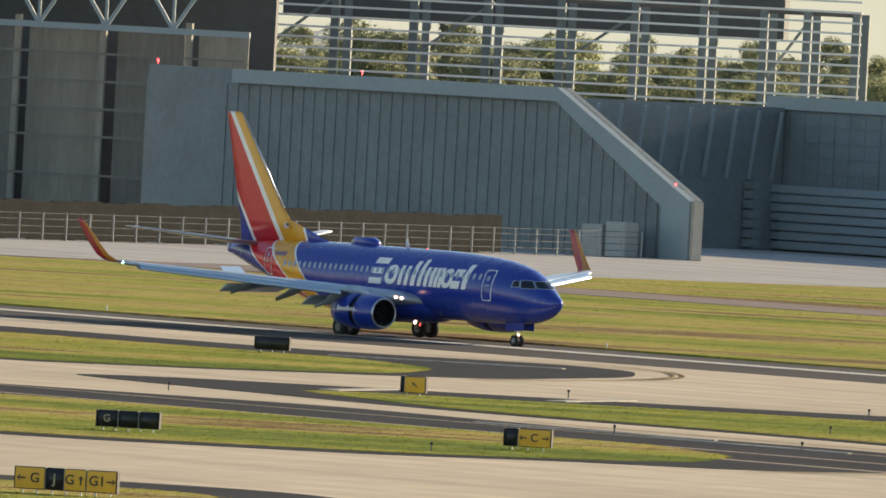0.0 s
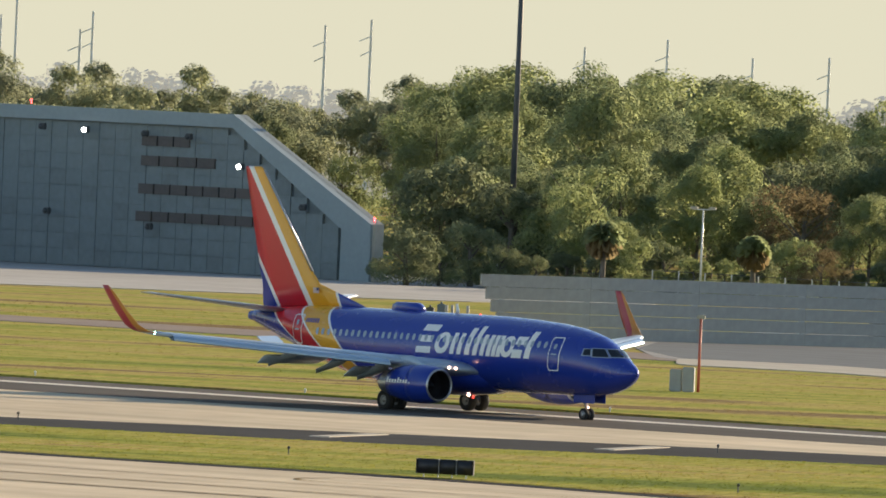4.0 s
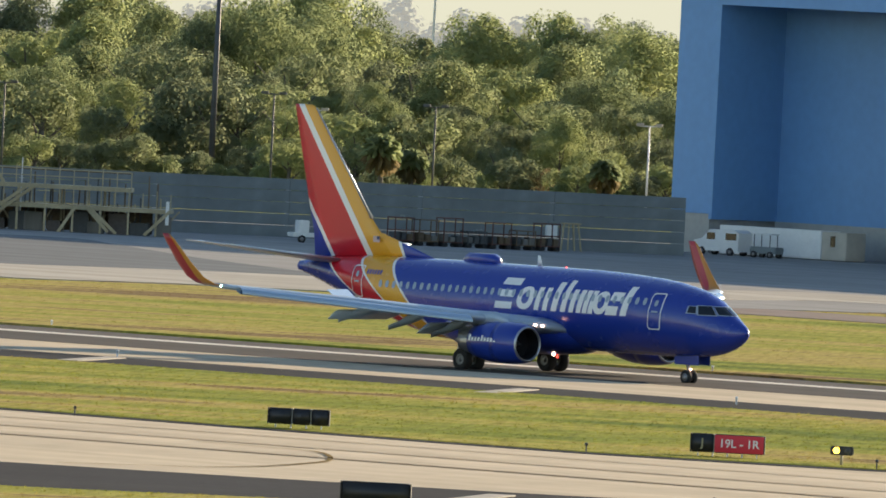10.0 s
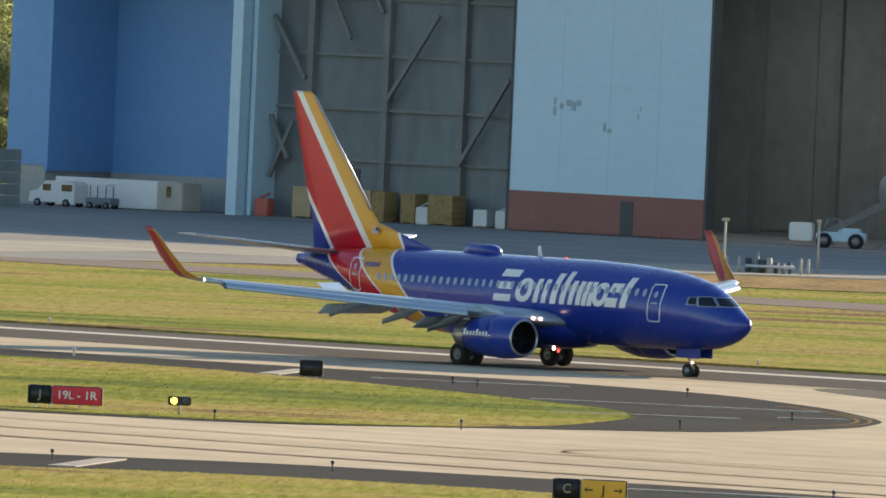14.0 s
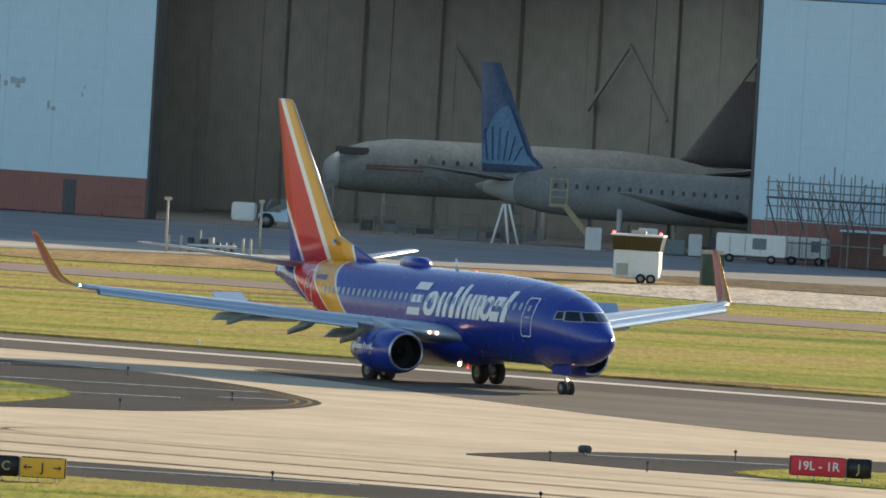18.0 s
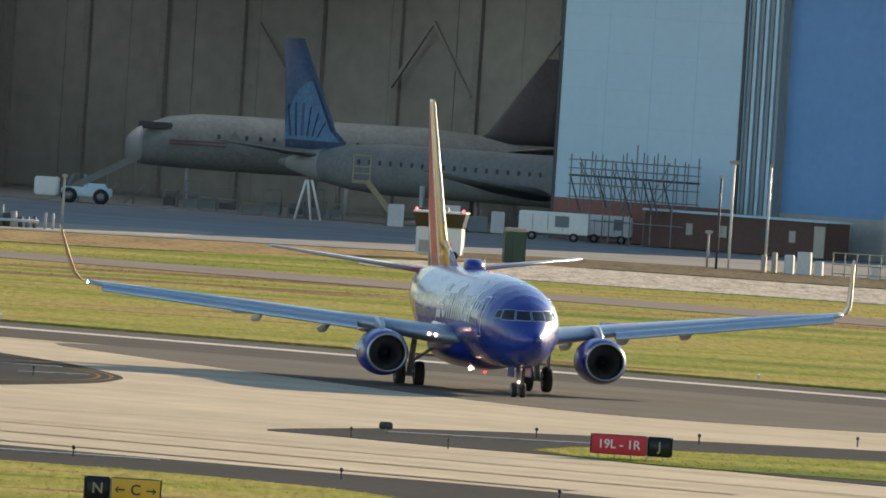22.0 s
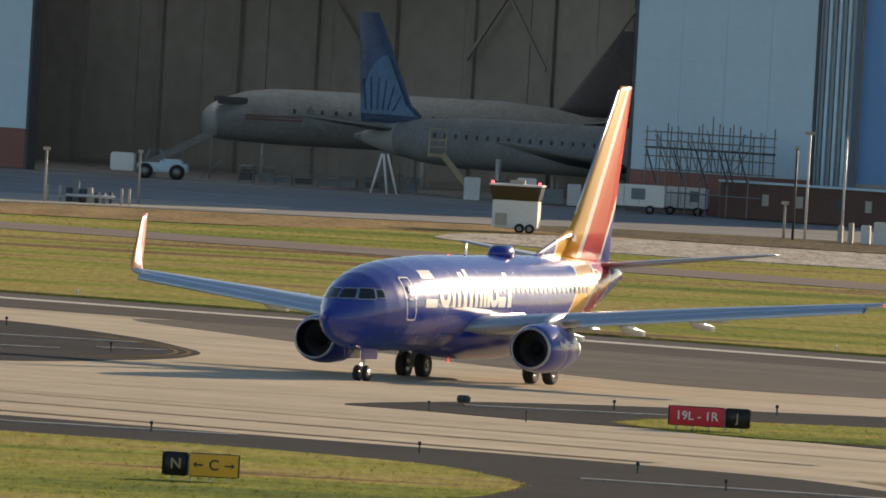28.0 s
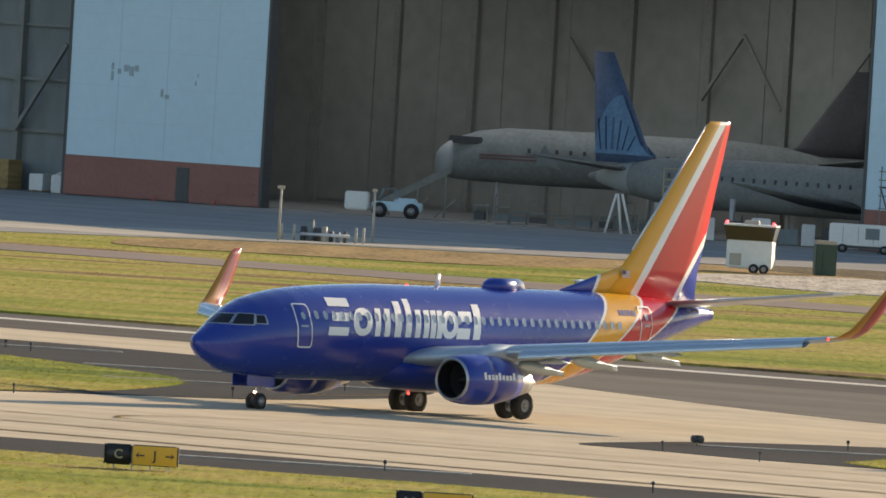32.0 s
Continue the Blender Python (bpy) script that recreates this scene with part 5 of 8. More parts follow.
def parked_jet(m, r, length, zc, label, fin_mat, stripe, fin_bands=0, fin_high=7.6, span=15.5):
    """A plain jet, nose at its origin, facing +x in its own space."""
    j = thing("parked_airliner", m, label, "airplane", "jets in the hangar")
    bm = bmesh.new()
    L = length
    lathe(bm, [(0, .05), (-.15, .4 * r), (-.6, .58 * r), (-1.5, .75 * r), (-3, .9 * r), (-5, .98 * r), (-7, r), (-L * .68, r), (-L * .8, .86 * r), (-L * .9, .55 * r), (-L, .12 * r)], 32, "x", (0, 0, zc))
    droop(bm, r)
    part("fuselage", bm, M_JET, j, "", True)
    bm = bmesh.new()
    lathe(bm, [(.14, .03), (.04, .34 * r), (-.16, .47 * r), (-.55, .60 * r), (-1.0, .68 * r), (-1.1, .6 * r)], 24, "x", (0, 0, zc))
    droop(bm, r)
    part("radome", bm, M_RADOME, j, "white radome", True)
    bm = bmesh.new()
    z0 = zc + r * .8
    foil(bm, [(-L + 6.6, -L + .4, 0, z0 - .4, .5, 0, True), (-L + 5.6, -L + .3, 0, z0 + .3, .45, 0, True), (-L + 1.6, -L - .3, 0, z0 + fin_high, .2, 0, True)])
    part("fin", bm, fin_mat, j, "swept fin", True)
    for s in (1, -1) if fin_bands else ():
        # pale sweep on the lower fin with dark slanting bands
        bm = bmesh.new()
        arc = [(-L + .5 + 2.4 * (1 - math.cos(radians(q))), z0 + .2 + 4.3 * math.sin(radians(q))) for q in range(0, 91, 15)]
        bm.faces.new([bm.verts.new((x, s * (.34 - .02 * (z - z0)), z)) for x, z in arc + [(-L + 4.9, z0 + 1.0), (-L + 6.0, z0 + .2)]])
        sweep = part("fin_sweep", bm, M_JETLIGHT, j, "pale blue curved shape on the fin")
        for k in range(fin_bands):
            bm = bmesh.new()
            x = -L + .8 + .52 * k
            beam(bm, (x + .35, s * .35, z0 + .5), (x - .1 + .22 * k, s * .29, z0 + 2.7 + .28 * k - .1 * k * k), .2, .03)
            part("fin_band", bm, M_JETBLUE, sweep)
    if fin_bands:
        bm = bmesh.new()
        lathe(bm, [(-L * .86, .70 * r), (-L * .9, .57 * r), (-L * .96, .3 * r), (-L - .05, .1 * r)], 24, "x", (0, 0, zc))
        part("tail_cone", bm, M_RADOME, j, "white tail cone", True)
    for s in (1, -1):
        bm = bmesh.new()
        foil(bm, [(-L * .86, -L * .96, s * .6, zc + .6, .35, 0, False), (-L * .97, -L * 1.02, s * 6.4, zc + 1.3, .12, 0, False)])
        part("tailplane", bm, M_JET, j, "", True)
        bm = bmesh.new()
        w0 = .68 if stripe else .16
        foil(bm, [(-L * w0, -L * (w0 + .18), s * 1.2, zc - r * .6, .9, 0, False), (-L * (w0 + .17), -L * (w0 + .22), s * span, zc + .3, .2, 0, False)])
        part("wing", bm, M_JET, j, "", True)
        bm = bmesh.new()
        rod(bm, (-L * .5, s * 3, 0), (-L * .5, s * 3, zc - r * .5), .2)
        part("main_gear", bm, M_STRUT, j)
        bm = bmesh.new()
        box(bm, -2.0, s * .66 * r, zc + .36 * r, 2.2, .5, .26 * r, .08)
        part("cockpit_window", bm, M_JETDARK, j, "dark cockpit window")
        for k in range(int(L * .55)):
            bm = bmesh.new()
            box(bm, -6.5 - k * 1.02, s * (r * .98), zc + .15 * r, .24, .08, .34, .03)
            part("cabin_window", bm, M_JETDARK, j)
        if stripe:
            for dz in (0, .25):
                bm = bmesh.new()
                box(bm, -5.2, s * (r * .95), zc - .02 * r - dz, 4.6, .2, .12)
                part("stripe", bm, M_JETLINE, j, "dark red cheat line")
            bm = bmesh.new()
            vs = [bm.verts.new((x, s * (r * 1.01), zc + z)) for x, z in ((-6.9, -.7), (-7.6, 1.0), (-8.3, .1), (-9.6, .3), (-8.6, -.3), (-9.0, -.9), (-7.9, -.5))]
            bm.faces.new(vs)
            part("logo_shape", bm, M_GPANEL2, j, "plain angular shape on the fuselage")
            for k in range(6):
                bm = bmesh.new()
                box(bm, -9.9 - k * .85, s * (r * 1.0), zc - .45, .55, .1, .8)
                part("name_bar", bm, M_GPANEL, j)
    bm = bmesh.new()
    rod(bm, (-4.5, 0, 0), (-4.5, 0, zc - r * .7), .15)
    part("nose_gear", bm, M_STRUT, j)
    return j


parked_jet(pose(-12.0, 1280, 0, 0, 0, 180 + 6), 2.05, 32, 4.8, "white wide airliner with red line parked in the hangar", M_JETDARK, True, 0, 6.0, 8)
parked_jet(pose(23.8, 1242.5, 0, 0, 0, -42), 1.85, 33, 3.9, "white airliner with blue patterned fin seen from behind in the hangar", M_JETBLUE, False, 6, 7.5, 8)


# lit high-bay lamps under the hangar's ceiling
for a, o in ((-829, -26), (-812, -20), (-800, -14), (-790, -26), (-772, -16), (-760, -28)):
    x, y = plan(a, FO + o)
    lamp = thing("high_bay_lamp", pose(x, y, 0), "lit high-bay lamp under the hangar ceiling", "lamp", "hangar lamps")
    bm = bmesh.new()
    lathe(bm, [(0, .1), (.15, .5), (.7, .25), (1.0, .05)], 12, "z", (0, 0, 22.8))
    part("shade", bm, M_STEEL, lamp)
    bm = bmesh.new()
    lathe(bm, [(0, .02), (.04, .4)], 12, "z", (0, 0, 22.85))
    part("bulb", bm, M_GLOW, lamp)
    li = new("hangar_lamp_light", bpy.data.lights.new("hangar_lamp_light", "AREA"))
    li.data.shape, li.data.size, li.data.energy, li.data.color = "DISK", 1.2, 480, (0.92, 0.97, 1.0)
    li.matrix_world = pose(x, y, 22.6)


# ---- woods ----
def leaf_paint(name, c0, c1, c2):
    m = bpy.data.materials.new(name)
    m.use_nodes = True
    nt = m.node_tree
    nt.nodes.remove(nt.nodes["Principled BSDF"])
    out = nt.nodes["Material Output"]
    dif, tra, mix = nt.nodes.new("ShaderNodeBsdfDiffuse"), nt.nodes.new("ShaderNodeBsdfTranslucent"), nt.nodes.new("ShaderNodeMixShader")
    mix.inputs[0].default_value = 0.68
    info, tc, no = nt.nodes.new("ShaderNodeObjectInfo"), nt.nodes.new("ShaderNodeTexCoord"), nt.nodes.new("ShaderNodeTexNoise")
    no.inputs["Scale"].default_value, no.inputs["Detail"].default_value = 0.5, 4
    nt.links.new(tc.outputs["Object"], no.inputs["Vector"])
    add = nt.nodes.new("ShaderNodeMath")
    add.operation = "MULTIPLY_ADD"
    add.inputs[1].default_value = 0.7
    nt.links.new(info.outputs["Random"], add.inputs[0])
    nt.links.new(no.outputs[0], add.inputs[2])
    ramp = nt.nodes.new("ShaderNodeValToRGB")
    ramp.color_ramp.elements[0].position, ramp.color_ramp.elements[0].color = 0.35, (*c0, 1)
    ramp.color_ramp.elements[1].position, ramp.color_ramp.elements[1].color = 1.0, (*c2, 1)
    ramp.color_ramp.elements.new(.68).color = (*c1, 1)
    nt.links.new(add.outputs[0], ramp.inputs[0])
    for n in (dif, tra):
        nt.links.new(ramp.outputs[0], n.inputs[0])
    nt.links.new(dif.outputs[0], mix.inputs[1])
    nt.links.new(tra.outputs[0], mix.inputs[2])
    nt.links.new(mix.outputs[0], out.inputs[0])
    return m


M_LEAF = leaf_paint("leaves", (0.20, 0.225, 0.14), (0.26, 0.29, 0.165), (0.34, 0.38, 0.18))
M_LEAF_DARK = leaf_paint("pine_needles", (0.18, 0.21, 0.125), (0.22, 0.26, 0.145), (0.28, 0.32, 0.16))
M_LEAF_DRY = leaf_paint("dry_leaves", (0.13, 0.115, 0.075), (0.17, 0.145, 0.085), (0.24, 0.19, 0.105))
M_BARK = material("bark", (0.13, 0.115, 0.095), 0.9, spread=0.3, scale=1.5, stretch=(1, 1, .3))
rng = random.Random(11)


def crown_mesh(name, h, spread, lobes, per, leaf, mat, base=.18):
    """A crown of small leaves gathered into rounded billows, each with smaller puffs on its upper side."""
    verts, faces, outward = [], [], []
    for q in range(lobes):
        a, rr = q * 2.4 + rng.uniform(-.4, .4), spread * math.sqrt((q + .5) / lobes) * .78
        up = rng.random() ** .8
        z = h * (base + .12 + (.80 - base) * up * (1 - .35 * rr / spread))
        big = rng.uniform(.24, .40) * spread
        c = Vector((math.cos(a) * rr * (1.1 - .5 * up), math.sin(a) * rr * (1.1 - .5 * up), min(z, h - big)))
        puffs = [(c, big)]
        for _ in range(5):
            v = Vector((rng.gauss(0, 1), rng.gauss(0, 1), abs(rng.gauss(0, .8)))).normalized()
            puffs.append((c + v * big * .8, big * rng.uniform(.3, .55)))
        for centre, r in puffs:
            for _ in range(int(per * (r / big) ** 1.6 * .5)):
                v = Vector((rng.gauss(0, 1), rng.gauss(0, 1), rng.gauss(0, 1) + .3)).normalized()
                p = centre + v * r * (rng.uniform(.72, 1.06) if rng.random() < .95 else rng.uniform(1.0, 1.2))
                n = (v + Vector((rng.uniform(-.5, .5), rng.uniform(-.5, .5), rng.uniform(-.2, .5)))).normalized()
                t = n.orthogonal().normalized()
                t.rotate(Matrix.Rotation(rng.uniform(0, 6.283), 3, n))
                b = n.cross(t)
                s = leaf * rng.uniform(.55, 1.3)
                i = len(verts)
                verts += [p + t * s, p + b * s * .6, p - t * s * .8, p - b * s * .7]
                faces.append((i, i + 1, i + 2, i + 3))
                outward += [(v + n * .35).normalized()] * 4
    me = mesh_of(name, verts, faces, mat, True)
    me.normals_split_custom_set_from_vertices(outward)     # billows shade as wholes
    return me


def trunk_mesh(name, h, r):
    bm = bmesh.new()
    top = Vector((rng.uniform(-.3, .3), rng.uniform(-.3, .3), h * .62))
    rod(bm, (0, 0, -.2), top * .5, r, r * .7, 7)
    rod(bm, top * .5, top, r * .7, r * .35, 7)
    for k in range(5):
        a = k * 1.3 + rng.random()
        s = top * rng.uniform(.45, .9)
        rod(bm, s, s + Vector((math.cos(a) * h * .2, math.sin(a) * h * .2, h * .2)), r * .35, r * .1, 5)
    me = bpy.data.meshes.new(name)
    bm.to_mesh(me)
    bm.free()
    me.materials.append(M_BARK)
    return me


def tree_kind(h, spread, lobes, per, leaf, mat, label, base=.15):
    t = thing("tree", pose(0, 0, 0), label, "tree", "trees of the woods")
    put("trunk", trunk_mesh("trunk", h, .26), t)
    put("crown", crown_mesh("crown", h, spread, lobes, per, leaf, mat, base), t)
    return t


KINDS = [tree_kind(13, 5.6, 17, 1240, 0.130, M_LEAF, "broad leafy green tree in the woods"),
         tree_kind(15, 5.0, 16, 1240, 0.124, M_LEAF, "tall leafy green tree in the woods"),
         tree_kind(11, 5.2, 15, 1240, 0.124, M_LEAF, "round leafy green tree in the woods", .05),
         tree_kind(16, 4.2, 26, 660, 0.104, M_LEAF_DARK, "tall dark green pine in the woods", .3),
         tree_kind(14, 5.8, 24, 840, 0.117, M_LEAF_DARK, "broad dark green tree in the woods")]
SHRUB = tree_kind(5.2, 3.4, 10, 1040, 0.097, M_LEAF, "low green shrub at the wood's edge", .0)
# Leaf colour with some distance haze mixed in
M_LEAF_PALE = leaf_paint("haze_pale_leaves", (0.20, 0.215, 0.155), (0.26, 0.28, 0.19), (0.34, 0.36, 0.22))
PALER = [tree_kind(14, 5.4, 14, 800, 0.152, M_LEAF_PALE, "broad tree beyond the run-up walls, olive paled as by haze"), tree_kind(15, 4.6, 14, 800, 0.152, M_LEAF_PALE, "tall tree beyond the run-up walls, olive paled as by haze")]
DRY = tree_kind(8, 4.2, 16, 660, 0.084, M_LEAF_DRY, "brownish dry tree in the woods", .1)


def plant(kind, x, y, h):
    k = h / (13, 15, 11, 16, 14, 5.2, 8, 14, 15)[kind]
    src = (KINDS + [SHRUB, DRY] + PALER)[kind]
    t = copy_thing(src, pose(x, y, 0, 0, 0, rng.uniform(0, 360)))
    t.scale = (k * rng.uniform(.9, 1.15), k * rng.uniform(.9, 1.15), k)
    return t


def roof_line(az):
    """How high the woods stand, in metres, towards a bearing."""
    return 15.9 + 2.6 * math.exp(-((az + 5.85) / .5) ** 2) + 1.2 * math.exp(-((az + 3.5) / .4) ** 2) + 1.8 * math.sin(az * 2.3) + 1.2 * math.sin(az * 5.1 + 1) - max(0, az + 5.0) * .6 + 3.0 * min(1, max(0, -5.9 - az) * 2, max(.3, (az + 8.3) * 2.5))


for row, (dist, step, hk) in enumerate(((1475, 5.2, .55), (1500, 5.6, .70), (1530, 5.8, .82), (1570, 6.2, .92), (1620, 6.6, 1.0), (1680, 7.0, 1.05), (1750, 8.0, 1.08))):
    x0, x1 = dist * math.tan(radians(-8.9 if row < 3 else -12.9)), dist * math.tan(radians(-3.15))
    n = int((x1 - x0) / step)
    for i in range(n):
        x = x0 + (i + rng.uniform(-.3, .3) + .5) * step
        y = dist + rng.uniform(-12, 12)
        az = math.degrees(math.atan2(x, y))
        if az < -8.05:
            continue
        h = min(roof_line(az) * hk * rng.uniform(.8, 1.15), 18.9 + .9 * math.sin(az * 37) + .5 * math.sin(az * 91))
        plant(rng.choice((0, 0, 1, 2, 2, 4, 3) if row else (2, 0, 2, 5, 6 if rng.random() < .3 else 2)), x, y, h)
for dist, step, hk in ((1960, 5.0, .86), (2060, 5.5, .94), (2180, 6.0, 1.0)):     # woods beyond the run-up walls, distance haze put into their leaf colour
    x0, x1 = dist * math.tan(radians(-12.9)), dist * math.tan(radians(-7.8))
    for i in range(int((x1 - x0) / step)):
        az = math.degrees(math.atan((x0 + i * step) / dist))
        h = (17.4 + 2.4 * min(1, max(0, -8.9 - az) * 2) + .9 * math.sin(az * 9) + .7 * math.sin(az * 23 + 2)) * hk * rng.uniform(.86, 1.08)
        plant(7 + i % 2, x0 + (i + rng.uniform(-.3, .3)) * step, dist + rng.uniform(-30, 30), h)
for i in range(46):
    dist = 1455 + rng.uniform(-8, 8)
    az = -8.1 + 4.8 * i / 46
    plant(5 if rng.random() < .9 else 6, dist * math.tan(radians(az)), dist, rng.uniform(3.0, 6.0))
for az, d, h, k in ((-4.78, 1560, 18.5, 4), (-4.95, 1570, 17.5, 3), (-4.6, 1580, 17.8, 4), (-3.75, 1560, 15, 0), (-3.95, 1545, 14, 1), (-4.15, 1530, 13, 0), (-3.5, 1600, 16.5, 4), (-3.3, 1600, 16, 4),
                    (-7.30, 1690, 19.2, 0), (-7.20, 1680, 19.0, 1), (-7.10, 1700, 18.8, 0), (-6.98, 1690, 18.2, 4), (-6.88, 1700, 18.0, 0),
                    (-4.20, 1660, 16.6, 1), (-4.05, 1650, 17.0, 0), (-3.92, 1660, 17.2, 1), (-3.80, 1650, 17.5, 0), (-3.62, 1650, 17.8, 4)):
    plant(k, d * math.tan(radians(az)), d, h)
for src in KINDS + [SHRUB, DRY] + PALER:     # the models themselves stand far back in the woods
    i = (KINDS + [SHRUB, DRY] + PALER).index(src)
    src.matrix_basis = pose(-280 + i * 9, 1790, 0)


def palm(x, y, h):
    """A cabbage palm: straight trunk, a ball of fronds, dead brown fronds below."""
    t = thing("palm_tree", pose(x, y, 0), "cabbage palm with brown hanging fronds at the wood's edge", "palm tree", "palms")
    bm = bmesh.new()
    rod(bm, (0, 0, -.2), (0, 0, h * .72), .24, .2, 8)
    part("trunk", bm, M_BARK, t)
    for nm, mat, lo, hi, n in (("crown", M_LEAF_DARK, -.25, 1, 150), ("dead_fronds", M_LEAF_DRY, -1, -.3, 70)):
        verts, faces = [], []
        for _ in range(n):
            a, e = rng.uniform(0, 6.283), rng.uniform(lo, hi)
            v = Vector((math.cos(a) * math.sqrt(1 - e * e * .98), math.sin(a) * math.sqrt(1 - e * e * .98), e))
            c = Vector((0, 0, h * .74))
            for q in range(3):
                p = c + v * (.35 + .28 * q * h * .14) * h * .16
                s = v.orthogonal().normalized()
                s.rotate(Matrix.Rotation(rng.uniform(0, 6.283), 3, v))
                i = len(verts)
                verts += [p - s * .28, p + s * .28, p + v * .75 + s * .12 - Vector((0, 0, .2 * q)), p + v * .75 - s * .12 - Vector((0, 0, .2 * q))]
                faces.append((i, i + 1, i + 2, i + 3))
        put(nm, mesh_of(nm, verts, faces, mat), t)


for az, d, h in ((-7.46, 1440, 6.8), (-6.97, 1440, 6.0), (-4.35, 1440, 7.2), (-4.25, 1445, 6.0), (-3.62, 1440, 6.0)):
    palm(d * math.tan(radians(az)), d, h)
# far woods in one piece, with haze put into their pale colour and glow
M_FAR = material("hazed_distant_foliage", (0.26, 0.26, 0.23), 1.0, spread=0.06, scale=0.02, gloss=0.0, emit=(0.78, 0.75, 0.68), power=0.20)
far_leaves = []          # one far tree of about unit height, as leaf masses round a few billows
for _ in range(9):
    c = Vector((rng.gauss(0, .13), rng.gauss(0, .1), rng.uniform(.42, .82)))
    r = rng.uniform(.10, .19)
    for _ in range(80):
        v = Vector((rng.gauss(0, 1), rng.gauss(0, 1), rng.gauss(0, 1))).normalized()
        p, t = c + v * r * rng.uniform(.6, 1.08), v.orthogonal().normalized()
        t.rotate(Matrix.Rotation(rng.uniform(0, 6.283), 3, v))
        b, k = v.cross(t), rng.uniform(.016, .034)
        far_leaves += [p + t * k, p + b * k * .7, p - t * k, p - b * k * .7]
far_leaves = np.array([tuple(v) for v in far_leaves])
lots = []
for d, lift in ((2400, -1.0), (2600, 0), (2850, .9)):
    low_line = []
    for i in range(120):
        az = radians(-12.9 + 10.8 * (i + rng.random()) / 120)
        high = 15.8 - .8 * min(1, max(0, -7.6 - math.degrees(az)) * 1.5) + 1.0 * math.sin(az * 95 + d) + .7 * math.sin(az * 230) + rng.gauss(0, .9) + (2.2 if rng.random() < .08 else 0) + lift
        turn, wide = rng.uniform(0, 6.283), rng.uniform(.8, 1.5) * high
        c, q = math.cos(turn), math.sin(turn)
        x, y, z = far_leaves.T
        lots.append(np.stack([math.sin(az) * d + (x * c - y * q) * wide, math.cos(az) * d + (x * q + y * c) * wide, z * high], 1))
    for i in range(400):         # undergrowth that closes the gaps below
        az = radians(-12.9 + 10.8 * i / 399)
        low_line.append((math.sin(az) * (d + 12), math.cos(az) * (d + 12), 9.8 + lift + .7 * math.sin(az * 310 + d) + rng.uniform(-.4, .4)))
    for (x0, y0, z0), (x1, y1, z1) in zip(low_line, low_line[1:]):
        lots.append(np.array([(x0, y0, 0), (x1, y1, 0), (x1, y1, z1), (x0, y0, z0)]))
M_SKYLINE = bpy.data.materials.new("hazy_sky")
M_SKYLINE.use_nodes = True
M_SKYLINE.node_tree.nodes.remove(M_SKYLINE.node_tree.nodes["Principled BSDF"])
glow = M_SKYLINE.node_tree.nodes.new("ShaderNodeEmission")
glow.inputs[0].default_value, glow.inputs[1].default_value = (0.41, 0.395, 0.30, 1), 1.0
M_SKYLINE.node_tree.links.new(glow.outputs[0], M_SKYLINE.node_tree.nodes["Material Output"].inputs[0])
ring = [(math.sin(radians(a)) * 4700, math.cos(radians(a)) * 4700) for a in range(-18, 9)]
tagged(put("backdrop", mesh_of("backdrop", [(x, y, z) for x, y in ring for z in (-20, 150)], [(2 * i, 2 * i + 2, 2 * i + 3, 2 * i + 1) for i in range(len(ring) - 1)], M_SKYLINE), None),
       "pale hazy sky low over the distant woods", "sky", kind="structure")
verts = np.concatenate(lots)
faces = np.arange(len(verts)).reshape(-1, 4).tolist()
verts = verts.tolist()
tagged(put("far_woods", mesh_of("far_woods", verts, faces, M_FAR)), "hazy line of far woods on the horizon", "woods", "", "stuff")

# ---- grass tufts on the islands and beyond the runway ----
def inside(px, py, poly):
    hit = np.zeros(len(px), bool)
    for (x0, y0), (x1, y1) in zip(poly, poly[1:] + poly[:1]):
        if y0 == y1:
            continue
        hit ^= ((py < y0) != (py < y1)) & (px < x0 + (py - y0) * (x1 - x0) / (y1 - y0))
    return hit


nrng = np.random.default_rng(5)
lawn_spots, field_spots = [], []
for poly in LAWNS:
    poly = [(q[0], q[1]) for q in poly]
    xs, ys = [q[0] for q in poly], [q[1] for q in poly]
    n = int((max(xs) - min(xs)) * (max(ys) - min(ys)) * 1.5)
    px, py = nrng.uniform(min(xs), max(xs), n), nrng.uniform(min(ys), max(ys), n)
    k = inside(px, py, poly) & (np.abs(px / py) < .26)
    lawn_spots.append(np.stack([px[k], py[k], np.full(k.sum(), .105), np.full(k.sum(), 1.0)], 1))
    for (x0, y0), (x1, y1) in zip(poly, poly[1:] + poly[:1]):      # a ragged rim
        m = int(math.hypot(x1 - x0, y1 - y0) * 5)
        t = nrng.random(m)
        lawn_spots.append(np.stack([x0 + (x1 - x0) * t + nrng.normal(0, .12, m), y0 + (y1 - y0) * t + nrng.normal(0, .25, m), np.full(m, .09), np.full(m, .8)], 1))
for a0, a1, o0, o1, n, s in ((-960, -420, -657.2, -656.2, 5200, 1.0), (-960, -420, -700, -657, 14000, .8), (-960, -420, -791, -700, 15000, 1.0), (-1000, -480, -860, -808, 9000, 1.2)):
    a, o = nrng.uniform(a0, a1, n), nrng.uniform(o0, o1, n)
    px, py = a * DX + o * DY, a * DY - o * DX
    k = ~inside(px, py, [(-30, 1106), (-20, 1120), (8, 1137), (30, 1141), (60, 1092), (60, 1052), (34, 1058), (12, 1070), (-30, 1076)]) & ~inside(px, py, [(-146, 1150), (-117, 1102), (-83, 1086), (-62, 1070), (-21, 1124), (8, 1140), (45, 1152), (-60, 1420)])
    field_spots.append(np.stack([px[k], py[k], np.zeros(k.sum()), np.full(k.sum(), s)], 1))
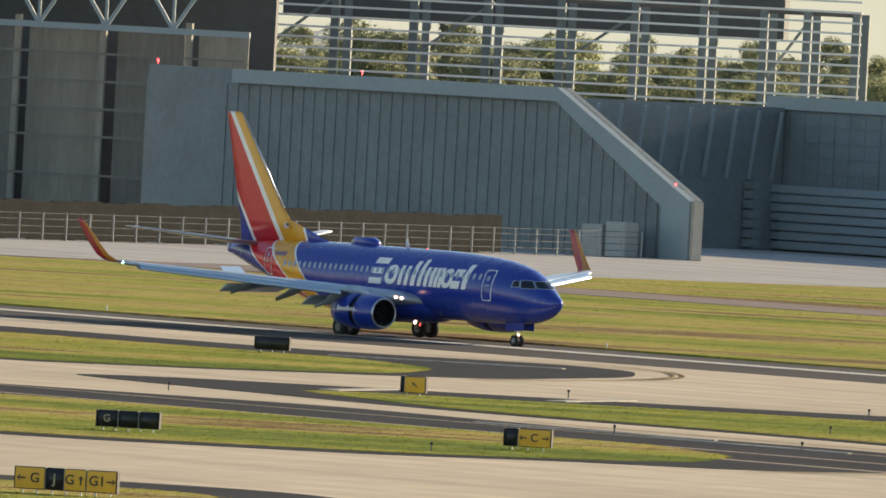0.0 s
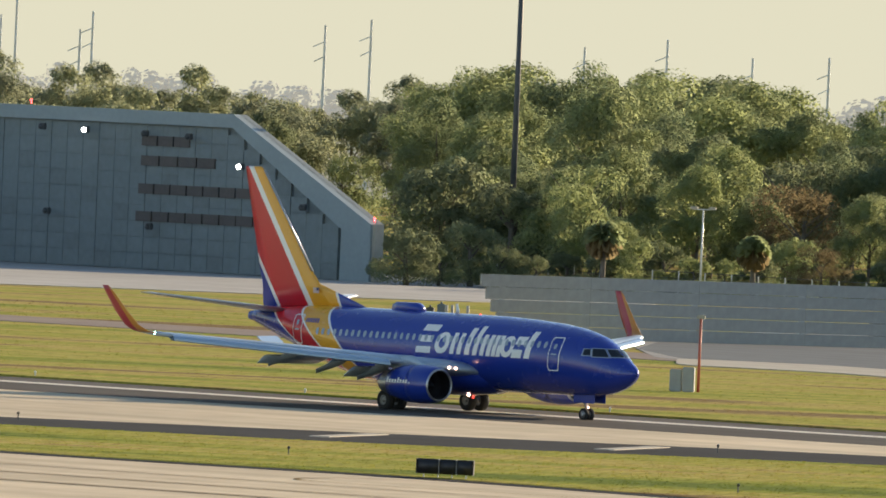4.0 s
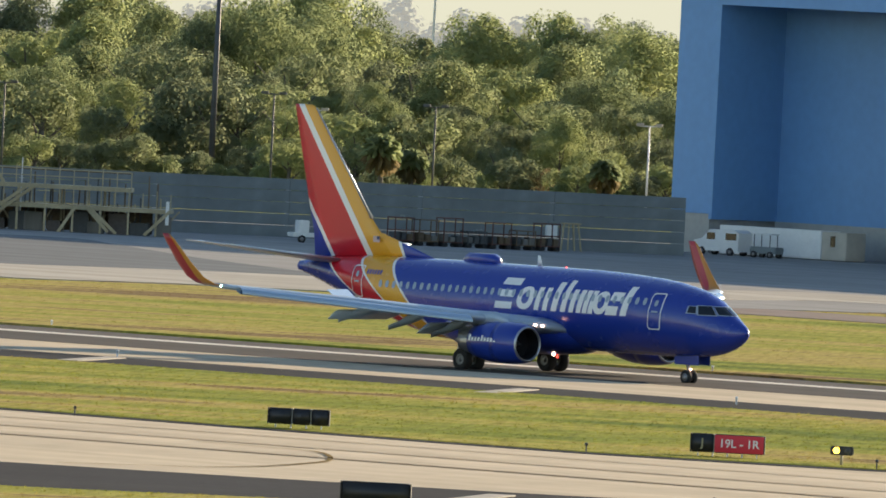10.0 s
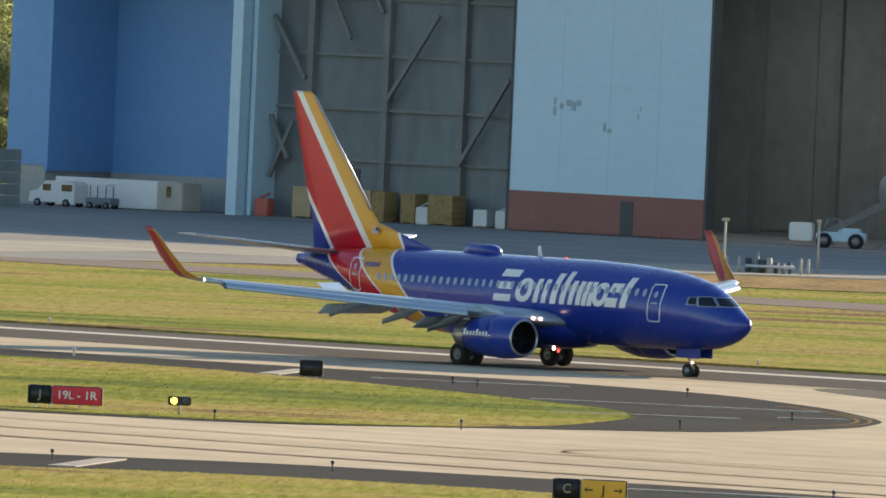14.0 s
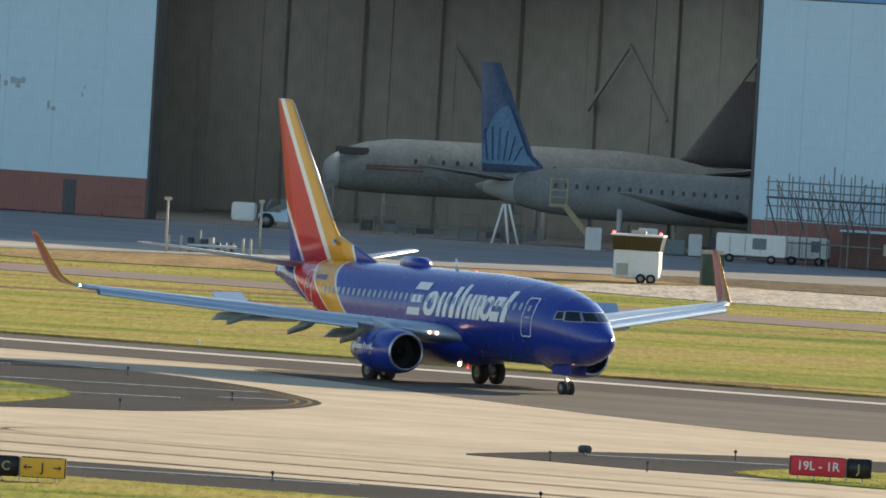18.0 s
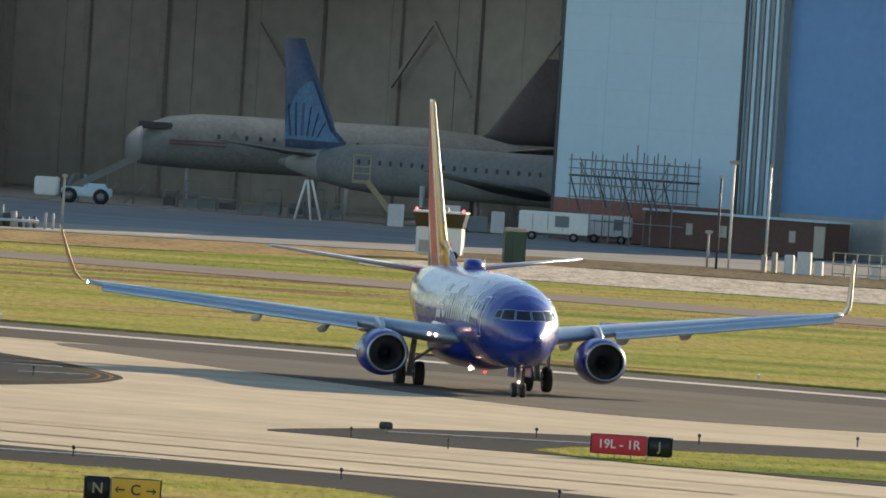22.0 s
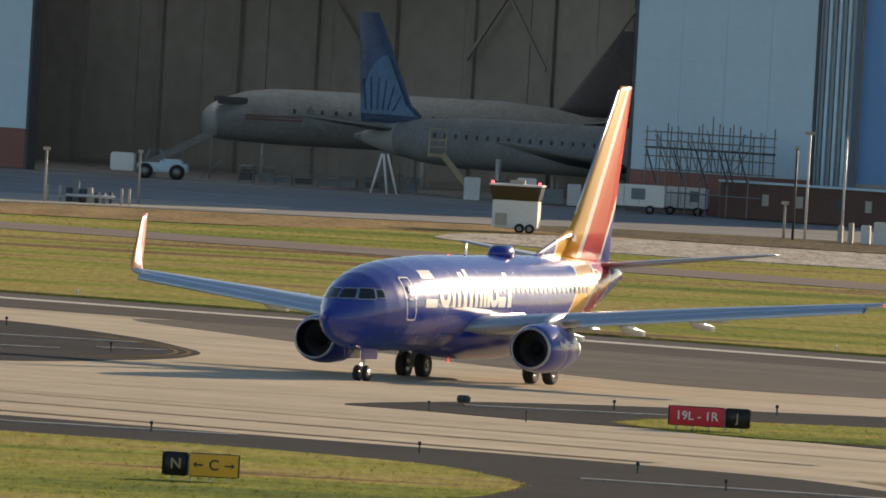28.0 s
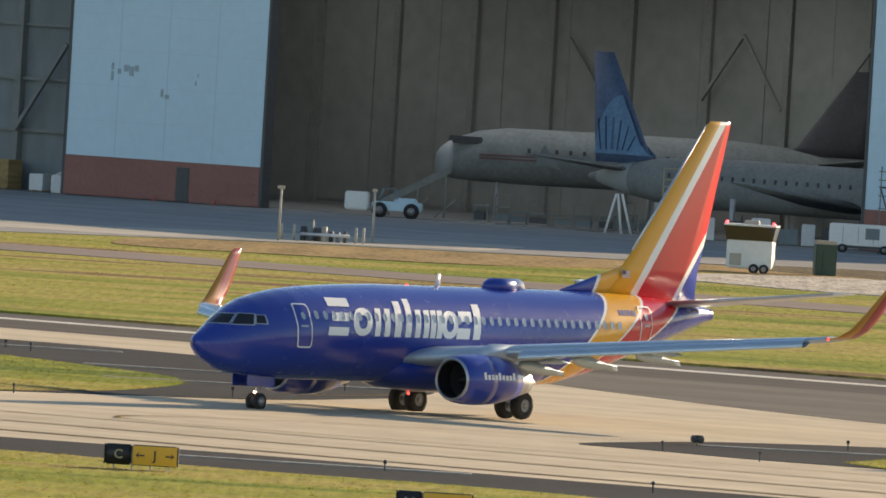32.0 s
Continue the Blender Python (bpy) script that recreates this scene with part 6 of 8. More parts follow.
def sow(spots, name, paint, label):
    """Three short blades at each spot, in one mesh."""
    spots = np.concatenate(spots)
    n = len(spots)
    blades = []
    for b in range(3):
        ang, lean = nrng.uniform(0, math.pi, n), nrng.normal(0, .06, (n, 2))
        hgt, wid = nrng.uniform(.02, .06, n) * spots[:, 3], nrng.uniform(.015, .045, n) * spots[:, 3]
        c = spots[:, :3] + np.concatenate([nrng.normal(0, .10, (n, 2)), np.zeros((n, 1))], 1)
        d = np.stack([np.cos(ang) * wid, np.sin(ang) * wid, np.zeros(n)], 1)
        up = np.concatenate([lean, hgt[:, None]], 1)
        blades.append(np.stack([c - d, c + d, c + up + d * .3, c + up * .9 - d * .3], 1))
    co = np.concatenate(blades).reshape(-1, 3)
    me = bpy.data.meshes.new(name)
    me.from_pydata(co.tolist(), [], np.arange(len(co)).reshape(-1, 4).tolist())
    me.materials.append(paint)
    tagged(put(name, me), label, "grass", "", "stuff")


sow(lawn_spots, "grass_tufts", blade_paint("grass_blades", -.012), "short green and golden grass tufts on the islands")
sow(field_spots, "grass_tufts", blade_paint("dry_grass_blades", .028), "short dry golden grass tufts beyond the runway")


# ---- airfield signs, lights and loose things ----
def letters(txt, size, mat, parent, m, nm="lettering"):
    """Words in the built-in font, as a thin mesh."""
    cu = bpy.data.curves.new("words", "FONT")
    cu.body, cu.size, cu.align_x, cu.align_y, cu.extrude, cu.offset = txt, size, "CENTER", "CENTER", .006, size * .016
    tmp = bpy.data.objects.new("words", cu)
    scene.collection.objects.link(tmp)
    bpy.context.view_layer.update()
    me = bpy.data.meshes.new_from_object(tmp.evaluated_get(bpy.context.evaluated_depsgraph_get()))
    bpy.data.objects.remove(tmp)
    me.materials.clear()
    me.materials.append(mat)
    return put(nm, me, parent, m)


def arrow(parent, cx, cz, s, turn, mat, y):
    bm = bmesh.new()
    pts = [(-.5, 0), (-.2, .3), (-.05, .3), (-.26, .09), (.5, .09), (.5, -.09), (-.26, -.09), (-.05, -.3), (-.2, -.3)]
    c, q = math.cos(turn), math.sin(turn)
    bm.faces.new([bm.verts.new((cx + s * (x * c - z * q), y, cz + s * (x * q + z * c))) for x, z in pts])
    part("arrow", bm, mat, parent)


def airfield_sign(x, y, panels, h, label, turn=0.0, back=False):
    """A low lit sign: panels of (width, colour, text, arrow turns). Rounded ends, short legs."""
    s = thing("airfield_sign", pose(x, y, .1, 0, 0, turn), label, "airfield sign", "airfield signs")
    total = sum(p[0] for p in panels)
    u = -total / 2
    for i, (w, col, txt, arrows) in enumerate(panels):
        bm = bmesh.new()
        box(bm, u + w / 2, 0, .16, w - .01, .40, h, .05)
        face = part("sign_box", bm, M_BLACK, s, "black rounded sign box", True)
        if col is not None:
            bm = bmesh.new()
            rows = [[bm.verts.new((u + w / 2 + e * (w / 2 - .03), -.206 - .03 * math.cos(q * math.pi / 2), .16 + h / 2 + q * (h / 2 - .03))) for e in (-1, 1)] for q in (-1, -.6, -.2, .2, .6, 1)]
            for r0, r1 in zip(rows, rows[1:]):
                bm.faces.new((r0[0], r0[1], r1[1], r1[0]))
            part("sign_face", bm, col, face, "coloured sign face", True)
            ink = M_WHITE if col is M_SIGNR else M_BLACK
        else:
            ink = M_DIMY
        if txt:
            letters(txt, h * .62, ink, face, pose(u + w / 2 + (.0 if not arrows else arrows[0][2]), -.244, .16 + h * .5, 90))
        for ax, turn_a, _ in arrows:
            arrow(face, u + w / 2 + ax, .16 + h * .5, h * .42, turn_a, ink, -.246)
        for e in ([0] if i == 0 else []) + [w]:      # ribs at the joints and ends
            bm = bmesh.new()
            box(bm, u + e, 0, .15, .045, .43, h + .02, .02)
            part("rib", bm, M_RIB if 0 < u + e + total / 2 < total - .01 else M_BLACK, s, "dull metal rib")
        u += w
    n = max(2, int(total / .55))
    for k in range(n):
        bm = bmesh.new()
        box(bm, -total / 2 + (k + .5) * total / n, 0, -.04, .06, .06, .26)
        part("leg", bm, M_STEEL, s)
    return s


M_RIB = material("dull_rib_metal", (0.22, 0.22, 0.21), 0.5, 0.4, 0.15, 3)
M_DIMY = material("dull_yellow_paint", (0.36, 0.31, 0.17), 0.6, spread=0.1, scale=3)
L_, R_, U_ = 0.0, math.pi, -math.pi / 2
Y_, K_, RD = M_SIGNY, None, M_SIGNR
airfield_sign(-198.5, 922.4, [(1.9, K_, "", [])], .72, "plain black back of a taxiway sign on grass")
airfield_sign(-263.5, 1281, [(1.75, K_, "", [])], .8, "plain black back of a sign by the run-up apron")
airfield_sign(-172.6, 835.2, [(.18, K_, "", []), (1.05, Y_, "", [(0, -.6, 0)])], .8, "small lit yellow direction sign at the runway edge")
airfield_sign(-163.8, 732.7, [(.95, K_, "G", []), (.9, K_, "", []), (.9, K_, "", [])], .72, "black taxiway sign in three sections on grass")
airfield_sign(-147.8, 740.1, [(.62, K_, "", []), (1.45, Y_, "C", [(-.5, L_, 0), (.5, R_, 0)])], .78, "black and yellow direction sign on grass")
airfield_sign(-143.5, 632.0, [(1.15, Y_, "G", [(-.32, L_, .2)]), (.72, K_, "J", []), (.85, Y_, "G", [(.22, U_, -.2)]), (1.15, Y_, "G1", [(.36, R_, -.16)])], .82, "long yellow and black direction sign by the taxiway")
for x, y in ((-107.3, 768.7), (-57.7, 720.9)):
    airfield_sign(x, y, [(1.0, K_, "", []), (.78, K_, "", []), (.75, K_, "", [])], .66, "black back of a three-section sign on grass")
airfield_sign(-93.1, 833.0, [(.16, K_, "", []), (1.65, Y_, "C4", [(-.52, -.75, .2)])], .82, "yellow exit sign at the runway edge")
airfield_sign(-46.3, 614.0, [(2.45, K_, "", [])], .78, "plain black back of a sign on grass")
airfield_sign(-39.4, 711.1, [(.95, K_, "J", []), (2.05, RD, "19L - 1R", [])], .76, "red and black runway hold sign on grass")
airfield_sign(-32.3, 779.9, [(1.0, K_, "", [])], .72, "plain black back of a small sign")
airfield_sign(-15.4, 610.6, [(.95, K_, "C", []), (1.6, Y_, "J", [(-.52, L_, 0), (.52, R_, 0)])], .72, "black and yellow taxiway sign on grass")
airfield_sign(13.7, 670.1, [(2.15, RD, "19L - 1R", []), (.95, K_, "J", [])], .76, "red and black runway hold sign beside grass")
airfield_sign(-4.8, 573.9, [(.85, K_, "N", []), (1.65, Y_, "C", [(-.52, L_, 0), (.52, R_, 0)])], .78, "black and yellow taxiway sign on grass")


def guard_light(x, y, lit):
    g = thing("guard_light", pose(x, y, .12), "twin runway guard light on a short post", "airfield light")
    bm = bmesh.new()
    rod(bm, (0, 0, -.12), (0, 0, .45 if lit else .15), .06)
    part("post", bm, M_YSTEEL, g)
    bm = bmesh.new()
    if lit:
        box(bm, 0, 0, .38, .95, .22, .36, .05)
    else:
        box(bm, 0, 0, .05, .52, .2, .3, .05)
    hd = part("housing", bm, M_BLACK, g)
    for dx in (-.22, .24):
        bm = bmesh.new()
        lathe(bm, [(0, .02), (.0, .13), (.05, .14)], 14, "y", (dx * (1 if lit else .6), -.14, .56 if lit else .2))
        part("lens", bm, M_YLAMP if (lit and dx < 0) else M_DSTEEL, hd, "amber lens" if lit and dx < 0 else "dark lens")


guard_light(-34.6, 708.1, True)
guard_light(4.4, 688.4, False)

edge = thing("edge_light", pose(0, 0, 0), "small blue taxiway edge light on a stem", "airfield light", "edge lights")
bm = bmesh.new()
rod(bm, (0, 0, 0), (0, 0, .3), .035, seg=6)
part("stem", bm, M_DSTEEL, edge)
bm = bmesh.new()
bmesh.ops.create_uvsphere(bm, u_segments=8, v_segments=6, radius=.075, matrix=pose(0, 0, .34))
part("globe", bm, M_TINT, edge, "", True)
spots = [(-7.1, 627.5), (2.5, 620.7), (10.1, 611.1), (12.9, 596.6), (3.0, 676.5), (6.7, 669.4), (10.4, 693.6), (17.0, 700), (23.7, 711.2), (-15.5, 779), (-10.3, 742.8), (-14.6, 721.1),
         (-26.1, 783), (-24.9, 780.7), (-23.1, 705.8), (-33, 704.6), (-44.9, 707.2), (-35.7, 637.2), (-25.5, 637.8), (-67.2, 723.2), (-87.3, 845.2), (-86, 845), (-168.4, 852.8), (-152.4, 848.2),
         (-139.7, 848.6), (-152.2, 782), (-141.3, 770), (-149.9, 729.7), (-136.4, 767), (-146.5, 805.4), (-119, 800), (-94, 767), (-105, 848), (-181, 818), (-133.5, 748)]
edge.matrix_basis = pose(*spots[0], .08)
for x, y in spots[1:]:
    copy_thing(edge, pose(x, y, .08))
white_l = thing("runway_light", pose(*plan(-700, -657), .02), "white runway edge light on grass", "airfield light", "runway lights")
bm = bmesh.new()
rod(bm, (0, 0, 0), (0, 0, .25), .05, seg=6)
part("stem", bm, M_STEEL, white_l)
bm = bmesh.new()
bmesh.ops.create_uvsphere(bm, u_segments=8, v_segments=6, radius=.075, matrix=pose(0, 0, .3))
part("globe", bm, M_WHITE, white_l, "white globe", True)
for k in range(9):
    copy_thing(white_l, pose(*plan(-860 + k * 46, -657), .05))
for x, y in ((-44.5, 808.6), (-76.1, 839.6)):
    copy_thing(white_l, pose(x, y, .08))


# ---- posts, masts and lamps ----
def lot_lamp(x, y, h, mat):
    p = thing("lamp_post", pose(x, y, 0), "grey lamp post with twin box heads", "lamp post", "car park lamps")
    bm = bmesh.new()
    rod(bm, (0, 0, 0), (0, 0, h), .1, .07, 8)
    part("pole", bm, mat, p)
    bm = bmesh.new()
    beam(bm, (-.85, 0, h), (.85, 0, h), .09, .09)
    part("crossarm", bm, mat, p)
    for dx in (-.75, .75):
        bm = bmesh.new()
        box(bm, dx, -.05, h - .02, .62, .45, .24, .04)
        part("lamp_head", bm, M_CREAM if mat is M_STEEL else M_DSTEEL, p)


def bearing(az, d):
    return d * math.tan(radians(az)), d


for az, d, h in ((-4.572, 1420, 8.5), (-3.479, 1400, 8.7), (-4.71, 1425, 9.6), (-5.59, 1430, 9.4), (-4.18, 1425, 9.2), (-7.14, 1430, 7.6)):
    lot_lamp(*bearing(az, d), h, M_STEEL if h < 9 else M_DSTEEL)


def tall_mast(x, y, h, r):
    p = thing("floodlight_mast", pose(x, y, 0), "tall dark floodlight mast behind the wall", "mast")
    bm = bmesh.new()
    rod(bm, (0, 0, 0), (0, 0, h), r, r * .62, 10)
    part("pole", bm, M_DSTEEL, p)
    bm = bmesh.new()
    beam(bm, (-1.6, 0, h - 1.0), (1.6, 0, h - 1.0), .14, .14)
    beam(bm, (-1.6, 0, h), (1.6, 0, h), .12, .12)
    part("crossarm", bm, M_DSTEEL, p)
    for k in range(4):
        bm = bmesh.new()
        box(bm, -1.5 + k, -.2, h - .15, .5, .4, .5, .08)
        part("floodlight", bm, M_DSTEEL, p)


tall_mast(*bearing(-4.905, 1470), 20.7, .29)
tall_mast(*bearing(-7.765, 1490), 34, .3)
for az, h in ((-9.46, 23), (-9.41, 26), (-9.2, 21.5), (-9.16, 24), (-8.4, 23.5), (-8.25, 24.5), (-7.28, 23.5), (-7.55, 22), (-10.1, 27), (-10.06, 24), (-9.98, 24), (-9.52, 26), (-7.0, 21.5), (-6.75, 22), (-4.2, 23), (-5.9, 22)):
    p = thing("power_pole", pose(*bearing(az, 2350), 0), "thin far power pole on the skyline", "power pole", "power poles")
    bm = bmesh.new()
    rod(bm, (0, 0, 0), (0, 0, h), .3, .16, 6)
    part("pole", bm, M_STEEL, p)
    if h < 25:
        bm = bmesh.new()
        beam(bm, (-1.6, 0, h - 3), (.2, 0, h - 2.2), .14, .14)
        beam(bm, (-1.4, 0, h - 5), (.2, 0, h - 4.2), .14, .14)
        part("crossarm", bm, M_STEEL, p)


def marker_post(x, y, h, mat, head, label):
    p = thing("marker_post", pose(x, y, 0), label, "post")
    bm = bmesh.new()
    rod(bm, (0, 0, 0), (0, 0, h), .09, .08, 8)
    part("pole", bm, mat, p)
    bm = bmesh.new()
    box(bm, 0, 0, h - .02, head, .25, .22, .04)
    part("head", bm, M_CREAM, p)
    return p


marker_post(-127.0, 1015, 4.3, M_REDPOST, .5, "slim red post with a small lamp on grass")
p = marker_post(-20.5, 1130, 3.4, M_CREAM, .5, "cream post with a small head beside the apron")
marker_post(-14.6, 1141, 3.4, M_CREAM, .35, "cream post with a small head beside the apron")
marker_post(27.7, 1150, 2.3, M_CREAM, .5, "short cream post with a sensor head")
marker_post(29.0, 1146, 7.0, M_WHITE, .7, "tall white pole with a small box near its top")
marker_post(28.2, 1146, 6.0, M_DSTEEL, .3, "slim dark pole beside the white one")
marker_post(31.4, 1146, 6.9, M_STEEL, .2, "slim leaning grey pole by the fence")
bm = bmesh.new()
for dx, h in ((0, 1.3), (.75, 1.45)):
    box(bm, dx, 0, 0, .7, .5, h, .05)
tagged(part("power_cabinet", bm, M_BARE, None, m=pose(-128.2, 1014, 0)), "two grey metal power cabinets on grass", "cabinet")
# valve and pump cluster between the posts
pump = thing("pump_station", pose(-18.0, 1135, 0), "dark pipes and pumps with yellow bollards", "pump station")
for k in range(7):
    bm = bmesh.new()
    rod(bm, (-1.0 + k * .45, rng.uniform(-.3, .3), 0), (-1.0 + k * .45, 0, rng.uniform(.7, 1.5)), rng.uniform(.12, .26), seg=10)
    part("pump", bm, (M_DSTEEL, M_GPANEL, M_DSTEEL, M_CREAM)[k % 4], pump)
bm = bmesh.new()
rod(bm, (-1.2, -.4, .5), (2.0, -.4, .5), .1)
part("pipe", bm, M_STEEL, pump)
for dx in (-2.4, -1.6, 2.4, 2.9):
    bm = bmesh.new()
    rod(bm, (dx, -.5, 0), (dx, -.5, 1.1), .09, seg=8)
    part("bollard", bm, M_CREAM, pump)

# ---- mobile lookout booth, portable toilet, carts ----
booth = thing("lookout_booth", pose(9.8, 1114, 0, 0, 0, -6), "white mobile lookout booth with dark tinted glass and red lamps", "trailer")
bm = bmesh.new()
box(bm, 0, 0, .35, 2.9, 2.3, 1.75, .06)
part("body", bm, M_WHITE, booth)
bm = bmesh.new()
v = [bm.verts.new((sx * w, sy * d, z)) for z, w, d in ((2.1, 1.46, 1.16), (3.0, 1.66, 1.32)) for sx, sy in ((-1, -1), (1, -1), (1, 1), (-1, 1))]
for i in range(4):
    bm.faces.new((v[i], v[(i + 1) % 4], v[4 + (i + 1) % 4], v[4 + i]))
part("window_band", bm, M_TINT, booth, "brown tinted glass all round")
bm = bmesh.new()
box(bm, 0, 0, 3.0, 3.4, 2.75, .12, .03)
part("roof", bm, M_WHITE, booth)
bm = bmesh.new()
box(bm, 0, 0, 3.12, .95, .8, .25, .05)
part("air_conditioner", bm, M_CREAM, booth)
for dx in (-1.5, 1.5):
    bm = bmesh.new()
    bmesh.ops.create_uvsphere(bm, u_segments=8, v_segments=6, radius=.1, matrix=pose(dx, -1.1, 3.2))
    part("red_lamp", bm, M_RLAMP, booth, "red roof lamp", True)
for dx in (.35, 1.0):
    bm = bmesh.new()
    lathe(bm, [(-.1, .1), (-.1, .31), (.1, .31), (.1, .1)], 18, "y", (dx, -1.2, .32), close=True)
    w = part("wheel", bm, M_TYRE, booth, "", True)
    bm = bmesh.new()
    lathe(bm, [(-.11, .02), (-.11, .16)], 12, "y", (dx, -1.21, .32))
    part("hub", bm, M_HUB, w)
bm = bmesh.new()
box(bm, -.85, -1.17, .5, .75, .03, .75)
part("hatch", bm, M_CREAM, booth)
loo = thing("portable_toilet", pose(14.6, 1119, 0, 0, 0, 8), "dark green portable toilet with pale roof", "portable toilet")
bm = bmesh.new()
box(bm, 0, 0, .05, 1.35, 1.2, 2.0, .06)
part("cabin", bm, M_GREEN, loo)
bm = bmesh.new()
box(bm, 0, 0, 2.05, 1.42, 1.28, .24, .1)
part("roof", bm, M_CREAM, loo)
bm = bmesh.new()
box(bm, .15, -.62, .15, .75, .05, 1.8, .02)
part("door", bm, M_GREEN, loo)


def wheel(bm_parent, x, y, r, w=.22):
    bm = bmesh.new()
    lathe(bm, [(-w / 2, r * .5), (-w / 2, r * .92), (0, r), (w / 2, r * .92), (w / 2, r * .5)], 18, "y", (x, y, r))
    t = part("wheel", bm, M_TYRE, bm_parent, "", True)
    bm = bmesh.new()
    lathe(bm, [(-w / 2, .03), (-w / 2 - .01, r * .5), (w / 2, r * .5), (w / 2, .03)], 12, "y", (x, y, r), close=True)
    part("hub", bm, M_HUB, t, "", True)


def generator(x, y, L, h, label, grille):
    g = thing("generator_trailer", pose(x, y, 0, 0, 0, -6), label, "trailer", "ground power carts")
    bm = bmesh.new()
    box(bm, 0, 0, .55, L, 1.7, h - .55, .07)
    part("body", bm, M_WHITE, g)
    bm = bmesh.new()
    box(bm, 0, 0, .35, L * .98, 1.4, .22)
    part("chassis", bm, M_DSTEEL, g)
    for dx in (-L * .3, L * .3):
        wheel(g, dx, -.8, .33)
    bm = bmesh.new()
    box(bm, grille, -.86, h * .5, L * .2, .05, h * .38)
    part("grille", bm, M_GPANEL, g)
    for k in range(3):
        bm = bmesh.new()
        box(bm, -L * .3 + k * L * .22, -.87, .75, .03, .03, h - .95)
        part("panel_seam", bm, M_GPANEL, g)
    return g


generator(18.7, 1226, 4.9, 2.05, "long white ground power trailer on the apron", .6)
generator(22.6, 1229.5, 3.2, 2.0, "white air-conditioning trailer on the apron", .7)
tug = thing("pushback_tug", pose(-15.4, 1262, 0, 0, 0, -4), "white aircraft tug with large wheels by the hangar", "tug")
bm = bmesh.new()
box(bm, -2.0, 0, .5, 1.7, 1.8, 1.3, .1)
part("rear_box", bm, M_WHITE, tug)
bm = bmesh.new()
box(bm, .9, 0, .55, 3.6, 1.7, .65, .1)
box(bm, 1.5, 0, 1.1, 1.6, 1.5, .4, .12)
part("body", bm, M_HPALE, tug)
for a, b in (((-.5, -.7, 1.2), (-.1, -.7, 2.15)), ((1.0, -.7, 1.2), (.7, -.7, 2.15)), ((-.1, -.7, 2.15), (.7, -.7, 2.15)), ((-.5, .7, 1.2), (-.1, .7, 2.15)), ((1.0, .7, 1.2), (.7, .7, 2.15))):
    bm = bmesh.new()
    rod(bm, a, b, .05)
    part("cab_bar", bm, M_GPANEL, tug)
for dx in (-.3, 2.0):
    wheel(tug, dx, -.85, .58, .35)
stairs = thing("boarding_stairs", pose(-13.2, 1272, 0), "grey mobile boarding stairs in the hangar", "stairs")
bm = bmesh.new()
beam(bm, (-2.5, -.5, 1.0), (2.2, -.5, 3.6), .25, .5)
beam(bm, (-2.5, .5, 1.0), (2.2, .5, 3.6), .25, .5)
part("flight", bm, M_INSTEEL, stairs)
bm = bmesh.new()
for q in (-2, 0, 2):
    rod(bm, (q, -.5, 0), (q, -.5, 1.2 + (q + 2.5) * .55), .07)
    rod(bm, (q - .8, -.5, 0), (q + .8, -.5, 1.5), .05)
part("legs", bm, M_INSTEEL, stairs)
dock = thing("tail_dock", pose(1.5, 1250, 0), "pale trestle and yellow steps under a jet's tail", "work stand")
bm = bmesh.new()
for a, b in (((-1.0, 0, 0), (-.3, 0, 2.9)), ((.2, 0, 0), (-.2, 0, 2.9)), ((.9, 0, 0), (.1, 0, 2.9))):
    rod(bm, a, b, .09)
part("trestle", bm, M_WHITE, dock)
for q in (0, .8):
    bm = bmesh.new()
    beam(bm, (4.0, q, 3.1), (6.4, q, .3), .12, .4)
    part("stringer", bm, M_YSTEEL, dock)
bm = bmesh.new()
box(bm, 3.6, .4, 2.9, 1.3, 1.2, .2)
part("platform", bm, M_YSTEEL, dock)
for z in (3.6, 4.1, 4.9):
    bm = bmesh.new()
    beam(bm, (3.0, 0, z), (4.2, 0, z), .08, .08)
    part("rail", bm, M_YSTEEL, dock)
for q in (3.0, 4.2):
    bm = bmesh.new()
    beam(bm, (q, 0, 2.9), (q, 0, 4.9), .1, .1)
    part("rail_post", bm, M_YSTEEL, dock)
for k in range(9):
    x = 8 + k * 1.7 + rng.uniform(-.4, .4)
    bm = bmesh.new()
    hgt = rng.uniform(.8, 1.8)
    box(bm, 0, 0, .12, rng.uniform(.9, 1.6), 1.1, hgt, .05)
    if k % 2:
        rod(bm, (.2, 0, hgt), (.25, 0, hgt + .6), .05)
    tagged(part("equipment_cart", bm, (M_STEEL, M_DSTEEL, M_WHITE, M_GPANEL)[k % 4], None, m=pose(x, 1240, .0)), "grey service cart among hangar equipment", "cart", "hangar carts")

